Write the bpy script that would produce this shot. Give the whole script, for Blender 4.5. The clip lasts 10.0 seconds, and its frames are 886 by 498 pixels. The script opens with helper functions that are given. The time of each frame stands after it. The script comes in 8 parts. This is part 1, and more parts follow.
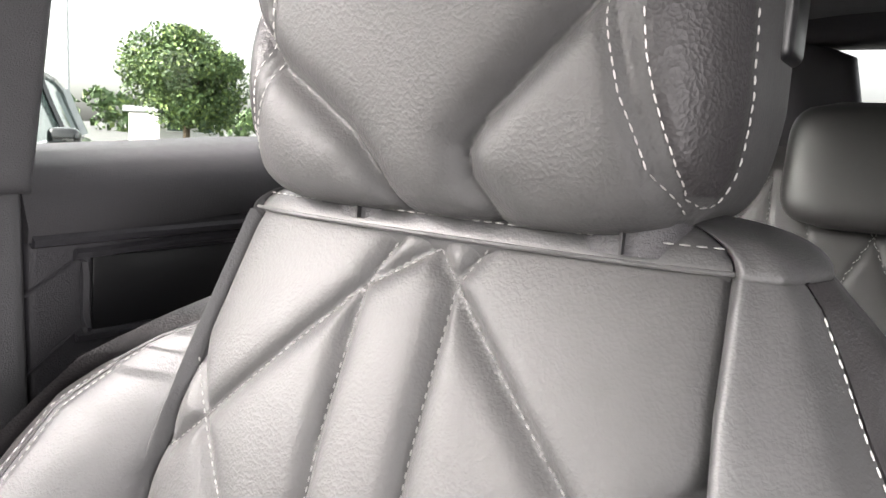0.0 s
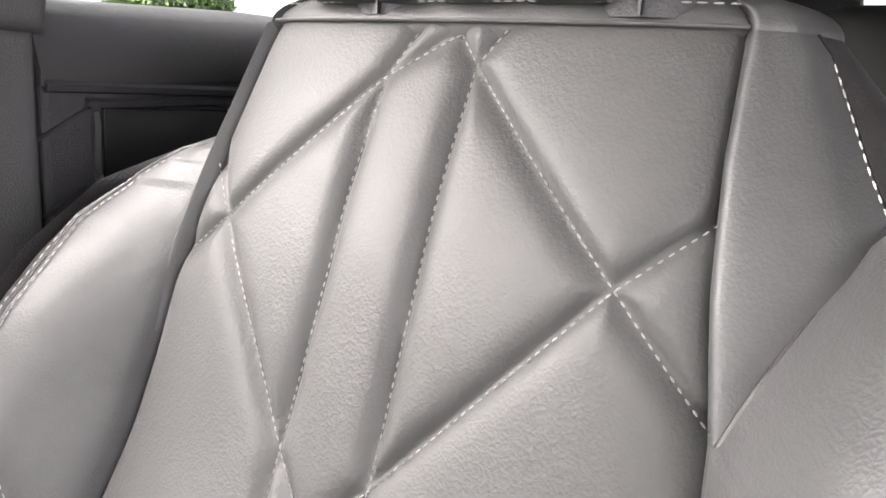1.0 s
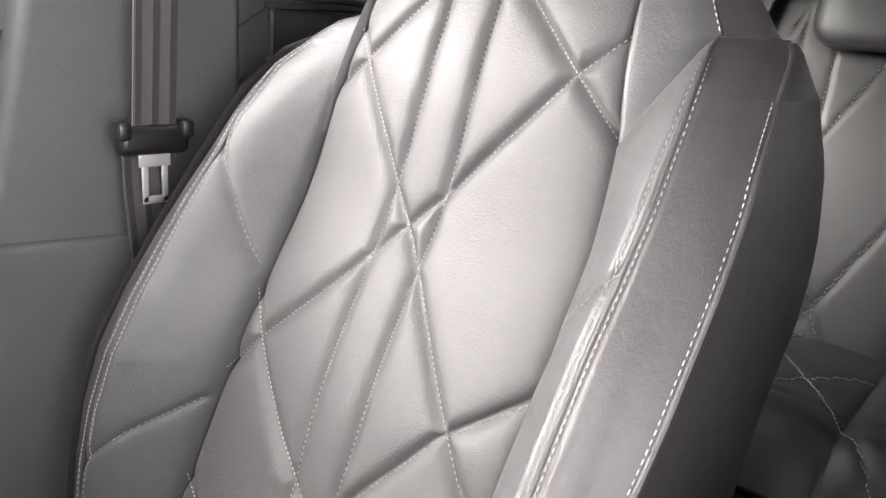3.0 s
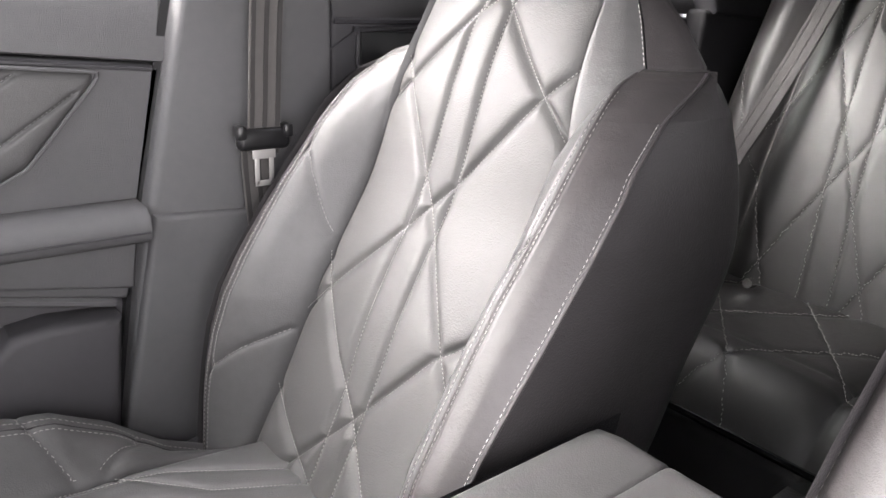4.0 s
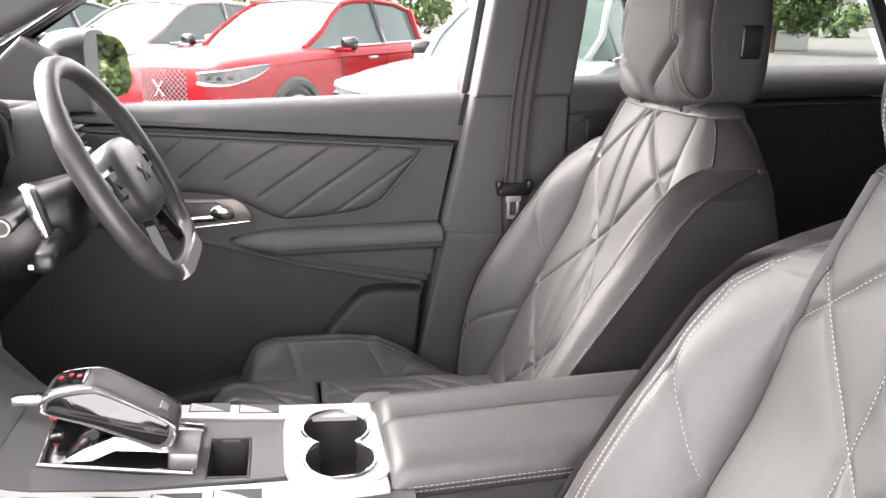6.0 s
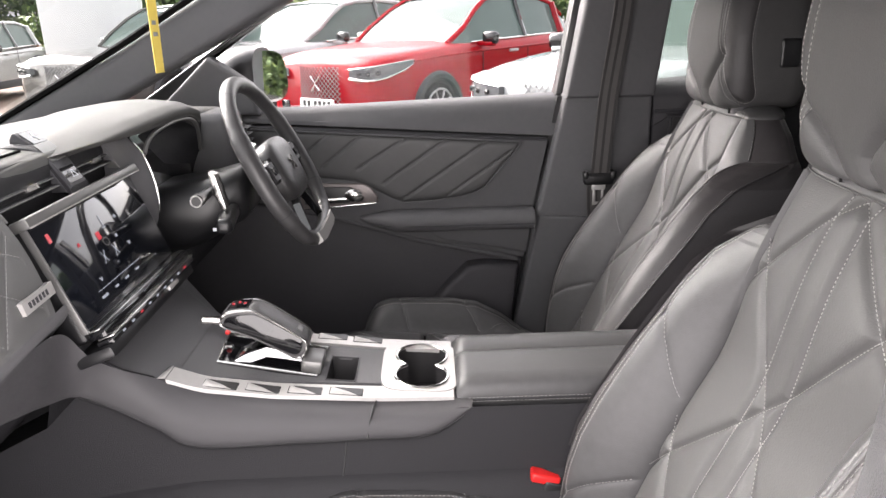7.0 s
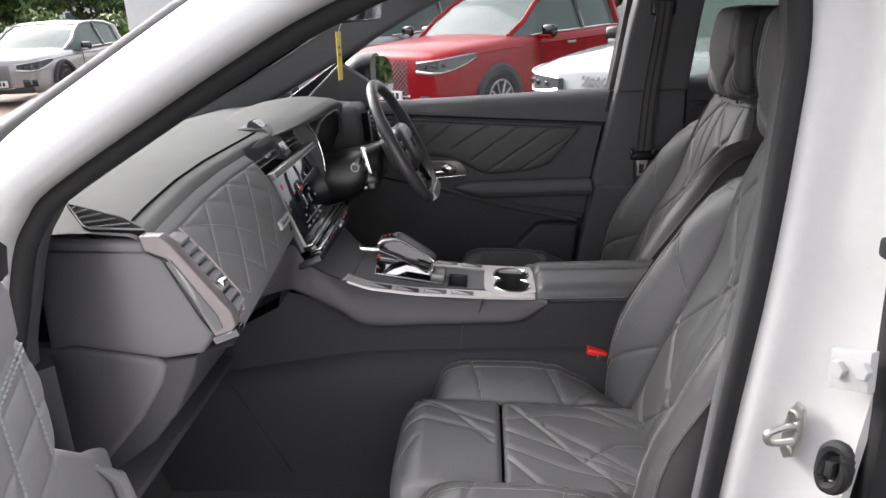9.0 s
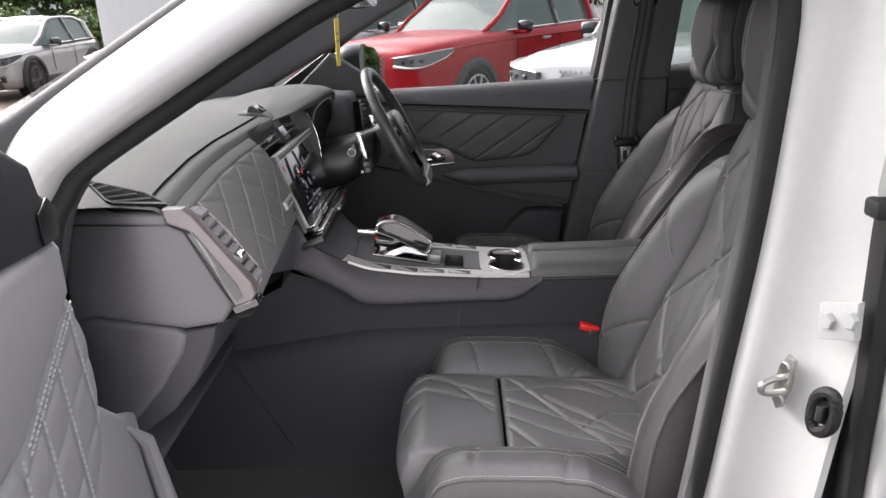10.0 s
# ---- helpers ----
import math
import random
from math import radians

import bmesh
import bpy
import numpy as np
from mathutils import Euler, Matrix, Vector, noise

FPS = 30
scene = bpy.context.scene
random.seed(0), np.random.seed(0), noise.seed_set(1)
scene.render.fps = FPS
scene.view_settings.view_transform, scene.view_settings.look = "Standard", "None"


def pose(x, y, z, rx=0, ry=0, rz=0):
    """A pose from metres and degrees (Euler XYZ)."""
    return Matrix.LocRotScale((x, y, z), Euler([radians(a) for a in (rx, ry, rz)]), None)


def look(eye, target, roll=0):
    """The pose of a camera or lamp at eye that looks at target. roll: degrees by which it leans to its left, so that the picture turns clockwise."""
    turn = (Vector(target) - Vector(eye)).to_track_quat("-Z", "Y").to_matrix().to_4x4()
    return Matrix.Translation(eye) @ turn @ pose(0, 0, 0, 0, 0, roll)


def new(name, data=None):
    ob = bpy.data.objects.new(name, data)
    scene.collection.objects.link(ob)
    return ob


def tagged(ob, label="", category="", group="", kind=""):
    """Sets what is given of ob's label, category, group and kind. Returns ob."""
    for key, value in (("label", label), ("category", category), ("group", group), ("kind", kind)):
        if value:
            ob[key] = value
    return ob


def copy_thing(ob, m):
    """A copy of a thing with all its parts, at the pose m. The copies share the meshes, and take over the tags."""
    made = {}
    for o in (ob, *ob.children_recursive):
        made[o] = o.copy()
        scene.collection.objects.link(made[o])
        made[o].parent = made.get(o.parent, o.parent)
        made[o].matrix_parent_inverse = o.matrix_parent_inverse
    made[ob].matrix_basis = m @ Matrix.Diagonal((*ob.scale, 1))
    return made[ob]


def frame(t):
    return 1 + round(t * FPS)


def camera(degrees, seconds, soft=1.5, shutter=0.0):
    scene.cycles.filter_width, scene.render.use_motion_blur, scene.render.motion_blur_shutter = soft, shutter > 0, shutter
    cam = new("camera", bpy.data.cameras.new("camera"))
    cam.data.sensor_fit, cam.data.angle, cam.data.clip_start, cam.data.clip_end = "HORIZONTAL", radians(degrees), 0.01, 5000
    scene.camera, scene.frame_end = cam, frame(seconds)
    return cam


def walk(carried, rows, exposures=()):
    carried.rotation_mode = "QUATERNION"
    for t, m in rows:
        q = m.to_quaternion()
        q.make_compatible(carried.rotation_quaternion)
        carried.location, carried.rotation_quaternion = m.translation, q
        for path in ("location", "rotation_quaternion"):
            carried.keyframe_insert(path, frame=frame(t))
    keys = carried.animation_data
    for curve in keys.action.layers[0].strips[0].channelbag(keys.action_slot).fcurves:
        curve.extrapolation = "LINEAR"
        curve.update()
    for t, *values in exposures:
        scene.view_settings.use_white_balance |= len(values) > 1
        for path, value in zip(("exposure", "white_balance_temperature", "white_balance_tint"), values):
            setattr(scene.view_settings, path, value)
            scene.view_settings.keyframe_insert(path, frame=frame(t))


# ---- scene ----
# Camera: x runs towards the tail of the car, y towards the steering-wheel side, z up.
cam = camera(62.9, 10.0)
PATH = [
    (0, (0.12, 0.192, 1.222), (1.763, 1.294, 0.93), 3.5),
    (0.5, (0.111, 0.192, 1.181), (1.758, 1.27, 0.824), 3.9),
    (1, (0.095, 0.184, 1.147), (1.734, 1.247, 0.72), 4.3),
    (1.5, (0.05, 0.162, 1.106), (1.662, 1.227, 0.589), 4.1),
    (2, (-0.003, 0.125, 1.086), (1.591, 1.209, 0.553), 4.4),
    (2.5, (-0.054, 0.078, 1.086), (1.485, 1.216, 0.506), 4.1),
    (2.7, (-0.086, 0.051, 1.09), (1.44, 1.212, 0.52), 4.4),
    (3.8, (-0.153, -0.184, 1.141), (1.092, 1.247, 0.507), 3.1),
    (4, (-0.169, -0.227, 1.163), (1.021, 1.244, 0.514), 2.7),
    (4.5, (-0.221, -0.34, 1.206), (0.797, 1.257, 0.563), 2.3),
    (5, (-0.242, -0.457, 1.245), (0.576, 1.252, 0.604), 1.4),
    (6.3, (-0.212, -0.85, 1.338), (0.066, 1.038, 0.739), 0.0),
    (6.5, (-0.196, -0.898, 1.355), (-0.011, 0.996, 0.739), -0.5),
    (7, (-0.158, -1.052, 1.371), (-0.136, 0.85, 0.753), -1.5),
    (7.5, (-0.126, -1.196, 1.396), (-0.184, 0.703, 0.772), -1.8),
    (8, (-0.117, -1.361, 1.421), (-0.223, 0.533, 0.79), -2.2),
    (8.5, (-0.175, -1.498, 1.447), (-0.301, 0.393, 0.808), -2.4),
    (9, (-0.235, -1.582, 1.449), (-0.362, 0.309, 0.809), -2.5),
    (9.5, (-0.269, -1.626, 1.445), (-0.369, 0.265, 0.8), -2.4),
    (10, (-0.285, -1.645, 1.431), (-0.342, 0.245, 0.782), -2.4),
]
EXPOSURES = [(0.0, 3.74, 6700, 14), (1.5, 3.51, 6700, 14), (2.7, 3.76, 6650, 15), (3.8, 3.95, 6650, 15), (5.0, 3.94, 6600, 14), (6.3, 3.28, 6750, 16), (7.5, 2.43, 6700, 16), (8.5, 1.78, 6450, 14), (10.0, 1.71, 6500, 15)]
walk(cam, [(t, look(eye, target, roll)) for t, eye, target, roll in PATH], EXPOSURES)

# ---- light ----
world = bpy.data.worlds.new("sky")
scene.world = world
world.use_nodes = True
wn, wl = world.node_tree.nodes, world.node_tree.links
wn.clear()
sky = wn.new("ShaderNodeTexSky")
sky.sky_type, sky.sun_disc = 'NISHITA', False
sky.sun_elevation, sky.sun_rotation = radians(36), radians(306)
sky.air_density, sky.dust_density, sky.ozone_density = 1.0, 5.0, 1.0
soft_sky = wn.new("ShaderNodeHueSaturation")
soft_sky.inputs["Saturation"].default_value = 0.16
cloud_coord = wn.new("ShaderNodeTexCoord")
cloud = wn.new("ShaderNodeTexNoise")
cloud.inputs["Scale"].default_value, cloud.inputs["Detail"].default_value = 2.2, 4
cloud_range = wn.new("ShaderNodeMapRange")
cloud_range.inputs["To Min"].default_value, cloud_range.inputs["To Max"].default_value = 0.85, 1.15
sky_mul = wn.new("ShaderNodeMixRGB")
sky_mul.blend_type, sky_mul.inputs[0].default_value = 'MULTIPLY', 1.0
background = wn.new("ShaderNodeBackground")
background.inputs["Strength"].default_value = 0.15
world_out = wn.new("ShaderNodeOutputWorld")
wl.new(sky.outputs[0], soft_sky.inputs["Color"])
wl.new(cloud_coord.outputs["Generated"], cloud.inputs["Vector"])
wl.new(cloud.outputs["Fac"], cloud_range.inputs["Value"])
wl.new(soft_sky.outputs[0], sky_mul.inputs[1])
wl.new(cloud_range.outputs[0], sky_mul.inputs[2])
wl.new(sky_mul.outputs[0], background.inputs["Color"])
wl.new(background.outputs[0], world_out.inputs["Surface"])

sun = new("sun", bpy.data.lights.new("sun", 'SUN'))
sun.data.energy, sun.data.angle, sun.data.color = 0.85, radians(56), (1.0, 0.98, 0.95)
sun.matrix_world = look((-6.6, 4.8, 6.4), (0, 0, 0.8))

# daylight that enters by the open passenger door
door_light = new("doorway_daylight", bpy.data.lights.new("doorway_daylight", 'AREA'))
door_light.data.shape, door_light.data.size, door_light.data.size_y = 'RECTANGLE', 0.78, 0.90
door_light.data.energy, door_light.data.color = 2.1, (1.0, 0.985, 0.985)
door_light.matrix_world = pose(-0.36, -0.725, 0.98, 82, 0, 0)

# ---- materials ----


def mat(name, base, rough=0.5, metal=0.0, grain=0.0, grain_scale=300.0, var=0.12, var_scale=6.0, coat=0.0, wrinkle=0.0, kind="noise", spread=0.0, transmission=0.0, sheen=0.0):
    """A surface with colour variation at two scales and fine relief."""
    m = bpy.data.materials.new(name)
    m.use_nodes = True
    n, l = m.node_tree.nodes, m.node_tree.links
    b = n["Principled BSDF"]
    b.inputs["Roughness"].default_value, b.inputs["Metallic"].default_value = rough, metal
    b.inputs["Coat Weight"].default_value, b.inputs["Coat Roughness"].default_value = coat, 0.04
    b.inputs["Transmission Weight"].default_value = transmission
    b.inputs["Sheen Weight"].default_value = sheen
    b.inputs["Specular IOR Level"].default_value = 0.5 if rough < 0.65 else 0.3
    tc = n.new("ShaderNodeTexCoord")
    big = n.new("ShaderNodeTexNoise")
    big.inputs["Scale"].default_value, big.inputs["Detail"].default_value = var_scale, 5
    fine = n.new("ShaderNodeTexNoise")
    fine.inputs["Scale"].default_value, fine.inputs["Detail"].default_value = var_scale * 14, 3
    mix = n.new("ShaderNodeMath")
    mix.operation = 'ADD'
    r = n.new("ShaderNodeMapRange")
    r.inputs["From Min"].default_value, r.inputs["From Max"].default_value = 0.6, 1.4
    r.inputs["To Min"].default_value, r.inputs["To Max"].default_value = 1 - var, 1 + var
    col = n.new("ShaderNodeMixRGB")
    col.blend_type, col.inputs[0].default_value = 'MULTIPLY', 1.0
    col.inputs[1].default_value = (*base, 1)
    for t in (big, fine):
        l.new(tc.outputs["Object"], t.inputs["Vector"])
    l.new(big.outputs["Fac"], mix.inputs[0])
    l.new(fine.outputs["Fac"], mix.inputs[1])
    l.new(mix.outputs[0], r.inputs["Value"])
    l.new(r.outputs[0], col.inputs[2])
    shade = col
    if spread:
        info = n.new("ShaderNodeObjectInfo")
        rr = n.new("ShaderNodeMapRange")
        rr.inputs["To Min"].default_value, rr.inputs["To Max"].default_value = 1 - spread, 1 + spread
        again = n.new("ShaderNodeMixRGB")
        again.blend_type, again.inputs[0].default_value = 'MULTIPLY', 1.0
        l.new(info.outputs["Random"], rr.inputs["Value"])
        l.new(col.outputs[0], again.inputs[1])
        l.new(rr.outputs[0], again.inputs[2])
        shade = again
    l.new(shade.outputs[0], b.inputs["Base Color"])
    rv = n.new("ShaderNodeMapRange")
    rv.inputs["To Min"].default_value, rv.inputs["To Max"].default_value = max(0.02, rough * 0.85), min(1, rough * 1.15)
    l.new(fine.outputs["Fac"], rv.inputs["Value"])
    l.new(rv.outputs[0], b.inputs["Roughness"])
    last = None
    if wrinkle:
        w = n.new("ShaderNodeTexNoise")
        w.inputs["Scale"].default_value, w.inputs["Detail"].default_value, w.inputs["Distortion"].default_value = 90, 5, 1.6
        l.new(tc.outputs["Object"], w.inputs["Vector"])
        wb = n.new("ShaderNodeBump")
        wb.inputs["Strength"].default_value, wb.inputs["Distance"].default_value = wrinkle, 0.004
        l.new(w.outputs["Fac"], wb.inputs["Height"])
        last = wb
    if grain:
        if kind == "voronoi":
            g = n.new("ShaderNodeTexVoronoi")
            g.feature = 'F1'
            out = g.outputs["Distance"]
            warp = n.new("ShaderNodeTexNoise")
            warp.inputs["Scale"].default_value = grain_scale * 0.4
            add = n.new("ShaderNodeMixRGB")
            add.blend_type, add.inputs[0].default_value = 'ADD', 0.004
            l.new(tc.outputs["Object"], warp.inputs["Vector"])
            l.new(tc.outputs["Object"], add.inputs[1])
            l.new(warp.outputs["Color"], add.inputs[2])
            l.new(add.outputs[0], g.inputs["Vector"])
        else:
            g = n.new("ShaderNodeTexNoise")
            g.inputs["Detail"].default_value = 4
            out = g.outputs["Fac"]
            l.new(tc.outputs["Object"], g.inputs["Vector"])
        g.inputs["Scale"].default_value = grain_scale
        gb = n.new("ShaderNodeBump")
        gb.inputs["Strength"].default_value, gb.inputs["Distance"].default_value = grain, 0.0015
        l.new(out, gb.inputs["Height"])
        if last:
            l.new(last.outputs[0], gb.inputs["Normal"])
        last = gb
    if last:
        l.new(last.outputs[0], b.inputs["Normal"])
    return m


def glow(name, colour, strength):
    m = mat(name, (0.02, 0.02, 0.02), 0.2)
    b = m.node_tree.nodes["Principled BSDF"]
    b.inputs["Emission Color"].default_value = (*colour, 1)
    b.inputs["Emission Strength"].default_value = strength
    return m


def glass(name, tint=(1, 1, 1), clear=0.93, rough=0.0):
    """A thin pane: mostly clear, with a mirror sheen that grows at grazing angles."""
    m = bpy.data.materials.new(name)
    m.use_nodes = True
    n, l = m.node_tree.nodes, m.node_tree.links
    n.remove(n["Principled BSDF"])
    see, shine, both, fr = n.new("ShaderNodeBsdfTransparent"), n.new("ShaderNodeBsdfGlossy"), n.new("ShaderNodeMixShader"), n.new("ShaderNodeFresnel")
    see.inputs["Color"].default_value = (*[c * clear for c in tint], 1)
    shine.inputs["Roughness"].default_value = rough + 0.01
    fr.inputs["IOR"].default_value = 1.18
    l.new(fr.outputs[0], both.inputs[0])
    l.new(see.outputs[0], both.inputs[1])
    l.new(shine.outputs[0], both.inputs[2])
    l.new(both.outputs[0], n["Material Output"].inputs["Surface"])
    return m


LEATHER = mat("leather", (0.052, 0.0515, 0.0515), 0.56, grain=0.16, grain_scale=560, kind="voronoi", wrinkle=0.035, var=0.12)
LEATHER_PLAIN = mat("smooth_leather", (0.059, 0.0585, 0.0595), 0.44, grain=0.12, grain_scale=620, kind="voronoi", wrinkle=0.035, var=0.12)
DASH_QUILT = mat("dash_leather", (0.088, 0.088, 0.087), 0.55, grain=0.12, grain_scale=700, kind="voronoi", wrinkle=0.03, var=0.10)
# Cushion leather: polished by sitting; paler base stands in for daylight on top.
LEATHER_CUSHION_LIT = mat("polished_lit_leather", (0.080, 0.0795, 0.081), 0.40, grain=0.15, grain_scale=560, kind="voronoi", wrinkle=0.035, var=0.12)
# Same leather as the bolsters; shade on side-facing strips is put into the colour.
LEATHER_STRIP_SHADED = mat("shaded_strip_leather", (0.038, 0.035, 0.036), 0.42, grain=0.12, grain_scale=800, kind="voronoi", wrinkle=0.10, var=0.14)
# Rear bench leather, darkened in its base colour for the dim rear cabin.
LEATHER_REAR_SHADED = mat("shaded_rear_leather", (0.018, 0.0175, 0.0175), 0.45, grain=0.10, grain_scale=800, kind="voronoi", wrinkle=0.04)
# Dark leatherette, its colour deepened further for side panels turned from the light.
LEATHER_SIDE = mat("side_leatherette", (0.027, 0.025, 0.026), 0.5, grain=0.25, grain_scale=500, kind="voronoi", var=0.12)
for _m in (LEATHER, LEATHER_PLAIN, LEATHER_STRIP_SHADED, LEATHER_REAR_SHADED):
    _m.node_tree.nodes["Principled BSDF"].inputs["Specular IOR Level"].default_value = 0.40
THREAD = mat("pale_thread", (0.30, 0.295, 0.285), 0.7, grain=0.4, grain_scale=900)
BRIGHT_THREAD = mat("bright_thread", (0.50, 0.495, 0.49), 0.7, grain=0.3, grain_scale=900)
WHITE_THREAD = mat("white_thread", (0.40, 0.385, 0.375), 0.7, grain=0.3, grain_scale=900)
PIPING = mat("grey_piping", (0.22, 0.22, 0.22), 0.5, grain=0.2, grain_scale=700)
SOFT = mat("soft_touch_plastic", (0.092, 0.091, 0.095), 0.60, grain=0.35, grain_scale=850, kind="voronoi", var=0.08)
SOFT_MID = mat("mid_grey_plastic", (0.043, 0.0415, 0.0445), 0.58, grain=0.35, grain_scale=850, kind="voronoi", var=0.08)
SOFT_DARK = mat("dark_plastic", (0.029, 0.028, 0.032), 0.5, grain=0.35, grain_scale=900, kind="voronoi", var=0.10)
NEAR_BLACK = mat("charcoal_plastic", (0.050, 0.048, 0.053), 0.6, grain=0.3, grain_scale=900, kind="voronoi", var=0.12)
BLACK = mat("black_plastic", (0.010, 0.010, 0.011), 0.35, grain=0.1, grain_scale=600)
GLOSS = mat("piano_black", (0.006, 0.006, 0.007), 0.08, coat=0.6, var=0.05)
SCREEN = mat("screen_glass", (0.006, 0.007, 0.010), 0.06, coat=0.8, var=0.05)
RUBBER = mat("rubber_seal", (0.022, 0.021, 0.022), 0.62, grain=0.3, grain_scale=400)
CHROME = mat("satin_chrome", (0.78, 0.77, 0.75), 0.22, metal=1.0, var=0.05)
HINGE = mat("grey_painted_hinge", (0.58, 0.58, 0.57), 0.35, var=0.06)
STEEL = mat("plated_steel", (0.62, 0.61, 0.58), 0.34, metal=1.0, grain=0.2, grain_scale=300, var=0.12)
SATIN = mat("satin_silver_trim", (0.42, 0.41, 0.40), 0.36, metal=0.35, grain=0.08, grain_scale=500, var=0.06)
DARK_SATIN = mat("dark_satin_trim", (0.16, 0.158, 0.155), 0.36, metal=0.55, grain=0.06, grain_scale=500, var=0.06)
DARK_CHROME = mat("dark_chrome", (0.26, 0.26, 0.265), 0.20, metal=1.0, var=0.05)
DASH_TOP = mat("dash_top_skin", (0.088, 0.088, 0.086), 0.75, grain=0.35, grain_scale=850, kind="voronoi", var=0.08)
WHEEL_LEATHER = mat("wheel_leather", (0.046, 0.045, 0.046), 0.38, grain=0.12, grain_scale=700, kind="voronoi", var=0.10)
VOID = mat("dark_duct", (0.004, 0.004, 0.004), 0.9, grain=0.2, grain_scale=400)
CLAD = mat("tunnel_plastic", (0.017, 0.0167, 0.0188), 0.62, grain=0.35, grain_scale=800, kind="voronoi", var=0.10)
for _m, _v in ((DASH_TOP, 0.22), (VOID, 0.05), (CLAD, 0.25), (SOFT, 0.35)):
    _m.node_tree.nodes["Principled BSDF"].inputs["Specular IOR Level"].default_value = _v
ROSE = mat("warm_satin_trim", (0.15, 0.130, 0.127), 0.30, metal=0.30, var=0.06)
BLADE = mat("dark_bronze_trim", (0.075, 0.064, 0.064), 0.34, metal=0.15, grain=0.05, grain_scale=400, var=0.08)
CARPET = mat("black_carpet", (0.007, 0.007, 0.008), 0.95, grain=1.0, grain_scale=420, var=0.3, sheen=0.2)
LINER = mat("grey_headliner", (0.16, 0.16, 0.165), 0.9, grain=0.4, grain_scale=500)
WEBBING_STRIPE_SHADED = mat("belt_stripe_and_shade", (0.036, 0.034, 0.034), 0.7, grain=0.6, grain_scale=800)
# Dark leather door card; the pale base stands in for strong daylight on it.
CARD_LIT = mat("lit_door_card", (0.42, 0.41, 0.42), 0.42, grain=0.20, grain_scale=800, kind="voronoi", var=0.08)
WEBBING = mat("belt_webbing", (0.085, 0.080, 0.078), 0.7, grain=0.6, grain_scale=800)
RED_PLASTIC = mat("red_plastic", (0.62, 0.02, 0.02), 0.35)
PEARL = mat("pearl_white_paint", (0.80, 0.79, 0.77), 0.25, coat=0.7, var=0.03)
YELLOW = mat("yellow_tag", (0.72, 0.56, 0.12), 0.45, var=0.08)
PANE = glass("clear_window_glass")
SCREEN_GLASS = glass("windscreen_glass", (0.94, 0.97, 0.95), 0.84)
PRIVACY = glass("privacy_glass", (0.93, 0.97, 0.94), 0.22)
TINTED = glass("tinted_window_glass", (0.93, 0.97, 0.94), 0.72)
MIRROR = mat("mirror_glass", (0.9, 0.9, 0.9), 0.02, metal=1.0, var=0.0)
PALE = mat("pale_screen_icon", (0.55, 0.58, 0.62), 0.4)
ICON = glow("lit_icons", (0.75, 0.82, 0.95), 0.075)
ICON_RED = glow("lit_red_mark", (1.0, 0.05, 0.08), 0.10)

# ---- mesh helpers ----


def thing(name, label, category, at=(0, 0, 0), group="", kind=""):
    e = new(name)
    e.empty_display_size = 0.1
    e.location = at
    return tagged(e, label, category, group, kind)


def adopt(ob, parent):
    ob.parent = parent
    if parent.parent is None and parent.type == 'EMPTY':
        ob.matrix_parent_inverse = parent.matrix_basis.inverted()


def finish(name, me, material, parent, label="", angle=35, kind=""):
    me.materials.append(material)
    me.polygons.foreach_set("use_smooth", [True] * len(me.polygons))
    me.set_sharp_from_angle(angle=radians(angle))
    ob = new(name, me)
    if parent is not None:
        adopt(ob, parent)
    return tagged(ob, label, kind=kind)


def part(name, bm, material, parent, label="", angle=35, kind=""):
    bmesh.ops.recalc_face_normals(bm, faces=bm.faces)
    me = bpy.data.meshes.new(name)
    bm.to_mesh(me)
    bm.free()
    return finish(name, me, material, parent, label, angle, kind)


def rbox(c, s, r=0.004, seg=2, turn=None, bm=None):
    """A box with rounded edges: centre, size, radius; turn: degrees (Euler)."""
    bm = bm or bmesh.new()
    made = bmesh.ops.create_cube(bm, size=1.0)["verts"]
    m = pose(*c, *(turn or (0, 0, 0))) @ Matrix.Diagonal((*s, 1))
    bmesh.ops.transform(bm, matrix=m, verts=made)
    if r:
        edges = list({e for v in made for e in v.link_edges})
        bmesh.ops.bevel(bm, geom=edges, offset=min(r, min(s) * 0.49), segments=seg, affect='EDGES', profile=0.5)
    return bm


def prism(poly, axis, a, b, r=0.004, seg=2, bm=None):
    """A polygon extruded from a to b along an axis; the polygon gives the two other coordinates in x, y, z order."""
    bm = bm or bmesh.new()
    k = "xyz".index(axis)

    def place(p, h):
        v = list(p)
        v.insert(k, h)
        return v
    lo = [bm.verts.new(place(p, a)) for p in poly]
    hi = [bm.verts.new(place(p, b)) for p in poly]
    faces = [bm.faces.new(lo), bm.faces.new(hi[::-1])]
    n = len(poly)
    for i in range(n):
        faces.append(bm.faces.new((lo[i], lo[(i + 1) % n], hi[(i + 1) % n], hi[i])))
    if r:
        bmesh.ops.recalc_face_normals(bm, faces=faces)
        edges = [e for f in faces[:2] for e in f.edges]
        bmesh.ops.bevel(bm, geom=edges, offset=r, segments=seg, affect='EDGES', profile=0.5)
    return bm


def loft(rings, closed=True, cap=True, bm=None):
    bm = bm or bmesh.new()
    rows = [[bm.verts.new(p) for p in ring] for ring in rings]
    n = len(rows[0])
    for a, b in zip(rows, rows[1:]):
        for i in range(n if closed else n - 1):
            bm.faces.new((a[i], a[(i + 1) % n], b[(i + 1) % n], b[i]))
    if cap and closed:
        bm.faces.new(rows[0][::-1])
        bm.faces.new(rows[-1])
    return bm


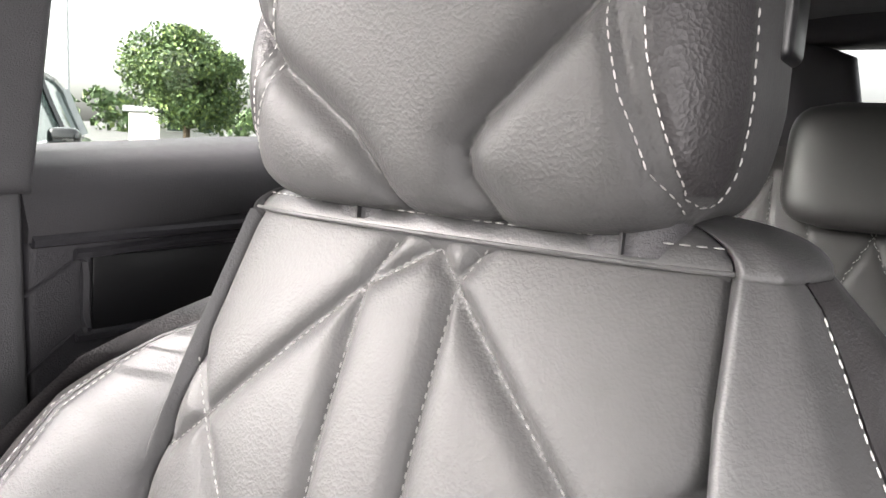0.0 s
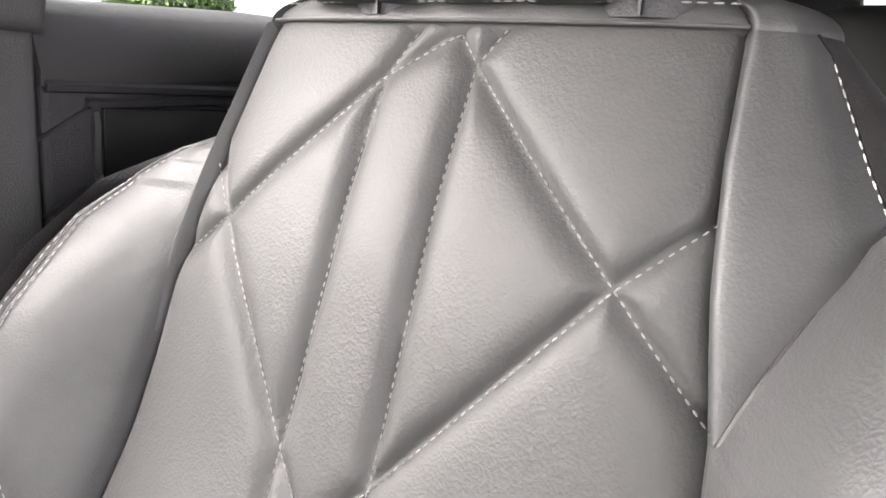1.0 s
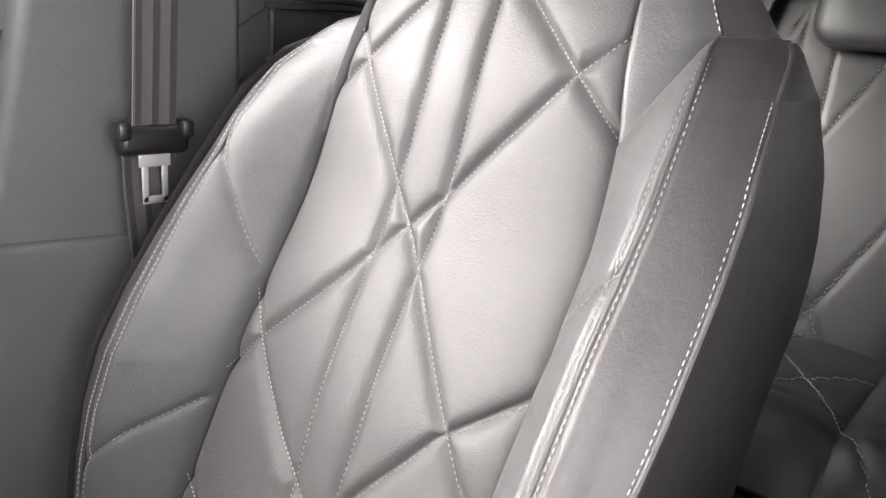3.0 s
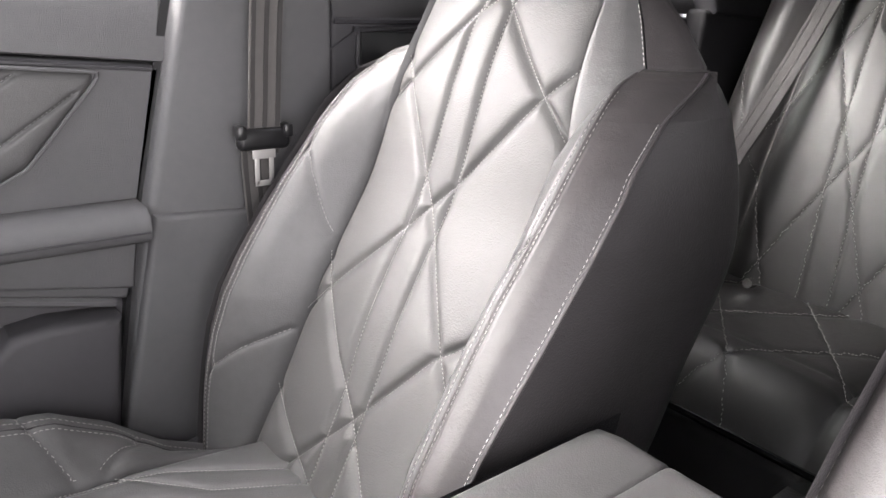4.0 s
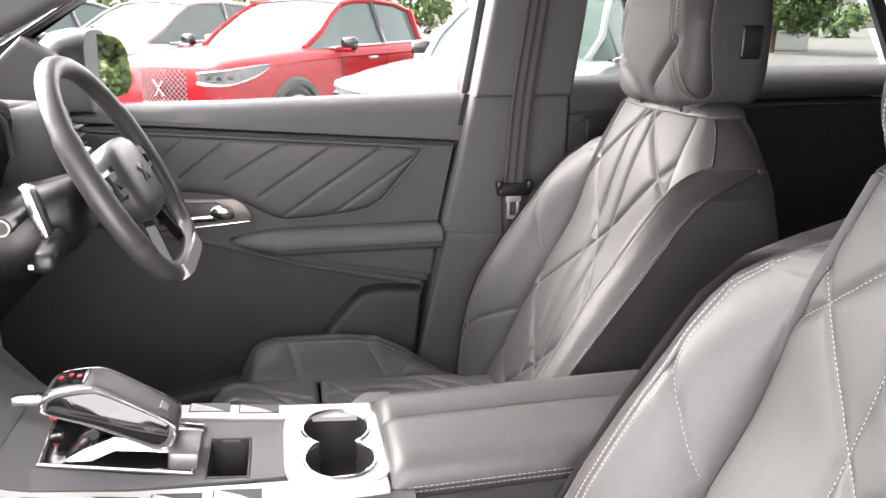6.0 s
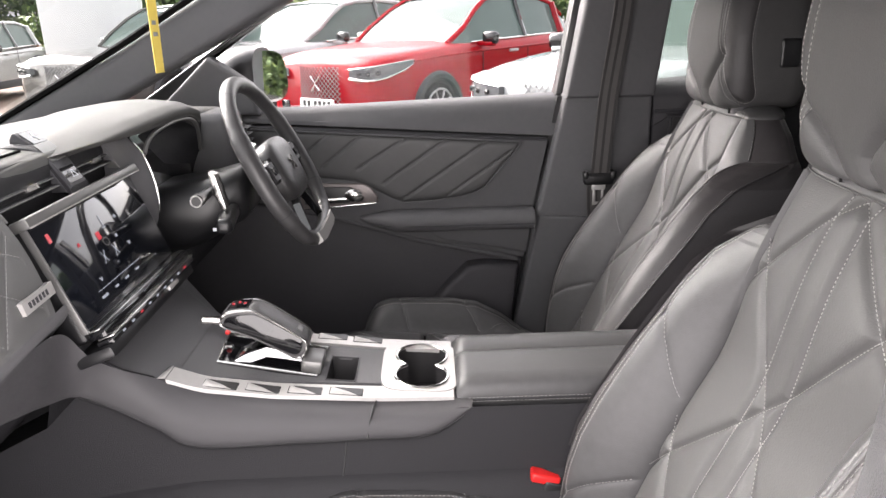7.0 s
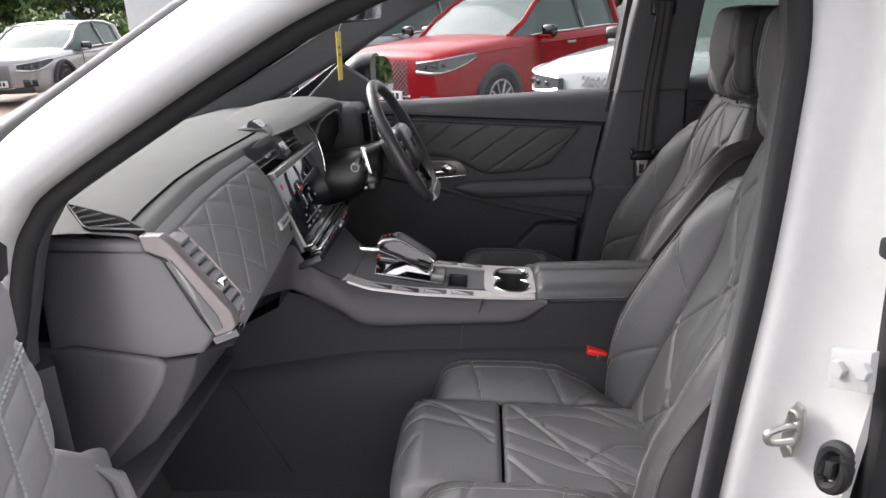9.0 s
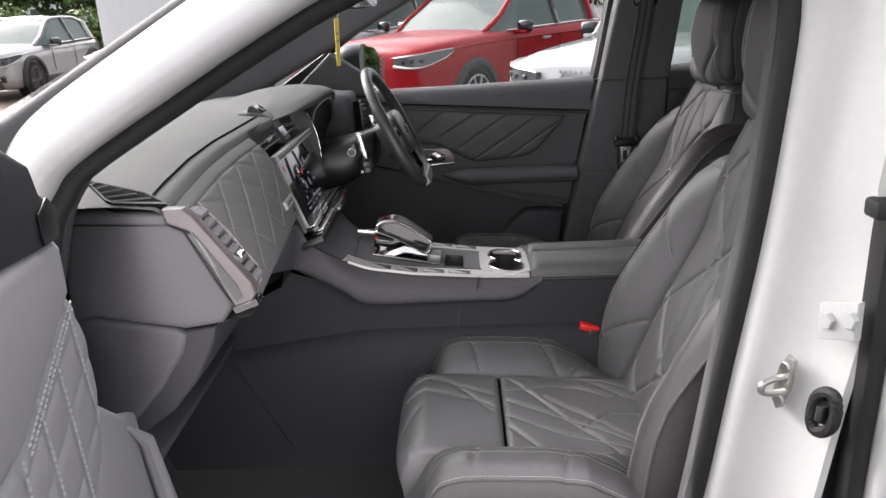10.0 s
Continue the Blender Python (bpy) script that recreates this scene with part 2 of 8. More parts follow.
def tube(path, radius, n=8, closed=False, bm=None, flat=1.0):
    """A round bar along a path; flat squeezes it across."""
    pts = [Vector(p) for p in path]
    rings = []
    up = Vector((0.13, 0.31, 0.94))
    for i, p in enumerate(pts):
        a = pts[i - 1] if i or closed else p
        b = pts[(i + 1) % len(pts)] if i + 1 < len(pts) or closed else p
        d = (b - a).normalized()
        s = d.cross(up)
        s = s.normalized() if s.length > 1e-4 else d.orthogonal().normalized()
        t = s.cross(d).normalized()
        r = radius[i] if isinstance(radius, (list, tuple)) else radius
        rings.append([p + (s * math.cos(k * math.tau / n) * flat + t * math.sin(k * math.tau / n)) * r for k in range(n)])
    if closed:
        rings.append(rings[0])
        return loft(rings, cap=False, bm=bm)
    return loft(rings, bm=bm)


def cyl(p0, p1, r0, r1=None, n=24, bevel=0.0, bm=None):
    r1 = r0 if r1 is None else r1
    a, b = Vector(p0), Vector(p1)
    d = (b - a).normalized()
    s = d.orthogonal().normalized()
    t = d.cross(s)

    def ring(c, r):
        return [c + (s * math.cos(k * math.tau / n) + t * math.sin(k * math.tau / n)) * r for k in range(n)]
    rings = [ring(a, r0), ring(b, r1)]
    if bevel:
        rings = [ring(a, r0 - bevel), ring(a + d * bevel, r0), ring(b - d * bevel, r1), ring(b, r1 - bevel)]
    return loft(rings, bm=bm)


def smooth_path(pts, k=6, closed=False):
    """Points along a Catmull-Rom curve through pts (any dimension)."""
    p = [np.array(q, float) for q in pts]
    n = len(p)
    out = []
    for i in range(n if closed else n - 1):
        a, b, c, d = (p[(i - 1) % n], p[i], p[(i + 1) % n], p[(i + 2) % n]) if closed else (p[max(i - 1, 0)], p[i], p[i + 1], p[min(i + 2, n - 1)])
        for j in range(k):
            t = j / k
            out.append(0.5 * (2 * b + (c - a) * t + (2 * a - 5 * b + 4 * c - d) * t * t + (3 * b - 3 * c + d - a) * t ** 3))
    if not closed:
        out.append(p[-1])
    return out


def sheet(grid, material, name, parent, label="", flip=False, kind="", angle=60):
    """A mesh from a rows x columns x 3 array."""
    r, c = grid.shape[:2]
    idx = np.arange(r * c).reshape(r, c)
    q = np.stack([idx[:-1, :-1], idx[:-1, 1:], idx[1:, 1:], idx[1:, :-1]], -1).reshape(-1, 4)
    if flip:
        q = q[:, ::-1]
    me = bpy.data.meshes.new(name)
    me.from_pydata(grid.reshape(-1, 3).tolist(), [], q.tolist())
    return finish(name, me, material, parent, label, angle, kind)


def line_distance(a, b, lines):
    """The distance of each (a, b) to the nearest of some polylines."""
    best = np.full(a.shape, 9.0)
    for line in lines:
        for (x0, y0), (x1, y1) in zip(line, line[1:]):
            dx, dy = x1 - x0, y1 - y0
            k = np.clip(((a - x0) * dx + (b - y0) * dy) / (dx * dx + dy * dy + 1e-12), 0, 1)
            best = np.minimum(best, np.hypot(a - x0 - k * dx, b - y0 - k * dy))
    return best


def crease(d, depth=0.0068, width=0.0050):
    """Relief of a sewn line: a soft-sided valley between padded fields."""
    return -depth * np.exp(-(d / width) ** 1.3) - (depth * 0.30 if depth > 0.0045 else 0) * np.exp(-d / (width * 2.6))


def stitches(lines, where, name, parent, pitch=0.0062, length=0.0043, thick=0.00048, material=THREAD, label="pale contrast stitching"):
    """Rows of single thread stitches on a surface; where(a, b) gives the place on it and the normal."""
    verts, faces = [], []
    for line in lines:
        fine = []
        for (x0, y0), (x1, y1) in zip(line, line[1:]):
            n = max(1, int(math.hypot(x1 - x0, y1 - y0) / 0.0015))
            fine += [(x0 + (x1 - x0) * j / n, y0 + (y1 - y0) * j / n) for j in range(n)]
        fine.append(line[-1])
        pts = [(Vector(p), Vector(n)) for p, n in (where(a, b) for a, b in fine)]
        run, start = 0.0, None
        for (p, n), (q, _) in zip(pts, pts[1:]):
            if start is None:
                start = (p, n)
            run += (q - p).length
            if run >= pitch:
                d = (q - start[0]).normalized()
                s = d.cross(start[1]).normalized() * thick
                u = start[1].normalized() * thick * 1.5
                b0, b1 = start[0], start[0] + d * length
                k = len(verts)
                for c, f in ((b0, 0.5), (b0.lerp(b1, 0.5), 1.0), (b1, 0.5)):
                    verts += [c + s * f - u * 0.3, c + u * f, c - s * f - u * 0.3]
                faces += [(k, k + 1, k + 4, k + 3), (k + 1, k + 2, k + 5, k + 4), (k + 3, k + 4, k + 7, k + 6), (k + 4, k + 5, k + 8, k + 7), (k, k + 2, k + 1), (k + 6, k + 7, k + 8)]
                run, start = 0.0, None
    if not faces:
        return None
    me = bpy.data.meshes.new(name)
    me.from_pydata([tuple(v) for v in verts], [], faces)
    return finish(name, me, material, parent, label, 60, "stuff")

# ---- front seats ----
SEAT_Y = 0.38
BZ = [0.48, 0.56, 0.60, 0.726, 0.824, 0.915, 0.941, 0.971, 1.072, 1.107, 1.158, 1.18, 1.25]
BX = [0.085, 0.115, 0.135, 0.198, 0.241, 0.295, 0.311, 0.324, 0.349, 0.362, 0.386, 0.397, 0.43]
_z = np.linspace(0.45, 1.26, 325)
_x = np.convolve(np.pad(np.interp(_z, BZ, BX), 20, mode="reflect", reflect_type="odd"), np.hanning(41) / np.hanning(41).sum(), "valid")


def back_x(z):
    return np.interp(z, _z, _x)


def insert_half(z):
    return np.interp(z, [0.5, 0.97, 1.03, 1.08, 1.13, 1.18], [0.155, 0.157, 0.152, 0.142, 0.135, 0.131])


# bolster lobe: its sewn front edge, the rear edge of its side strip and the seam where it meets the shoulder panel
EDGE_Z = [0.52, 0.60, 0.65, 0.70, 0.75, 0.80, 0.845, 0.895, 0.936, 0.974, 1.011, 1.06, 1.085, 1.097, 1.104, 1.1085, 1.111]
EDGE_X = [0.070, 0.078, 0.083, 0.091, 0.103, 0.123, 0.149, 0.177, 0.202, 0.229, 0.252, 0.291, 0.318, 0.338, 0.356, 0.374, 0.392]
EDGE_U = [0.210, 0.216, 0.219, 0.221, 0.221, 0.220, 0.219, 0.219, 0.219, 0.219, 0.220, 0.215, 0.209, 0.204, 0.199, 0.195, 0.191]
STRIP_Z = [0.52, 0.60, 0.65, 0.70, 0.75, 0.80, 0.832, 0.867, 0.911, 0.971, 1.017, 1.034, 1.074, 1.084, 1.095, 1.104, 1.111]
STRIP_X = [0.092, 0.100, 0.106, 0.113, 0.123, 0.141, 0.160, 0.184, 0.214, 0.259, 0.294, 0.306, 0.353, 0.378, 0.408, 0.435, 0.455]
STRIP_U = [0.242, 0.252, 0.256, 0.258, 0.260, 0.261, 0.261, 0.262, 0.264, 0.263, 0.260, 0.257, 0.247, 0.241, 0.234, 0.226, 0.217]
JOIN_Z, JOIN_U, JOIN_X = [1.034, 1.058, 1.075, 1.094, 1.104, 1.111], [0.154, 0.163, 0.171, 0.180, 0.185, 0.190], [0.341, 0.351, 0.362, 0.379, 0.387, 0.3925]
WELT_Z = [1.00, 1.03, 1.094, 1.113, 1.128, 1.152, 1.17, 1.18]
WELT_U = [0.165, 0.185, 0.196, 0.189, 0.180, 0.168, 0.159, 0.151]
WELT_D = [0.045, 0.036, 0.034, 0.031, 0.031, 0.027, 0.021, 0.017]


def back_depth(z):
    return np.interp(z, [0.52, 0.766, 0.89, 0.943, 1.01, 1.06, 1.11, 1.15, 1.18], [0.19, 0.200, 0.196, 0.184, 0.155, 0.136, 0.118, 0.098, 0.078])


def seam_lines(*lines):
    return [[(y - SEAT_Y, z) for y, z in line] for line in lines]


QUILT = seam_lines(
    [(0.377, 1.173), (0.411, 1.152), (0.449, 1.115), (0.492, 1.072), (0.517, 1.049)],
    [(0.401, 1.173), (0.411, 1.152), (0.411, 1.060), (0.417, 0.972), (0.415, 0.914), (0.405, 0.780), (0.399, 0.742), (0.392, 0.60), (0.39, 0.54)],
    [(0.352, 1.176), (0.362, 1.159), (0.360, 1.064), (0.362, 0.972), (0.363, 0.915), (0.355, 0.797), (0.349, 0.60), (0.347, 0.54)],
    [(0.376, 1.173), (0.362, 1.159), (0.274, 1.077), (0.226, 1.032)],
    [(0.512, 1.098), (0.492, 1.072), (0.417, 0.972), (0.363, 0.916), (0.282, 0.826), (0.228, 0.765)],
    [(0.242, 1.107), (0.274, 1.077), (0.362, 0.972), (0.392, 0.942), (0.416, 0.914), (0.502, 0.824), (0.534, 0.786)],
    [(0.536, 0.857), (0.502, 0.824), (0.434, 0.767), (0.370, 0.724), (0.30, 0.66), (0.23, 0.60)],
    [(0.226, 0.863), (0.285, 0.818), (0.366, 0.722), (0.443, 0.638), (0.50, 0.58)],
    [(0.534, 0.692), (0.48, 0.668), (0.39, 0.635), (0.30, 0.60)])
CREASES = [[(u + 0.0016, z + 0.0006) for u, z in line] for line in QUILT]
BOLSTER_TUCK = [[(0.160, 0.880), (0.172, 0.907), (0.187, 0.940), (0.204, 0.965), (0.219, 0.982)], [(0.160, 0.760), (0.19, 0.735), (0.221, 0.700)]]


def insert_point(u, z, lift=0.0):
    d = line_distance(np.array([u]), np.array([z]), CREASES)[0]
    hw = insert_half(z)
    x = back_x(z) - 0.006 * max(0, 1 - (u / hw) ** 2) - crease(d) - lift
    slope = (back_x(z + 0.004) - back_x(z - 0.004)) / 0.008
    return (float(x), SEAT_Y + u, z), (-1.0, 0.0, float(slope))


def lobe_section(z, side):
    """Cross-section of the bolster from the insert's edge, or the shoulder seam, to the rear edge of its strip: (u, dx)."""
    bx = float(back_x(z))
    ua, xa = np.interp(z, EDGE_Z, EDGE_U), np.interp(z, EDGE_Z, EDGE_X) - bx
    ub, xb = np.interp(z, STRIP_Z, STRIP_U), np.interp(z, STRIP_Z, STRIP_X) - bx
    if side > 0:
        soft = np.interp(z, [0.5, 0.62, 0.75, 0.85, 0.93, 1.06, 1.08, 1.095, 1.104, 1.111], [0.030, 0.031, 0.029, 0.024, 0.030, 0.038, 0.036, 0.026, 0.014, 0.0])
        xa, xb = xa + soft, xb + soft
        taper = math.sqrt(np.clip((1.1125 - z) / 0.055, 0, 1))
        hw = float(insert_half(z))
        ua, ub = hw + 0.002 + (ua - hw - 0.002) * taper, hw + 0.004 + (ub - hw - 0.004) * (0.25 + 0.75 * taper)
    if z < 1.034 or side > 0:
        u0, x0 = float(insert_half(z)), float(np.interp(z, [1.034, 1.111], [0.004, 0.016]))
    else:
        u0, x0 = np.interp(z, JOIN_Z, JOIN_U), np.interp(z, JOIN_Z, JOIN_X) - bx
    w, f = ua - u0, x0 - xa
    sink = np.interp(z, [1.0, 1.05, 1.111], [0.018, 0.012, 0.004])
    mu, mx = (ua + ub) / 2 + 0.004, (xa + xb) / 2 - 0.004
    return [(u0 - 0.004, x0 + sink), (u0 + 0.04 * w, x0 - 0.10 * f), (u0 + 0.26 * w, x0 - 0.44 * f), (u0 + 0.54 * w, x0 - 0.76 * f), (u0 + 0.82 * w, x0 - 0.95 * f), (ua, xa), (ua * 0.62 + mu * 0.38, xa * 0.62 + mx * 0.38 - 0.001), (mu, mx), (ub, xb)]


def side_section(z):
    """The plain side and back panel behind the strip: (u, dx)."""
    ub, xb = np.interp(z, STRIP_Z, STRIP_U), np.interp(z, STRIP_Z, STRIP_X) - float(back_x(z))
    d = float(back_depth(z))
    return [(ub - 0.003, xb + 0.002), (ub + 0.003, xb + 0.35 * (d - xb)), (ub - 0.001, d - 0.030), (ub - 0.018, d - 0.004), (ub - 0.06, d + 0.006), (0.0, d + 0.012)]


def shoulder_section(z, side=-1):
    """The panel beside the top of the insert, from its seam over the stitched welt to the back: (u, dx), two runs."""
    hw, wu, wd, d = float(insert_half(z)), np.interp(z, WELT_Z, WELT_U), np.interp(z, WELT_Z, WELT_D), float(back_depth(z))
    out = np.interp(z, [1.0, 1.06, 1.113, 1.15, 1.18], [0.17, 0.20, 0.210, 0.184, 0.156])
    if side > 0:
        hug = float(np.interp(z, [1.02, 1.085], [0.35, 1.0]))
        wu, wd, out = wu + (hw + 0.003 - wu) * hug, wd + (0.022 - wd) * hug, out + (hw + 0.002 - out) * hug
    w = wu - hw
    front = [(hw - 0.003, 0.012), (hw + 0.0015, 0.0035), (hw + 0.35 * w, 0.003 + 0.12 * wd), (hw + 0.72 * w, 0.50 * wd), (wu, wd)]
    rear = [(wu, wd), (wu + 0.45 * (out - wu) + 0.004, wd + 0.022), (out, wd + 0.55 * (d - wd)), (out - 0.004, d - 0.016), (out - 0.035, d + 0.002), (0.0, d + 0.008)]
    return front, rear


def build_seat():
    seat = thing("front_seat", "black leather front seat with quilted diamond stitching and side bolsters", "car seat", (0.05, SEAT_Y, 0.40), "front seats")
    zs = np.linspace(0.52, 1.178, 300)
    cols = np.linspace(-1, 1, 150)
    hw = insert_half(zs)
    u = cols[None, :] * hw[:, None]
    zz = np.repeat(zs[:, None], len(cols), 1)
    d = line_distance(u, zz, CREASES)
    edge = (hw[:, None] - np.abs(u))
    top = 1.182 - zz
    x = back_x(zs)[:, None] - 0.006 * (1 - cols[None, :] ** 2) - crease(d) + 0.011 * np.exp(-edge / 0.0040) + 0.007 * cols[None, :] ** 6 + 0.005 * np.exp(-top / 0.005)
    back = sheet(np.stack([x, SEAT_Y + u, zz], -1), LEATHER, "backrest_insert", seat, "quilted leather backrest insert", flip=True)
    stitches(QUILT, lambda a, b: insert_point(a, b, 0.0016), "stitching", back, pitch=0.0034, length=0.0026)
    lobe_z = np.concatenate([np.linspace(0.52, 1.07, 210), np.linspace(1.07, 1.111, 60)[1:]])
    for side in (1, -1):
        fronts, rears, tops, caps = [], [], [], []
        for z in lobe_z:
            fa, fb = np.array(smooth_path(lobe_section(z, side), 9)), np.array(smooth_path(side_section(z), 5))
            dd = line_distance(fa[:, 0], np.full(len(fa), z), BOLSTER_TUCK)
            seam_d = np.abs(np.arange(len(fa)) - 45) * 0.0013
            fade = np.clip((1.11 - z) / 0.03, 0, 1)
            fa[:, 1] -= np.where(np.arange(len(fa)) < 45, crease(dd, 0.0024, 0.0060) + crease(dd, 0.0030, 0.0026), 0) + fade * (crease(seam_d, 0.0034, 0.0028) - 0.0016 * np.exp(-((seam_d - 0.0058) / 0.0022) ** 2))
            fronts.append(np.stack([back_x(z) + fa[:, 1], SEAT_Y + side * fa[:, 0], np.full(len(fa), z)], -1))
            rears.append(np.stack([back_x(z) + fb[:, 1], SEAT_Y + side * fb[:, 0], np.full(len(fb), z)], -1))
        for z in np.linspace(1.0, 1.178, 90):
            fa, fb = (np.array(smooth_path(p, 9)) for p in shoulder_section(z, side))
            tops.append(np.stack([back_x(z) + fa[:, 1], SEAT_Y + side * fa[:, 0], np.full(len(fa), z)], -1))
            caps.append(np.stack([back_x(z) + fb[:, 1], SEAT_Y + side * fb[:, 0], np.full(len(fb), z)], -1))
        fronts, rears, tops, caps = np.array(fronts), np.array(rears), np.array(tops), np.array(caps)
        rears[:, 0] = fronts[:, -1] + np.array([0.003, -side * 0.003, 0])
        caps[:, 0] += np.array([0.002, 0, 0])
        sheet(fronts[:, 45:], LEATHER_STRIP_SHADED, "side_strip", seat, "sewn side strip of the bolster, darkened for shade", flip=side > 0)
        bol = sheet(fronts[:, :46], LEATHER_PLAIN, "bolster", seat, "smooth leather side bolster", flip=side > 0)
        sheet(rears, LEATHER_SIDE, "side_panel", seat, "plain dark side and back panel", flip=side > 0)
        shoulder = sheet(tops, LEATHER_PLAIN, "shoulder_panel", seat, "smooth leather shoulder panel", flip=side > 0)
        sheet(caps, LEATHER_STRIP_SHADED, "shoulder_side", seat, "side of the shoulder, darkened for shade", flip=side > 0)

        def at_column(rows, k, off, s=side):
            def where(a, b):
                zs2 = rows[:, 0, 2]
                i = int(np.clip(np.searchsorted(zs2, b) - 1, 0, len(zs2) - 2))
                k2 = (b - zs2[i]) / (zs2[i + 1] - zs2[i])
                p = rows[i, k] * (1 - k2) + rows[i + 1, k] * k2
                n = np.cross(rows[i + 1, k] - rows[i, k], rows[i, min(k + 1, rows.shape[1] - 1)] - rows[i, k - 1]) * (-s)
                n = n / (np.linalg.norm(n) + 1e-9)
                if n[0] > 0.3:
                    n = -n
                return tuple(p + n * off), tuple(n)
            return where
        for k, top in ((40, 1.096), (48, 1.102), (70, 1.102)):
            stitches([[(0, 0.54), (0, top)]], at_column(fronts, k, 0.0006), "stitching", bol, pitch=0.0046, length=0.0033, thick=0.00042)
        path = [at_column(fronts, 45, 0.0004)(0, z)[0] for z in np.linspace(0.53, 1.109, 80)]
        part("piping", tube(path, 0.0017, 8), LEATHER_SIDE, bol, "dark seam along the bolster")
        seam_path = [at_column(fronts, 72, 0.0)(0, z)[0] for z in np.linspace(0.53, 1.109, 80)]
        part("piping", tube(seam_path, 0.0022, 8), LEATHER_SIDE, bol, "dark seam behind the strip")
        join = [(np.interp(z, JOIN_Z, JOIN_X), SEAT_Y + side * np.interp(z, JOIN_Z, JOIN_U), z) for z in np.linspace(1.034, 1.111, 24)]
        join += [(0.3925 + 0.0625 * t, SEAT_Y + side * (0.190 + 0.027 * t), 1.1115) for t in np.linspace(0.1, 1, 10)]
        if side < 0:
            part("piping", tube(join, 0.0013, 6), LEATHER_SIDE, bol, "dark seam under the shoulder panel")

        def tuck(a, b, rows=fronts, s=side):
            i = int(np.clip(np.searchsorted(rows[:, 0, 2], b) - 1, 0, len(rows) - 2))
            f = (b - rows[i, 0, 2]) / (rows[i + 1, 0, 2] - rows[i, 0, 2])
            both = [np.array([np.interp(a, s * (rows[r, 4:46, 1] - SEAT_Y), rows[r, 4:46, c]) for c in range(3)]) for r in (i, i + 1)]
            p = both[0] * (1 - f) + both[1] * f
            return tuple(p + np.array([-0.001, 0, 0.0003])), (-0.9, s * -0.3, 0.3)
        stitches(BOLSTER_TUCK, tuck, "stitching", bol, pitch=0.0050, length=0.0036)
        stitches([[(0, 1.114), (0, 1.170)]], at_column(tops, 35, 0.0008), "stitching", shoulder, pitch=0.0046, length=0.0034, thick=0.00040, material=WHITE_THREAD, label="white contrast stitching")
    # collar over the top of the backrest
    rings = []
    a, b = shoulder_section(1.178)
    half = [np.array(p) for p in smooth_path(a, 7)] + [np.array(p) for p in smooth_path(b, 5)][1:]
    flat = [np.array((uu, 0.0012 - 0.006 * (1 - (uu / 0.131) ** 2) + 0.007 * (uu / 0.131) ** 6)) for uu in np.linspace(0, 0.129, 14)]
    outline = flat + half
    near = [np.array((min(p[0], 0.131) + max(p[0] - 0.131, 0.0) * 0.20, p[1])) for p in outline]
    loop = near + [np.array((-p[0], p[1])) for p in outline[::-1]][1:-1]
    for k in range(-1, 11):
        ph = max(k, 0) / 10 * math.pi / 2
        s = math.cos(ph) ** 0.55 if k < 10 else 0.02
        rings.append([(float(back_x(1.18)) + ((0.006 if p[1] < 0.02 else -0.006) if k < 0 else 0.0005) + (p[1] - 0.055) * s + 0.055 + 0.004 * math.sin(ph), SEAT_Y + p[0] * (0.96 if k < 0 else 0.35 + 0.65 * s if k < 10 else 0.3), 1.1785 + 0.020 * math.sin(ph) - (0.010 if k < 0 else 0)) for p in loop])
    part("collar", loft(rings), LEATHER_PLAIN, seat, "leather collar below the headrest", angle=60)
    bead = [(float(back_x(1.178)) + 0.0005 - 0.006 * (1 - (q / 0.131) ** 2) + 0.007 * (q / 0.131) ** 6, SEAT_Y + q, 1.1795) for q in np.linspace(-0.130, 0.130, 50)]
    part("piping", tube(bead, 0.0011, 8), LEATHER_PLAIN, seat, "leather piping along the collar")
    stitches([[(-0.125, 0), (0.125, 0)]], lambda a, b: ((float(back_x(1.18)) + 0.0035 - 0.006 * (1 - (a / 0.131) ** 2) + 0.007 * (a / 0.131) ** 6, SEAT_Y + a, 1.1885), (-1, 0, 0.3)), "stitching", seat, pitch=0.0055, length=0.004)
    # headrest posts with bezels
    for s in (1, -1):
        off = 0.050 if s > 0 else -0.086
        part("headrest_post", cyl((0.432, SEAT_Y + off, 1.185), (0.430, SEAT_Y + off, 1.23), 0.006, n=16), CHROME, seat, "chrome headrest post")
        ring = [(0.418 + 0.023 * math.cos(an), SEAT_Y + off + 0.023 * math.copysign(abs(math.sin(an)) ** 0.8, math.sin(an))) for an in np.linspace(0, math.tau, 33)[:-1]]
        bezel = part("post_bezel", loft([[(0.418 + (x - 0.418) * k, SEAT_Y + off + (y - SEAT_Y - off) * k, z) for x, y in ring] for k, z in ((1.04, 1.182), (1.0, 1.194), (0.95, 1.1972), (0.3, 1.198))]), SOFT_MID, seat, "satin plastic post guide", angle=50)
        part("bezel_split", rbox((0.3935, SEAT_Y + off - 0.003, 1.190), (0.004, 0.0012, 0.015), 0), BLACK, bezel)
    # headrest: a padded block whose skin is laid out by the girth s (0 at the middle of the front) and the height z
    z0, z1 = 1.188, 1.412
    raw_face = [[(0.106, 1.286), (0.082, 1.261), (0.071, 1.253), (0.050, 1.24), (0.027, 1.224), (0.015, 1.209), (0.005, 1.188)], [(-0.096, 1.288), (-0.081, 1.271), (-0.057, 1.248), (-0.041, 1.232), (-0.033, 1.220), (-0.035, 1.208), (-0.053, 1.188)]]
    face = [[((a + 0.184) * 1.06 - 0.184, 1.222 + (z - 1.222) * 1.06) for a, z in line] for line in raw_face]

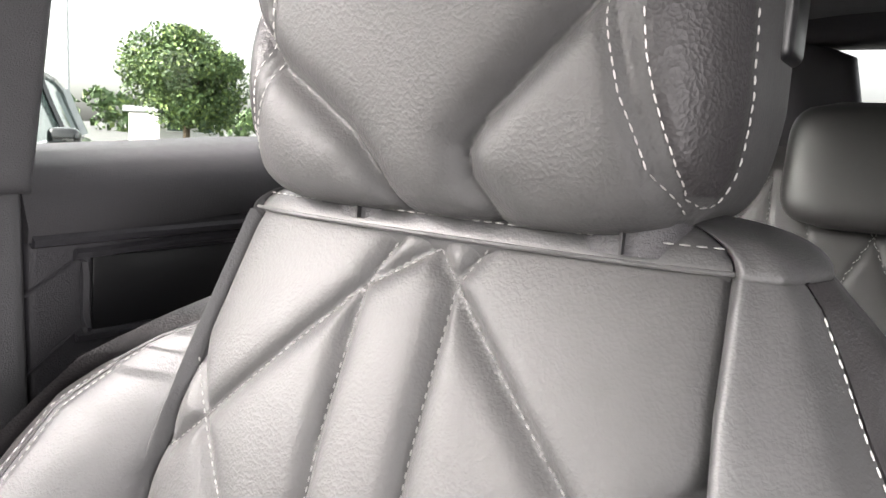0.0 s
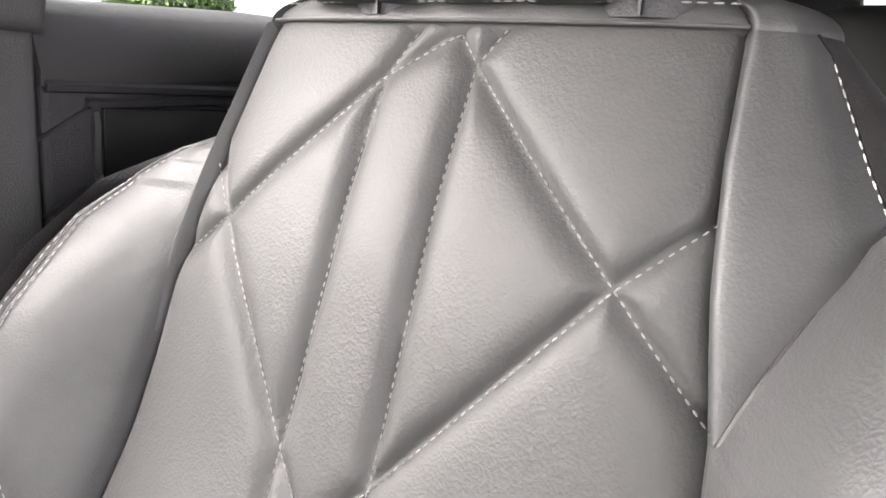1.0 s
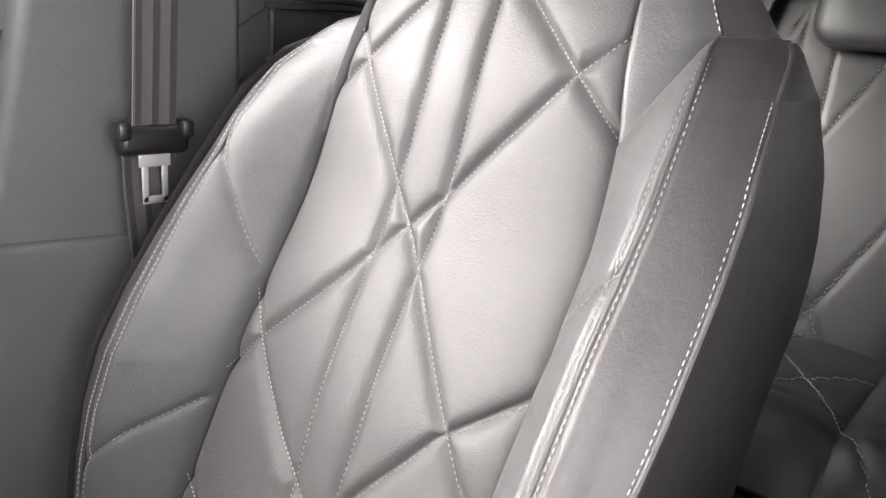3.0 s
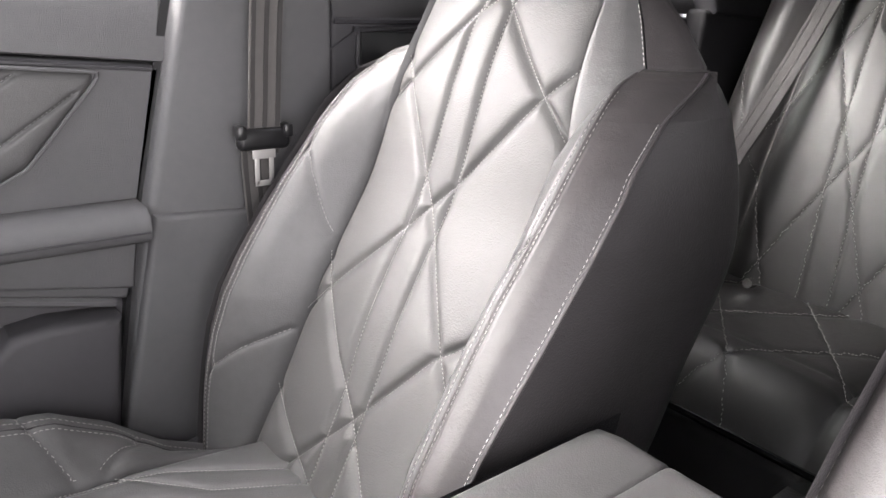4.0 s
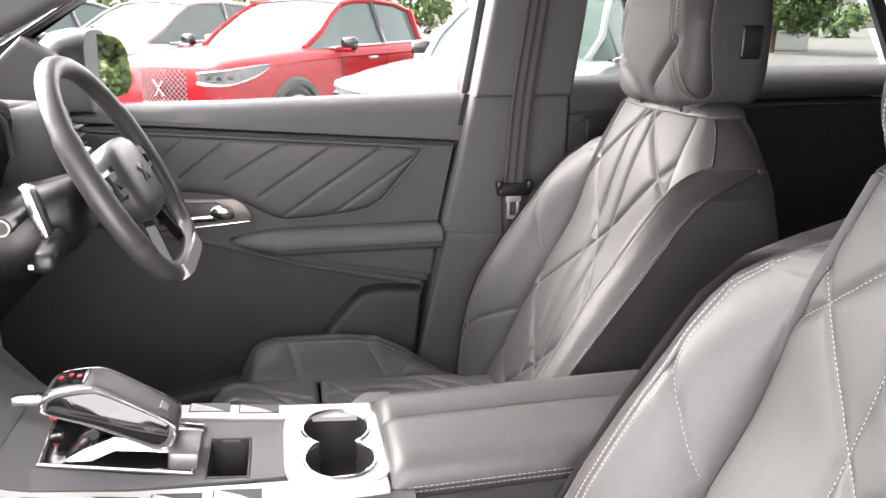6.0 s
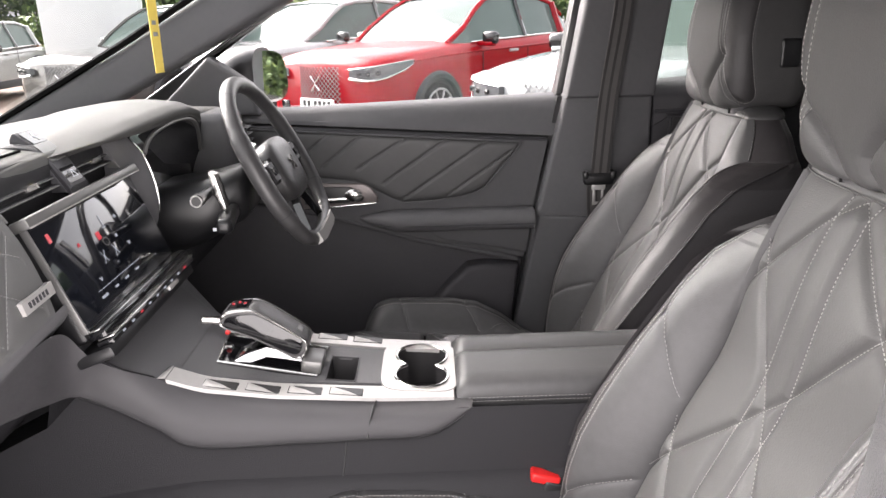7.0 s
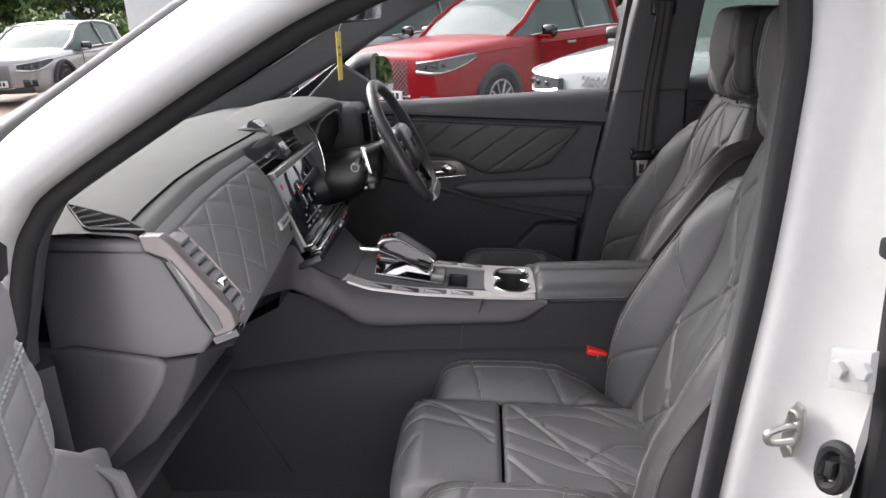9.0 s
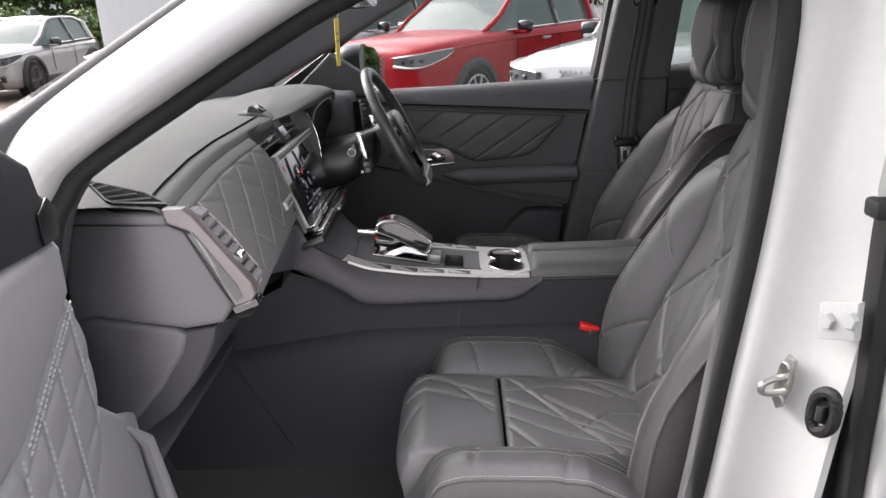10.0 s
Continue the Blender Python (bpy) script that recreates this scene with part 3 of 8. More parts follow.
    def girth_seam(off):
        return [(0.131 + off, 1.200), (0.106 + off, 1.215), (0.098 + off, 1.231), (0.092 + off, 1.243), (0.088 + off, 1.257), (0.084 + off, 1.271), (0.076 + off, 1.32), (0.068 + off, 1.395)]
    patch = [(0.088, 1.395), (0.095, 1.32), (0.099, 1.271), (0.101, 1.257), (0.105, 1.243), (0.110, 1.231), (0.117, 1.218), (0.128, 1.206), (0.142, 1.202), (0.154, 1.2055), (0.160, 1.215), (0.161, 1.224), (0.159, 1.240), (0.156, 1.261), (0.150, 1.30), (0.142, 1.395)]
    rows, girths = [], []
    for k in np.linspace(0, 1, 130):
        z = z0 + (z1 - z0) * k
        roundoff = (1 - abs(2 * k - 1) ** 9) ** 0.5 if 0 < k < 1 else 0.0
        half_w = np.interp(k, [0, 0.25, 0.6, 1], [0.122, 0.128, 0.127, 0.114])
        front_x = 0.371 - 0.004 * math.sin(k * math.pi) + 0.030 * max(0, k - 0.55) ** 1.5
        rear_x = 0.534 - 0.02 * (k - 0.4) ** 2
        rad, cx = 0.046, (front_x + rear_x) / 2
        flat_w, flat_d = half_w - rad, (rear_x - front_x) / 2 - rad
        pts = [(front_x, v, v) for v in np.linspace(-flat_w, flat_w, 90)]
        pts += [(front_x + rad - rad * math.cos(an), flat_w + rad * math.sin(an), flat_w + rad * an) for an in np.linspace(0, math.pi / 2, 40)[1:]]
        pts += [(front_x + rad + v, half_w, flat_w + rad * math.pi / 2 + v) for v in np.linspace(0, 2 * flat_d, 30)[1:]]
        pts += [(rear_x - rad + rad * math.sin(an), flat_w + rad * math.cos(an), 9) for an in np.linspace(0, math.pi / 2, 12)[1:]]
        pts.append((rear_x, 0, 9))
        arr = np.array([(px, -py, -ps if abs(ps) < 5 else 9) for px, py, ps in pts[90:][::-1]] + pts)
        arc = np.where(np.abs(arr[:, 2]) < 5, arr[:, 2], 5.0)
        zc = np.full(len(arr), z)
        dep = crease(line_distance(arc, zc, face), 0.0105, 0.0070)
        dep = dep + crease(line_distance(np.abs(arc), zc, [girth_seam(0.005)]), 0.0040, 0.0030) - 0.0016 * np.exp(-((line_distance(np.abs(arc), zc, [girth_seam(0.005)]) - 0.0055) / 0.0022) ** 2) + crease(line_distance(np.abs(arc), zc, [patch]), 0.0010, 0.003)
        shrink = 0.72 + 0.28 * roundoff
        px, py = cx + (arr[:, 0] - cx) * shrink, arr[:, 1] * shrink
        cen = np.stack([px - cx, py], -1)
        nn = cen / (np.linalg.norm(cen, axis=1, keepdims=True) + 1e-9)
        turn = np.clip((np.abs(arr[:, 2]) - flat_w) / rad, 0, math.pi / 2)
        nn = np.where((np.abs(arr[:, 2]) < 5)[:, None], np.stack([-np.cos(turn), np.sign(arr[:, 1]) * np.sin(turn)], -1), nn)
        rows.append(np.stack([px + nn[:, 0] * dep, SEAT_Y + 0.002 + py + nn[:, 1] * dep, zc], -1))
        girths.append(arc)
    rows, girths = np.array(rows), np.array(girths)

    def on_rest(a, b):
        f = float(np.clip((b - z0) / (z1 - z0) * 129, 0, 128.99))
        i = int(f)
        both = []
        for r in (i, i + 1):
            ok = np.abs(girths[r]) < 4
            both.append(np.array([np.interp(a, girths[r][ok], rows[r][ok][:, c]) for c in range(3)]))
        p = both[0] * (1 - (f - i)) + both[1] * (f - i)
        n = np.array([p[0] - 0.44, p[1] - SEAT_Y, 0.0])
        n = np.array([-1.0, 0, 0]) if abs(a) < 0.07 else n / np.linalg.norm(n)
        return tuple(p + n * 0.0009), tuple(n)
    skin = np.concatenate([rows, rows[:, :1]], 1)
    rest = sheet(skin, LEATHER, "headrest", seat, "padded leather headrest with sewn seams", flip=True)
    rest.data.materials.append(LEATHER_SIDE)
    inner = np.array([b for a, b in patch[:8]][::-1]), np.array([a for a, b in patch[:8]][::-1])
    outer = np.array([b for a, b in patch[9:]]), np.array([a for a, b in patch[9:]])
    ga, gz = np.abs(girths), rows[:, :, 2]
    inside = (gz > 1.207) & (ga > np.interp(gz, *inner)) & (ga < np.interp(gz, *outer))
    quads = (inside[:-1, :-1] & inside[1:, 1:])
    quads = np.concatenate([quads, np.zeros((quads.shape[0], 1), bool)], 1)
    rest.data.polygons.foreach_set("material_index", quads.reshape(-1).astype(int).tolist())
    for k, s in ((0, 1), (-1, -1)):
        ring_bm = bmesh.new()
        vs = [ring_bm.verts.new(p) for p in rows[k]]
        cv = ring_bm.verts.new(rows[k].mean(0) + np.array([0, 0, -0.004 * s]))
        for i in range(len(vs)):
            ring_bm.faces.new((vs[i], vs[(i + 1) % len(vs)], cv))
        part("headrest_end", ring_bm, LEATHER, rest, angle=60)
    for s in (1, -1):
        stitches([[(s * a, b) for a, b in girth_seam(0.0)]], on_rest, "stitching", rest, pitch=0.0048, length=0.0034, thick=0.00044)
        stitches([[(s * a, b) for a, b in patch]], on_rest, "stitching", rest, pitch=0.0047, length=0.0033, thick=0.00040, material=WHITE_THREAD, label="white contrast stitching")
    part("adjuster_button", rbox((0.478, SEAT_Y - 0.124, 1.290), (0.036, 0.012, 0.050), 0.005, 3), BLACK, rest, "black headrest adjuster button")

    # cushion
    xs = -0.19

    def cushion_section(x, ext):
        z = 0.648 + 0.10 * max(0.0, -x - 0.05) * 0.7 - 0.10 * max(0.0, x)
        rise = np.interp(x, [-0.34, -0.31, -0.26, -0.12, -0.06, 0.0, 0.06, 0.12, 0.19], [0.0, 0.028, 0.042, 0.046, 0.040, 0.008, -0.034, -0.058, -0.07])
        return z, rise

    CL = [[(-0.212, 0.163), (-0.093, -0.043), (-0.013, -0.172)], [(-0.210, 0.024), (-0.054, -0.061), (0.06, -0.125)], [(-0.212, -0.033), (-0.107, -0.086), (0.05, -0.165)], [(-0.213, -0.068), (-0.153, -0.157)],
          [(-0.132, 0.043), (0.029, -0.103), (0.08, -0.15)], [(-0.209, 0.064), (-0.111, 0.094), (-0.056, 0.083), (0.0, 0.05)], [(-0.070, -0.069), (-0.005, -0.016), (0.059, -0.008), (0.13, -0.03)], [(-0.05, 0.15), (0.03, 0.06), (0.13, 0.02)], [(-0.12, 0.155), (0.0, 0.12), (0.12, 0.06)]]
    CL = [[(max(-0.178, min(a + 0.03, 0.165)), max(-0.136, min(b, 0.136))) for a, b in line] for line in CL]
    EL = [[(-0.387, 0.160), (-0.318, 0.087), (-0.238, -0.023)], [(-0.410, 0.088), (-0.365, 0.105), (-0.238, 0.044)], [(-0.411, 0.036), (-0.373, 0.052), (-0.260, 0.015), (-0.238, -0.005)], [(-0.416, -0.067), (-0.384, -0.013)]]
    EL = [[(max(-0.385, min(a + 0.03, -0.203)), max(-0.138, min(b, 0.138))) for a, b in line] for line in EL]

    def top_point(x, u, lines, lift=0.0):
        z, rise = cushion_section(max(x, -0.335), False)
        d = line_distance(np.array([x]), np.array([u]), lines)[0]
        roll = min(1.0, max(0.0, (-0.335 - x) / 0.062))
        z += 0.006 * (1 - (u / 0.14) ** 2) - 0.062 * (1 - math.sqrt(1 - roll * roll))
        return (x, SEAT_Y + u, z + float(crease(d, 0.0042, 0.0050)) * (1 - roll) + lift), (-roll, 0, 1)
    gx, gu = np.meshgrid(np.linspace(xs + 0.004, 0.175, 170), np.linspace(-0.141, 0.141, 140), indexing="ij")
    base = np.vectorize(lambda x: cushion_section(x, False)[0])(gx[:, 0])[:, None]
    gz = base + 0.006 * (1 - (gu / 0.14) ** 2) + crease(line_distance(gx, gu, CL), 0.0042, 0.0050) - 0.010 * np.exp(-(0.141 - np.abs(gu)) / 0.006) - 0.009 * np.exp(-(gx - xs - 0.004) / 0.004)
    pad = sheet(np.stack([gx, SEAT_Y + gu, gz], -1), LEATHER_CUSHION_LIT, "seat_cushion", seat, "quilted leather seat cushion", flip=False)
    stitches(CL, lambda a, b: top_point(a, b, CL, 0.0008), "stitching", pad, pitch=0.0038, length=0.0028)
    # thigh extension with a rolled front edge
    rows = []
    for u in np.linspace(-1, 1, 90):
        w = 0.146
        prof = []
        for x in np.linspace(xs - 0.001, -0.335, 50):
            prof.append((x, 0.0))
        for an in np.linspace(0, math.radians(115), 26)[1:]:
            prof.append((-0.335 - 0.062 * math.sin(an), -0.062 * (1 - math.cos(an))))
        prof.append((-0.375, -0.13))
        pr = np.array(prof)
        zz0 = np.array([cushion_section(max(x, -0.34), True)[0] for x in pr[:, 0]])
        dd = line_distance(pr[:, 0], np.full(len(pr), u * w), EL)
        zz = zz0 + pr[:, 1] + 0.007 * (1 - u * u) + np.where(pr[:, 1] > -0.06, crease(dd, 0.0038, 0.0050), 0) - 0.014 * np.exp(-(1 - abs(u)) * w / 0.010) - 0.009 * np.exp(-(xs - 0.001 - pr[:, 0]) / 0.004)
        xx = pr[:, 0] + np.where(pr[:, 1] < -0.01, 0.014 * abs(u) ** 6, 0)
        rows.append(np.stack([xx, np.full(len(pr), SEAT_Y + u * w), zz], -1))
    walls = [np.stack([r[:, 0] * 0.97 - 0.008, r[:, 1], np.minimum(r[:, 2], 0.56)], -1) for r in (rows[0], rows[-1])]
    rows = [walls[0]] + rows + [walls[1]]
    ext = sheet(np.array(rows), LEATHER_CUSHION_LIT, "thigh_extension", seat, "padded thigh extension with rolled edge", flip=False)
    stitches(EL, lambda a, b: top_point(a, b, EL, 0.0008), "stitching", ext, pitch=0.0038, length=0.0028)
    for s in (1, -1):
        rows = []
        for x in np.linspace(0.19, -0.345, 110):
            z, rise = cushion_section(x, False)
            tip = max(0.0, (-0.27 - x) / 0.075)
            in_x = 0.012 * tip ** 2
            low = min(rise, 0.0)
            pts = [(0.1425, -0.014 + low * 0.3), (0.150, 0.002 + low * 0.5), (0.175, 0.55 * rise + 0.004), (0.205, rise + 0.002), (0.235, rise + 0.003), (0.255 - in_x, rise - 0.010), (0.266 - in_x, rise - 0.035), (0.268 - in_x, -0.05 + low), (0.262 - in_x, -0.13 + low * 0.5), (0.25, -0.20)]
            sm = np.array(smooth_path(pts, 7))
            drop = 0.055 * tip ** 3
            dd = line_distance(np.full(len(sm), x), sm[:, 0], [[(-0.225, 0.143), (-0.25, 0.235), (-0.255, 0.27)], [(-0.055, 0.143), (-0.085, 0.20), (-0.10, 0.27)], [(-0.03, 0.143), (0.02, 0.19), (0.03, 0.225)]])
            rows.append(np.stack([np.full(len(sm), x), SEAT_Y + s * sm[:, 0], z + sm[:, 1] - drop + crease(dd, 0.0036, 0.0042)], -1))
        rows = np.array(rows)
        last = rows[-1].copy()
        c = last.mean(0)
        caps = [last + (np.array([[-0.012 * k, 0, -0.006 * k]]) + (c - last) * 0.22 * k) for k in (1, 2, 3)]
        rows = np.concatenate([rows, np.array(caps)])
        cb = sheet(rows[:, :40], LEATHER_PLAIN, "cushion_bolster", seat, "smooth leather cushion bolster", flip=s < 0)
        sheet(rows[:, 39:], LEATHER_STRIP_SHADED, "bolster_side", seat, "side of the cushion bolster, darkened for shade", flip=s < 0)

        def edge(k, lift=0.0008):
            def where(a, b, rows=rows):
                i = int(np.clip(np.searchsorted(-rows[:110, 0, 0], -a), 1, 109))
                t = (a - rows[i - 1, 0, 0]) / (rows[i, 0, 0] - rows[i - 1, 0, 0])
                p = rows[i - 1, k] * (1 - t) + rows[i, k] * t
                return tuple(p + np.array([0, s * lift * 0.5, lift])), (0, s * 0.5, 0.85)
            return where
        for k in (20, 24, 37):
            stitches([[(0.17, 0), (-0.335, 0)]], edge(k), "stitching", cb, pitch=0.0054, length=0.0040, thick=0.0005)
        for k, r in ((22, 0.0012), (39, 0.0020)):
            part("piping", tube([edge(k, 0.0)(a, 0)[0] for a in np.linspace(0.17, -0.335, 60)], r, 6), LEATHER_SIDE, cb, "dark sewn seam")

        def on_bolster(a, b, rows=rows):
            i = int(np.clip(np.searchsorted(-rows[:110, 0, 0], -a), 1, 109))
            return tuple(np.array([np.interp(b, s * (rows[i, 3:40, 1] - SEAT_Y), rows[i, 3:40, c]) for c in range(3)]) + np.array([0, 0, 0.0012])), (0, 0, 1)
        stitches([[(-0.225, 0.150), (-0.25, 0.235)], [(-0.055, 0.150), (-0.085, 0.20), (-0.095, 0.235)], [(-0.03, 0.152), (0.02, 0.19), (0.03, 0.225)]], on_bolster, "stitching", cb, pitch=0.0048, length=0.0036)
    # base, recliner cover and rails
    part("seat_base", rbox((-0.06, SEAT_Y, 0.505), (0.50, 0.42, 0.17), 0.02, 3), SOFT_DARK, seat, "dark plastic seat base")
    for s in (1, -1):
        cover = prism([(-0.22, 0.46), (0.20, 0.44), (0.27, 0.52), (0.22, 0.60), (0.05, 0.565), (-0.20, 0.55)], "y", SEAT_Y + s * 0.242, SEAT_Y + s * 0.272, 0.008, 3)
        part("side_cover", cover, SOFT_DARK, seat, "dark plastic seat side cover")
        part("seat_rail", rbox((-0.02, SEAT_Y + s * 0.18, 0.412), (0.60, 0.035, 0.03), 0.004), STEEL, seat)
    return seat


driver_seat = build_seat()
driver_seat.name = "driver_seat"
passenger_seat = copy_thing(driver_seat, pose(0.05 - 0.03, -SEAT_Y, 0.40))
passenger_seat.name = "passenger_seat"
for child in passenger_seat.children:
    if child.name.split(".")[0] in ("backrest_insert", "bolster", "side_strip", "side_panel", "collar", "piping", "shoulder_panel", "shoulder_side", "stitching", "headrest_post", "post_bezel", "headrest"):
        child.matrix_basis = pose(0.13 - 0.07, 0, 0.60, 0, -3.3, 0) @ pose(-0.13, 0, -0.60)

# ---- car shell ----
car_shell = thing("car_shell", "pearl white car body with dark cabin trim, front passenger door wide open", "car body", (0.3, 0, 0.0), kind="structure")


def on_line(x, a, b):
    return a[1] + (b[1] - a[1]) * (x - a[0]) / (b[0] - a[0])


part("floor_carpet", rbox((0.2, 0, 0.375), (2.9, 1.46, 0.05), 0.01), CARPET, car_shell, "black carpeted floor")
part("underbody", rbox((0.2, 0, 0.27), (2.9, 1.5, 0.15), 0.01), SOFT_DARK, car_shell)
part("tunnel", prism([(-0.16, 0.39), (-0.14, 0.52), (0.14, 0.52), (0.16, 0.39)], "x", -1.2, 1.3, 0.01), CARPET, car_shell, "carpeted centre tunnel")
part("firewall", prism([(-1.25, 0.30), (-0.98, 0.395), (-1.12, 0.62), (-1.17, 1.12), (-1.25, 1.12)], "y", -0.74, 0.74, 0), CARPET, car_shell, "dark carpeted footwell wall")
part("rear_bulkhead", rbox((1.62, 0, 0.80), (0.06, 1.46, 0.9), 0.01), CARPET, car_shell)

# roof skin and lining
def roof_point(x, v, lift=0.0):
    crown = 1.525 + 0.045 * math.sin(math.pi * (x + 0.60) / 2.9) + lift
    return (x, 0.70 * v, crown - 0.055 * abs(v) ** 3)


def roof_patch(x0, x1, v0, v1, lift, n=10):
    return np.array([[roof_point(x, v, lift) for v in np.linspace(v0, v1, n)] for x in np.linspace(x0, x1, n)])


for lift, m, lab, nm in ((-0.02, LINER, "grey fabric roof lining", "headliner"), (0.03, PEARL, "pearl white roof rim", "roof_panel")):
    for x0, x1, v0, v1 in ((-0.46, -0.18, -1, 1), (1.30, 1.95, -1, 1), (-0.18, 1.30, -1, -0.80), (-0.18, 1.30, 0.80, 1)):
        sheet(roof_patch(x0, x1, v0, v1, lift), m, nm, car_shell, lab)
for lift, m, lab, nm in ((-0.02, LINER, "grey fabric roof lining", "headliner"), (0.03, PEARL, "pearl white roof skin", "roof_panel")):
    sheet(roof_patch(-0.20, 1.32, -0.82, 0.82, lift + 0.002), m, nm, car_shell, lab)
# windscreen and its pillars
ws = np.array([[(-1.20 - 0.06 * (1 - v * v) + 0.76 * s, v * (0.74 - 0.08 * s), 1.150 + 0.395 * s + 0.012 * (1 - v * v)) for v in np.linspace(-1, 1, 17)] for s in np.linspace(0, 1, 9)])
ob = sheet(ws, SCREEN_GLASS, "windscreen", car_shell, "clear windscreen")
ob.visible_shadow = False
for s in (1, -1):
    poly = [(-1.06, 1.105), (-0.891, 1.189), (-0.646, 1.317), (-0.431, 1.430), (-0.26, 1.505), (-0.40, 1.56), (-0.597, 1.463), (-0.853, 1.320), (-1.151, 1.165), (-1.22, 1.125)]
    part("a_pillar_trim", prism(poly, "y", s * 0.665, s * 0.735, 0.018, 4), SOFT, car_shell, "dark grey windscreen pillar trim")
    part("roof_rail_trim", tube([(-0.34, s * 0.68, 1.50), (0.1, s * 0.675, 1.512), (0.8, s * 0.67, 1.512), (1.6, s * 0.66, 1.47)], 0.035, 10), SOFT, car_shell)
part("windscreen_edge", tube([(-1.20, 0.672, 1.142), (-0.853, 0.662, 1.322), (-0.597, 0.655, 1.466), (-0.44, 0.65, 1.55)], 0.008, 6), VOID, car_shell, "black windscreen edge band")

# pillar between the doors, wheel side
part("b_pillar_trim", prism([(0.171, 1.172), (0.140, 1.03), (0.107, 0.884), (0.102, 0.868), (0.052, 0.573), (0.03, 0.42), (0.40, 0.42), (0.392, 0.80), (0.388, 1.172)], "y", 0.742, 0.84, 0.012, 3), SOFT, car_shell, "dark grey lower door pillar trim")
part("b_pillar_upper_trim", prism([(0.171, 1.166), (0.209, 1.383), (0.24, 1.52), (0.44, 1.52), (0.416, 1.383), (0.389, 1.166)], "y", 0.728, 0.80, 0.012, 3), SOFT, car_shell, "dark grey upper door pillar trim")
part("b_pillar_foot", prism([(0.111, 0.874), (0.05, 0.573), (0.02, 0.40), (0.30, 0.40), (0.30, 0.862), (0.20, 0.868)], "y", 0.732, 0.76, 0.010, 3), SOFT, car_shell)
part("belt_slot", rbox((0.300, 0.727, 1.418), (0.075, 0.02, 0.055), 0.01, 3), BLACK, car_shell, "black belt guide")
part("door_gap", prism([(0.158, 1.168), (0.097, 0.870), (0.045, 0.573), (0.02, 0.42), (0.035, 0.42), (0.060, 0.573), (0.110, 0.868), (0.171, 1.168)], "y", 0.775, 0.80, 0), BLACK, car_shell)
# The near-black colour on these pillars stands in for rear cabin shade.
part("c_pillar_trim", prism([(1.30, 1.16), (1.20, 1.36), (1.12, 1.52), (1.60, 1.52), (1.75, 1.14)], "y", 0.69, 0.76, 0.02, 3), CLAD, car_shell, "rear pillar trim, darkened for cabin shade")
part("c_pillar_trim", prism([(1.30, 1.16), (1.20, 1.36), (1.12, 1.52), (1.60, 1.52), (1.75, 1.14)], "y", -0.76, -0.69, 0.02, 3), CLAD, car_shell, "rear pillar trim, darkened for cabin shade")
part("parcel_shelf", rbox((1.70, 0, 1.13), (0.40, 1.40, 0.03), 0.01), CARPET, car_shell)
tg = np.array([[(1.95 - 0.02 * r, v * 0.72, 1.50 - 0.09 * r) for v in np.linspace(-1, 1, 5)] for r in range(5)])
ob = sheet(tg, PRIVACY, "rear_window", car_shell, "dark tinted rear window")
ob.visible_shadow = False
for s in (1, -1):
    part("rear_pillar_trim", prism([(s * 0.40, 1.10), (s * 0.33, 1.30), (s * 0.36, 1.44), (s * 0.74, 1.60), (s * 0.76, 1.10)], "x", 1.80, 1.86, 0.02, 3), SOFT_DARK, car_shell, "dark tailgate pillar trim")
part("tailgate_header", rbox((1.84, 0, 1.515), (0.10, 1.4, 0.11), 0.03, 3), SOFT_DARK, car_shell)
part("tailgate", rbox((1.90, 0, 0.85), (0.08, 1.5, 0.72), 0.03, 3), PEARL, car_shell)
for s in (1, -1):
    part("quarter_panel", rbox((1.55, s * 0.80, 0.86), (0.72, 0.08, 0.60), 0.03, 3), PEARL, car_shell)
    # Coloured near-black like the pillars, as shade at the back.
    part("rear_side_trim", rbox((1.56, s * 0.73, 0.80), (0.58, 0.05, 0.74), 0.012, 3), CLAD, car_shell, "rear side trim, darkened for cabin shade")
    part("sill", prism([(s * 0.70, 0.24), (s * 0.70, 0.43), (s * 0.76, 0.445), (s * 0.86, 0.40), (s * 0.88, 0.26)], "x", -0.85, 1.2, 0.012, 3), PEARL, car_shell, "pearl white door sill")
    part("front_wing", rbox((-1.35, s * 0.82, 0.74), (1.05, 0.10, 0.46), 0.04, 3), PEARL, car_shell)
part("bonnet", rbox((-1.72, 0, 0.98), (0.95, 1.50, 0.08), 0.03, 3, (0, 6, 0)), PEARL, car_shell)
for x in (-1.25, 1.45):
    for s in (1, -1):
        wheel = part("wheel", cyl((x, s * 0.70, 0.345), (x, s * 0.90, 0.345), 0.345, n=40, bevel=0.03), RUBBER, car_shell, "black road wheel")

# passenger-side door opening: painted frame, rubber seal and inner trim
APERTURE = smooth_path([(-0.80, 0.50), (-0.85, 0.70), (-0.870, 0.864), (-0.866, 1.01), (-0.840, 1.10), (-0.815, 1.173), (-0.790, 1.212), (-0.755, 1.246), (-0.619, 1.326), (-0.507, 1.389), (-0.422, 1.432), (-0.30, 1.478), (-0.15, 1.505), (0.00, 1.512), (0.075, 1.49), (0.100, 1.416), (0.097, 1.287), (0.084, 1.115), (0.063, 0.936), (0.040, 0.732), (0.012, 0.56), (-0.05, 0.468), (-0.18, 0.44), (-0.45, 0.44), (-0.64, 0.455)], 5, closed=True)
AP = np.array(APERTURE)
tang = np.roll(AP, -1, 0) - np.roll(AP, 1, 0)
outw = np.stack([-tang[:, 1], tang[:, 0]], -1)
outw /= np.linalg.norm(outw, axis=1, keepdims=True)
if ((AP - AP.mean(0)) * outw).sum() < 0:
    outw = -outw


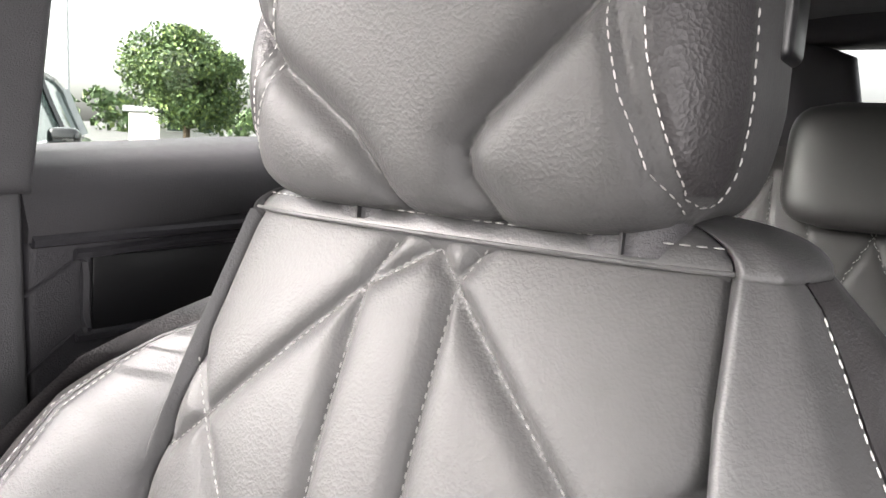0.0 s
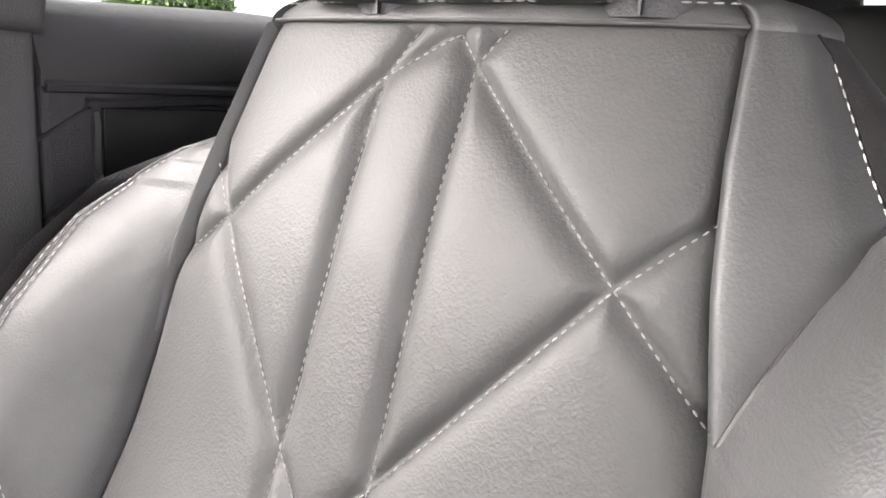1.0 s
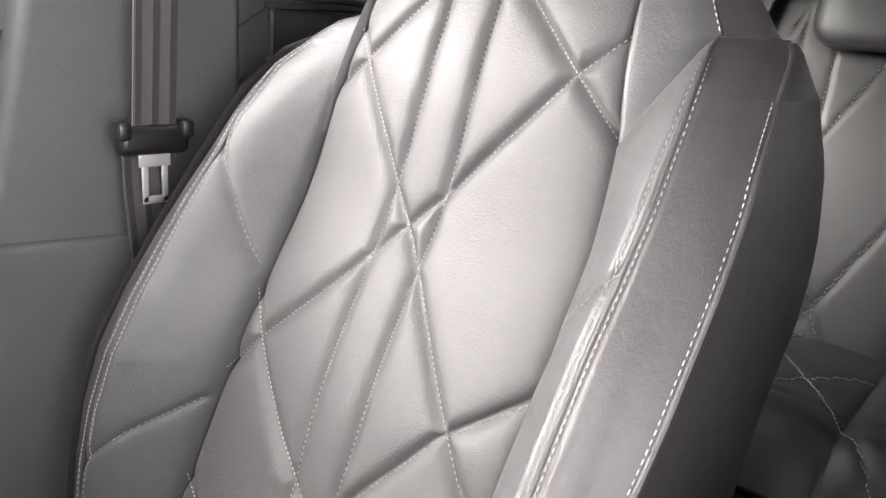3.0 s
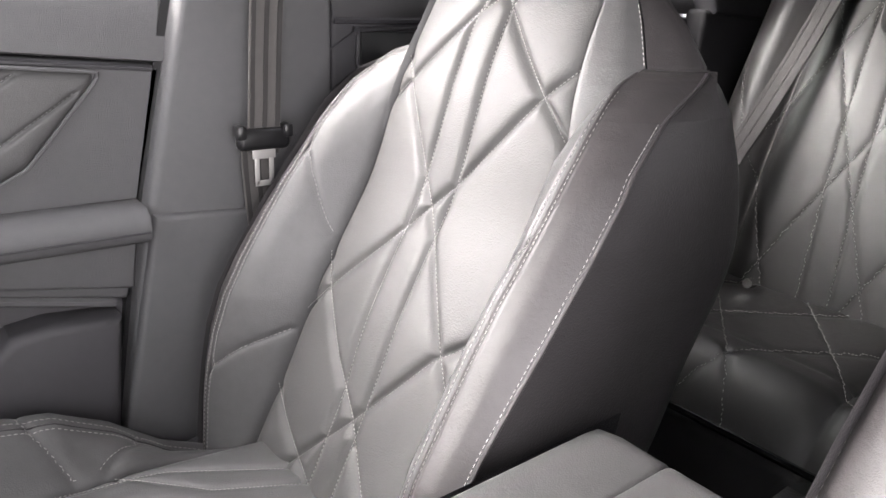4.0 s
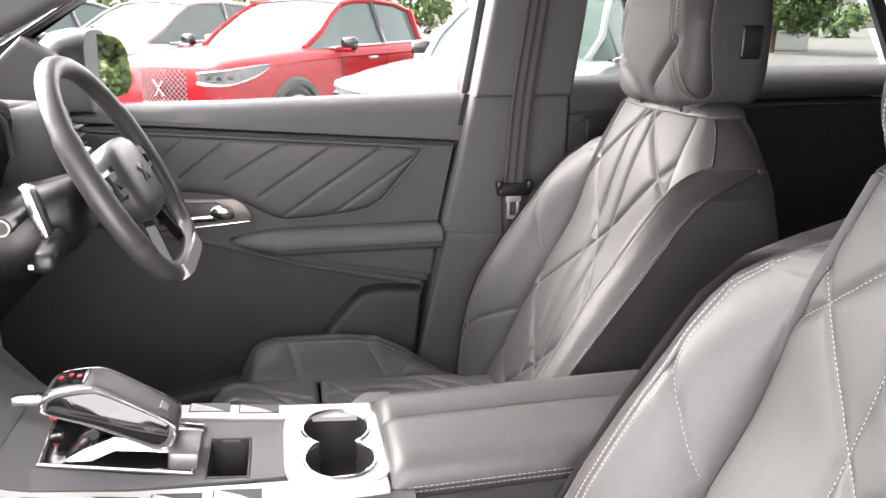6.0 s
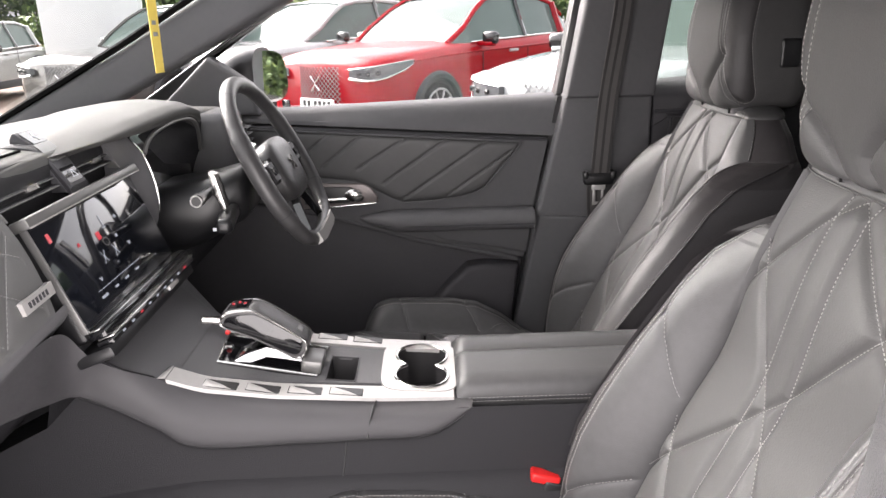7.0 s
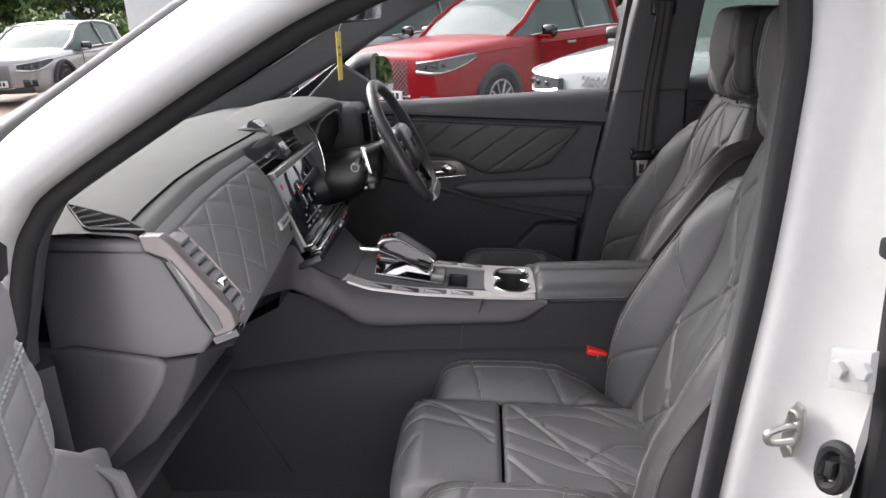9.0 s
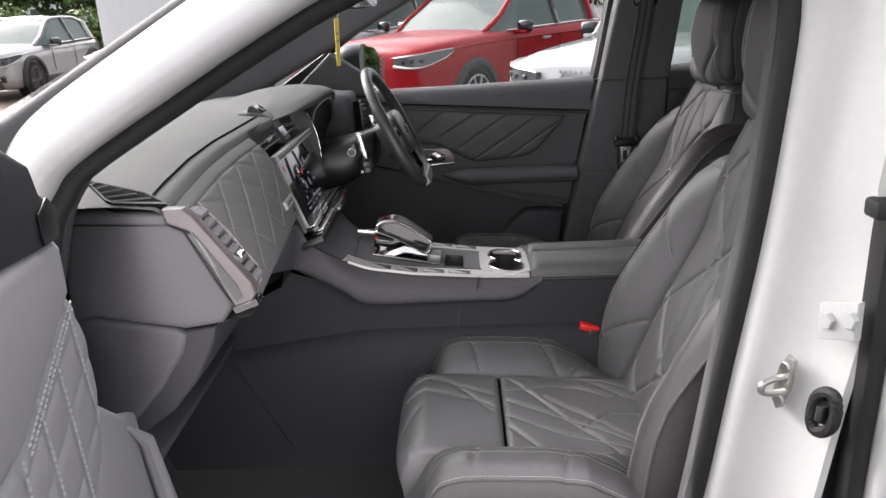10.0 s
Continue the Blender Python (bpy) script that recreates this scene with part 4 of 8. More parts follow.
def frame_width(x, z):
    if z < 0.50:
        return 0.10
    if x > 0.0 and z < 1.45:
        return float(np.interp(z, [1.12, 1.22], [0.104, 0.080]))
    if x < -0.70 and z < 1.20:
        return 0.11
    return 0.082


rings = []
for p, n in zip(AP, outw):
    w = frame_width(*p)
    jamb = np.array([(0.013, -0.735), (0.013, -0.760), (0.020, -0.777), (0.034, -0.783), (0.052, -0.790), (0.62 * w + 0.012, -0.812), (w - 0.004, -0.850), (w, -0.862), (w + 0.008, -0.864), (w + 0.012, -0.84), (w + 0.012, -0.735)])
    rail = np.array([(0.013, -0.735), (0.013, -0.762), (0.016, -0.776), (0.020, -0.786), (0.026, -0.792), (0.036, -0.793), (0.055, -0.785), (0.075, -0.768), (0.092, -0.745), (0.100, -0.72), (0.100, -0.69)])
    up = float(np.clip((n[1] - 0.05) * 2.2, 0, 1)) if p[1] > 1.1 else 0.0
    sec = jamb * (1 - up) + rail * up
    rings.append([(p[0] + n[0] * o, y, p[1] + n[1] * o) for o, y in sec])
rings.append(rings[0])
part("door_frame", loft(rings, cap=False), PEARL, car_shell, "pearl white painted door frame", angle=50)
part("door_seal", tube([(p[0] + n[0] * 0.004, -0.748, p[1] + n[1] * 0.004) for p, n in zip(AP, outw)], 0.0135, 10, closed=True), RUBBER, car_shell, "black rubber door seal", angle=60)
rings = []
for p, n in zip(AP, outw):
    rings.append([(p[0] + n[0] * o, y, p[1] + n[1] * o) for o, y in ((0.002, -0.742), (-0.004, -0.728), (-0.002, -0.705), (0.012, -0.690), (0.05, -0.685), (0.05, -0.735))])
rings.append(rings[0])
part("opening_trim", loft(rings, cap=False), SOFT, car_shell, "dark plastic trim round the door opening", angle=60)
part("b_pillar_inner", prism([(0.105, 1.50), (0.098, 1.287), (0.086, 1.115), (0.065, 0.936), (0.042, 0.732), (0.02, 0.45), (0.36, 0.45), (0.38, 1.0), (0.42, 1.50)], "y", -0.735, -0.690, 0.01, 3), SOFT, car_shell, "dark plastic pillar trim")

# latch, hinge plate and cable boot on the painted pillar
JO, JT, JN = Vector((0.118, -0.800, 0)), Vector((0.354, -0.935, 0)), Vector((-0.935, -0.354, 0))


def on_jamb(u, z, off=0.0):
    """A place on the forward-facing pillar face: u outwards along it, off away from it."""
    return JO + JT * u + JN * off + Vector((0.08 * (z - 0.93), 0, z))


def jamb_plate(poly, a, b, r=0.003):
    bm = prism(poly, "y", a, b, r, 2)
    for v in bm.verts:
        v.co = on_jamb(v.co.x, v.co.z, v.co.y)
    return bm


latch = part("door_striker", jamb_plate([(0.009, 0.987), (0.021, 0.984), (0.026, 0.954), (0.020, 0.918), (0.008, 0.908), (-0.003, 0.920), (-0.001, 0.968)], -0.004, 0.004), STEEL, car_shell, "zinc-plated door striker plate with loop")
part("striker_loop", tube(smooth_path([on_jamb(0.014, 0.957, 0.0), on_jamb(0.012, 0.957, 0.02), on_jamb(0.010, 0.953, 0.034), on_jamb(0.010, 0.947, 0.037), on_jamb(0.011, 0.941, 0.034), on_jamb(0.014, 0.938, 0.02), on_jamb(0.017, 0.938, 0.0)], 4), 0.0045, 8), STEEL, latch, "bright steel loop")
for u, zz in ((0.011, 0.970), (0.012, 0.924)):
    part("screw", cyl(on_jamb(u, zz, 0.003), on_jamb(u, zz, 0.007), 0.0075, n=12, bevel=0.001), STEEL, latch)
hinge = part("rear_door_hinge", jamb_plate([(0.040, 1.073), (0.090, 1.090), (0.096, 1.045), (0.046, 1.026)], -0.006, 0.006), HINGE, car_shell, "grey-painted rear door hinge plate")
part("bolt", cyl(on_jamb(0.058, 1.056, 0.005), on_jamb(0.058, 1.056, 0.013), 0.0105, n=6, bevel=0.001), HINGE, hinge, "hexagonal hinge bolt")
part("bolt", cyl(on_jamb(0.087, 1.068, 0.005), on_jamb(0.087, 1.068, 0.013), 0.0105, n=6, bevel=0.001), HINGE, hinge)
boot_path = smooth_path([(0.072, 0.966), (0.088, 0.969), (0.095, 0.947), (0.090, 0.925), (0.074, 0.914), (0.064, 0.924), (0.063, 0.951)], 4, closed=True)
boot = part("cable_boot", tube([on_jamb(p[0], p[1], 0.004) for p in boot_path], 0.0075, 8, closed=True), RUBBER, car_shell, "black rubber cable boot")
part("boot_bellows", jamb_plate([(0.068, 0.956), (0.088, 0.962), (0.089, 0.929), (0.070, 0.923)], -0.004, 0.006), BLACK, boot)
part("boot_bellows", jamb_plate([(0.073, 0.950), (0.085, 0.954), (0.085, 0.934), (0.074, 0.931)], 0.006, 0.014), RUBBER, boot)

# rear door beside the opening
rear_left = thing("rear_door", "closed pearl white rear passenger door with black edge seal", "car door", (0.7, -0.85, 0.42))
part("edge_seal", prism([(0.176, 1.20), (0.180, 1.00), (0.180, 0.62), (0.150, 0.45), (0.168, 0.45), (0.202, 0.62), (0.203, 1.00), (0.199, 1.20)], "y", -0.885, -0.852, 0.005), RUBBER, rear_left, "black rubber edge seal")
part("door_skin", prism([(0.203, 1.20), (0.204, 0.62), (0.17, 0.44), (1.10, 0.44), (1.26, 0.80), (1.30, 1.22)], "y", -0.905, -0.87, 0.010, 3), PEARL, rear_left, "pearl white outer skin")
part("window_frame", prism([(0.197, 1.205), (0.197, 1.36), (0.225, 1.52), (0.28, 1.52), (0.245, 1.205)], "y", -0.885, -0.80, 0.008, 3), BLACK, rear_left, "black window frame")
part("frame_foot", rbox((0.190, -0.87, 1.196), (0.055, 0.03, 0.022), 0.005), RUBBER, rear_left)
part("inner_panel", prism([(0.40, 1.19), (0.40, 0.46), (1.20, 0.46), (1.28, 1.19)], "y", -0.84, -0.76, 0.012, 3), SOFT, rear_left, "dark inner trim panel")
ob = part("window_pane", prism([(0.26, 1.205), (0.26, 1.50), (1.10, 1.50), (1.27, 1.22)], "y", -0.872, -0.868, 0), PRIVACY, rear_left, "tinted window glass")
ob.visible_shadow = False

# ---- doors on the wheel side ----
driver_door = thing("driver_door", "closed driver door with dark grey trim, quilted insert and slim armrest", "car door", (-0.3, 0.80, 0.44))
rings = []
for x in np.linspace(-0.78, 0.163, 40):
    zt = on_line(x, (-0.501, 1.148), (0.154, 1.167))
    zl = on_line(x, (-0.546, 1.117), (0.135, 1.069))
    sec = [(0.880, zt - 0.02), (0.868, zt + 0.002), (0.840, zt + 0.004), (0.806, zt + 0.001), (0.788, zt - 0.010), (0.779, zt - 0.024 - 0.1 * (zt - zl)), (0.772, zl + 0.012), (0.771, zl + 0.003), (0.780, zl), (0.880, zl)]
    rings.append([(x, y, z) for y, z in sec])
part("belt_rail", loft(rings), SOFT, driver_door, "padded dark belt-line rail", angle=50)
upper = [(-0.90, 1.13), (-0.546, 1.113), (0.150, 1.065), (0.104, 0.869), (0.085, 0.745), (-0.204, 0.806), (-0.40, 0.868), (-0.90, 0.98)]
part("trim_panel", prism(upper, "y", 0.775, 0.88, 0.006, 3), SOFT, driver_door, "dark grey soft trim panel")
part("trim_groove", tube([(-0.70, 0.7725, 1.118), (-0.546, 0.7725, 1.107), (0.135, 0.7725, 1.061)], 0.0035, 6), SOFT_DARK, driver_door)
lower = [(-0.90, 0.97), (-0.40, 0.862), (-0.204, 0.800), (0.080, 0.738), (0.030, 0.44), (-0.82, 0.44)]
part("lower_panel", prism(lower, "y", 0.792, 0.88, 0.008, 3), NEAR_BLACK, driver_door, "darker lower door panel")
part("crease_strip", tube([(-0.62, 0.786, 0.925), (-0.399, 0.780, 0.868), (-0.204, 0.776, 0.806), (0.06, 0.776, 0.745)], 0.007, 8), SOFT, driver_door)
part("map_pocket", prism([(-0.075, 0.738), (-0.030, 0.744), (0.060, 0.736), (0.030, 0.45), (-0.60, 0.45), (-0.52, 0.52), (-0.235, 0.565), (-0.175, 0.625), (-0.125, 0.69)], "y", 0.735, 0.80, 0.014, 4), NEAR_BLACK, driver_door, "dark moulded door pocket")

TOPL = ((-0.62, 1.108), (0.067, 1.058))


def insert_low(x):
    return np.interp(x, [-0.62, -0.50, -0.42, -0.36, -0.31, -0.26, -0.232, -0.16, -0.09, -0.055, -0.025, 0.065], [0.985, 0.982, 0.976, 0.968, 0.945, 0.917, 0.909, 0.912, 0.920, 0.928, 0.944, 1.050])


DOOR_Q = [[(-0.62, 1.03), (-0.505, 1.105)], [(-0.53, 1.00), (-0.41, 1.098)], [(-0.440, 1.006), (-0.332, 1.089)], [(-0.350, 0.999), (-0.215, 1.080)], [(-0.285, 0.960), (-0.115, 1.073)], [(-0.235, 0.918), (-0.012, 1.066)], [(-0.135, 0.914), (0.040, 1.034)], [(-0.050, 0.921), (0.020, 0.985)]]


def clip_lines(lines, keep):
    out = []
    for (a, b), (c, d) in lines:
        run = []
        for t in np.linspace(0, 1, 80):
            p = (a + (c - a) * t, b + (d - b) * t)
            if keep(*p):
                run.append(p)
        if len(run) > 2:
            out.append([run[0], run[-1]])
    return out


DOOR_Q = clip_lines(DOOR_Q, lambda x, z: -0.615 < x < 0.06 and insert_low(x) + 0.004 < z < on_line(x, *TOPL) - 0.004)
gx = np.linspace(-0.62, 0.062, 230)
rows = []
for v in np.linspace(0, 1, 70):
    lo, hi = insert_low(gx), np.array([on_line(x, *TOPL) for x in gx])
    hi = np.maximum(hi, lo + 0.002)
    z = lo + (hi - lo) * v
    d = line_distance(gx, z, DOOR_Q)
    border = np.minimum(np.minimum(z - lo, hi - z), 0.062 - gx)
    y = 0.7685 - crease(d, 0.0032, 0.0026) + 0.007 * np.exp(-border / 0.005)
    rows.append(np.stack([gx, y, z], -1))
ins = sheet(np.array(rows), LEATHER_PLAIN, "quilted_insert", driver_door, "quilted dark leather insert", flip=True)


stitches(DOOR_Q, lambda a, b: ((a, 0.7674, b + 0.0024), (0, -1, 0)), "stitching", ins, pitch=0.0046, length=0.0034, thick=0.00045, material=PIPING, label="grey tonal stitching")
border = [(x, 0.7690, float(insert_low(x)) - 0.001) for x in np.linspace(-0.232, 0.060, 40)] + [(0.066, 0.7690, 1.052), (0.067, 0.7690, 1.058)] + [(x, 0.7690, on_line(x, *TOPL) + 0.001) for x in np.linspace(0.06, -0.61, 12)]
part("insert_edge", tube(border, 0.0026, 6), SOFT, ins, "raised bead round the quilted insert")

rings = []
for x in np.linspace(-0.352, 0.098, 46):
    tip = np.clip((x + 0.352) / 0.10, 0, 1) ** 0.6
    top = 0.872 + 0.018 * tip
    bot = 0.868 - 0.024 * tip
    out = 0.775 - 0.072 * tip
    cz = (top + bot) / 2
    sec = [(0.79, top - 0.002), (0.76, top + 0.002 * tip), (out + 0.018, top + 0.001), (out + 0.004, top - 0.010 * tip), (out, cz), (out + 0.004, bot + 0.008 * tip), (out + 0.016, bot), (0.79, bot - 0.004)]
    rings.append([(x, y, z) for y, z in sec])
arm = part("armrest", loft(rings), SOFT, driver_door, "slim padded door armrest", angle=60)
part("arm_seam", tube([(-0.32, 0.7445, 0.865), (-0.28, 0.712, 0.862), (-0.20, 0.7015, 0.862), (0.095, 0.7015, 0.862)], 0.0016, 6), SOFT_DARK, arm)
part("under_arm", prism([(-0.20, 0.846), (0.095, 0.846), (0.085, 0.765), (-0.14, 0.806)], "y", 0.762, 0.785, 0.006, 3), SOFT, driver_door)

bez = [(-0.50, 0.966), (-0.335, 0.962), (-0.318, 0.952), (-0.303, 0.930), (-0.300, 0.916), (-0.308, 0.908), (-0.50, 0.895)]
handle = part("handle_bezel", prism(bez, "y", 0.767, 0.785, 0.004, 3), ROSE, driver_door, "satin warm-grey handle bezel")
part("handle_recess", prism([(-0.49, 0.957), (-0.372, 0.955), (-0.352, 0.946), (-0.336, 0.926), (-0.338, 0.919), (-0.352, 0.914), (-0.49, 0.910)], "y", 0.764, 0.790, 0.003), BLACK, handle, "black handle recess")
rings = []
for t in np.linspace(0, 1, 14):
    x = -0.384 + t * 0.044
    rr = 0.018 * math.sin(0.25 + t * 2.75) ** 0.6
    rings.append([(x, 0.762 + 0.45 * rr * math.cos(a), 0.933 + rr * math.sin(a)) for a in np.linspace(0, math.tau, 16)[:-1]])
part("door_handle", loft(rings), CHROME, handle, "polished chrome pull handle", angle=60)
part("handle_bar", rbox((-0.43, 0.763, 0.922), (0.11, 0.008, 0.012), 0.004, 2, (0, -2, 0)), CHROME, handle)
part("bezel_strip", rbox((-0.40, 0.7645, 0.905), (0.19, 0.005, 0.004), 0.002, 2, (0, -4, 0)), CHROME, handle)

ob = part("window_pane", prism([(-0.92, 1.15), (-0.42, 1.47), (-0.30, 1.515), (0.22, 1.515), (0.165, 1.16)], "y", 0.852, 0.856, 0), PANE, driver_door, "clear side window")
ob.visible_shadow = False
part("window_frame", prism([(-0.93, 1.12), (-0.92, 1.155), (-0.42, 1.475), (-0.30, 1.52), (-0.26, 1.505), (-0.42, 1.455), (-0.70, 1.285), (-0.70, 1.12)], "y", 0.80, 0.862, 0.006), BLACK, driver_door, "black window frame")
part("rear_frame", prism([(0.155, 1.16), (0.215, 1.50), (0.255, 1.50), (0.195, 1.16)], "y", 0.80, 0.862, 0.006), BLACK, driver_door)
part("outer_skin", prism([(-0.90, 1.14), (0.16, 1.155), (0.05, 0.42), (-0.82, 0.42)], "y", 0.885, 0.915, 0.012, 3), PEARL, driver_door, "pearl white outer skin")
part("mirror_sail", prism([(-0.86, 1.14), (-0.585, 1.14), (-0.60, 1.215), (-0.70, 1.285)], "y", 0.775, 0.84, 0.012, 3), SOFT, driver_door, "dark mirror sail panel")
# exterior mirror
rings = []
MC = Vector((-0.665, 1.02, 1.215))
for x, k in ((-0.06, 0.45), (-0.05, 0.75), (-0.03, 0.92), (0.0, 1.0), (0.035, 1.0), (0.045, 0.97)):
    ring = []
    for a in np.linspace(0, math.tau, 33)[:-1]:
        c, s = math.cos(a), math.sin(a)
        ring.append(MC + Vector((x, 0.125 * k * math.copysign(abs(c) ** 0.6, c), 0.083 * k * math.copysign(abs(s) ** 0.6, s))))
    rings.append(ring)
mir = part("mirror_housing", loft(rings), BLACK, driver_door, "black door mirror housing", angle=60)
bm = bmesh.new()
bm.faces.new([bm.verts.new(MC + Vector((0.047, 0.112 * math.copysign(abs(math.cos(a)) ** 0.6, math.cos(a)), 0.071 * math.copysign(abs(math.sin(a)) ** 0.6, math.sin(a)) ))) for a in np.linspace(0, math.tau, 33)[:-1]])
bmesh.ops.rotate(bm, verts=bm.verts, cent=MC + Vector((0.047, 0, 0)), matrix=Matrix.Rotation(radians(-23), 3, 'Z') @ Matrix.Rotation(radians(-5), 3, 'Y'))
part("mirror_glass", bm, MIRROR, mir, "silvered mirror glass")
part("mirror_arm", rbox((-0.665, 0.90, 1.165), (0.06, 0.10, 0.035), 0.012, 3), BLACK, mir)

rear_door = thing("rear_door", "closed rear door with dark trim, stitched insert and recessed pocket", "car door", (0.8, 0.80, 0.44))
rings = []
for x in np.linspace(0.392, 1.30, 30):
    zt = on_line(x, (0.413, 1.193), (0.653, 1.210)) if x < 0.65 else 1.210 + 0.02 * (x - 0.65)
    zl = zt - 0.064
    sec = [(0.880, zt - 0.02), (0.868, zt + 0.002), (0.840, zt + 0.004), (0.800, zt), (0.772, zt - 0.010), (0.758, zt - 0.026), (0.748, zl + 0.012), (0.750, zl), (0.880, zl)]
    rings.append([(x, y, z) for y, z in sec])
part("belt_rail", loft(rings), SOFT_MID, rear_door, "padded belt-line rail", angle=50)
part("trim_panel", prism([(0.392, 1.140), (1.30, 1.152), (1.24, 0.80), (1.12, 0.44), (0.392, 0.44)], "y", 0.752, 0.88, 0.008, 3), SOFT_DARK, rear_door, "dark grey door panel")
part("trim_ledge", tube([(0.395, 0.750, 1.128), (1.28, 0.750, 1.140)], 0.005, 6), SOFT_DARK, rear_door)
part("pocket_frame", tube(smooth_path([(0.437, 0.750, 1.110), (0.437, 0.750, 1.055), (0.443, 0.750, 1.048), (0.64, 0.750, 1.050), (0.64, 0.750, 1.116), (0.443, 0.750, 1.116)], 4, closed=True), 0.0045, 6, closed=True), SOFT_DARK, rear_door, "raised frame of the recessed pocket")
part("pocket_recess", rbox((0.54, 0.752, 1.082), (0.196, 0.006, 0.062), 0.002), BLACK, rear_door, "dark recess")
for a, b in (((0.385, 1.085), (0.43, 1.112)), ((0.385, 1.022), (0.437, 1.058)), ((0.56, 1.045), (0.70, 1.13)), ((0.70, 1.02), (0.86, 1.12)), ((0.86, 1.02), (0.98, 1.12))):
    part("sewn_line", tube([(a[0], 0.7515, a[1]), (b[0], 0.7515, b[1])], 0.0018, 6), SOFT_DARK, rear_door)
ob = part("window_pane", prism([(0.40, 1.19), (0.43, 1.515), (1.08, 1.515), (1.28, 1.21)], "y", 0.852, 0.856, 0), TINTED, rear_door, "tinted rear side window")
ob.visible_shadow = False
part("outer_skin", prism([(0.17, 1.16), (1.30, 1.20), (1.25, 0.80), (1.10, 0.42), (0.06, 0.42)], "y", 0.886, 0.915, 0.012, 3), PEARL, rear_door, "pearl white outer skin")
part("window_frame", tube([(0.375, 0.83, 1.19), (0.405, 0.82, 1.36), (0.43, 0.80, 1.515), (1.08, 0.79, 1.515), (1.30, 0.82, 1.20)], 0.02, 8), BLACK, rear_door, "black window surround")

# seat belt on the pillar
seat_belt = thing("seat_belt", "dark woven seat belt hanging on the door pillar with metal tongue", "seat belt", (0.27, 0.72, 0.45))


def strap(path, width, parent, name="webbing", label="dark woven webbing", across=(1, 0, 0), thick=0.0016, cloth=None):
    pts = [Vector(p) for p in smooth_path(path, 6)]
    rings = []
    for i, p in enumerate(pts):
        d = (pts[min(i + 1, len(pts) - 1)] - pts[max(i - 1, 0)]).normalized()
        a = (Vector(across) - d * Vector(across).dot(d)).normalized() * width / 2
        n = a.cross(d).normalized() * thick
        prof = []
        for k in np.linspace(-1, 1, 13):
            prof.append(p + a * k + n * (1.0 if abs(k) < 0.97 else 0.2) + n * (0.5 if int(round((k + 1) * 6)) % 3 == 0 else 0))
        for k in np.linspace(1, -1, 5):
            prof.append(p + a * k - n)
        rings.append(prof)
    web = part(name, loft(rings), cloth or WEBBING, parent, label, angle=40)
    for u in (-0.40, 0.0, 0.40):
        band = []
        for i, p in enumerate(pts):
            d = (pts[min(i + 1, len(pts) - 1)] - pts[max(i - 1, 0)]).normalized()
            a = (Vector(across) - d * Vector(across).dot(d)).normalized() * width
            n = a.cross(d).normalized() * thick * 1.75
            c = p + a * u
            band.append([c - a * 0.07 + n, c + a * 0.07 + n, c + a * 0.07 - n, c - a * 0.07 - n])
        part("woven_stripe", loft(band), WEBBING_STRIPE_SHADED, web)
    return web


strap([(0.302, 0.716, 1.43), (0.293, 0.706, 1.35), (0.2670, 0.699, 1.17), (0.2540, 0.694, 1.0), (0.2500, 0.693, 0.955)], 0.046, seat_belt)
strap([(0.2460, 0.704, 0.985), (0.2500, 0.708, 0.90), (0.27, 0.722, 0.70), (0.275, 0.728, 0.46)], 0.046, seat_belt)
hous = part("tongue_housing", rbox((0.2500, 0.692, 0.974), (0.076, 0.020, 0.030), 0.009, 3), BLACK, seat_belt, "black plastic tongue housing")
part("housing_ear", rbox((0.2170, 0.690, 0.985), (0.014, 0.022, 0.020), 0.005, 2), BLACK, hous)
part("housing_ear", rbox((0.2840, 0.690, 0.985), (0.014, 0.022, 0.020), 0.005, 2), BLACK, hous)
tongue = bmesh.new()
rbox((0.2500, 0.690, 0.954), (0.034, 0.003, 0.014), 0.0012, 2, bm=tongue)
rbox((0.2395, 0.690, 0.930), (0.007, 0.003, 0.040), 0.0012, 2, bm=tongue)
rbox((0.2605, 0.690, 0.930), (0.007, 0.003, 0.040), 0.0012, 2, bm=tongue)
rbox((0.2500, 0.690, 0.913), (0.028, 0.003, 0.008), 0.0012, 2, bm=tongue)
part("tongue", tongue, SATIN, seat_belt, "bright metal tongue")
lap = thing("lap_belt", "dark lap belt webbing beside the seat cushion", "seat belt", (0.2, 0.655, 0.45))
strap([(0.165, 0.640, 0.40), (0.145, 0.648, 0.56), (0.152, 0.652, 0.66)], 0.046, lap, across=(0.7, 0, 0.3))
copy_thing(lap, pose(0.13, -0.655, 0.45))

# buckles
for sx, sy in ((-0.004, -0.135), (0.035, 0.118)):
    bk = thing("belt_buckle", "black seat belt buckle with red release button beside the console", "seat belt buckle", (sx, sy, 0.40), "front belt buckles")
    part("buckle_body", rbox((sx + 0.012, sy, 0.668), (0.052, 0.030, 0.085), 0.006, 3, (0, 14, 0)), BLACK, bk, "black plastic buckle body")
    part("release_button", rbox((sx - 0.001, sy, 0.714), (0.044, 0.026, 0.015), 0.004, 3, (0, 14, 0)), RED_PLASTIC, bk, "red release button")
    part("stalk", rbox((sx + 0.05, sy, 0.53), (0.04, 0.018, 0.28), 0.006, 2, (0, 14, 0)), BLACK, bk)

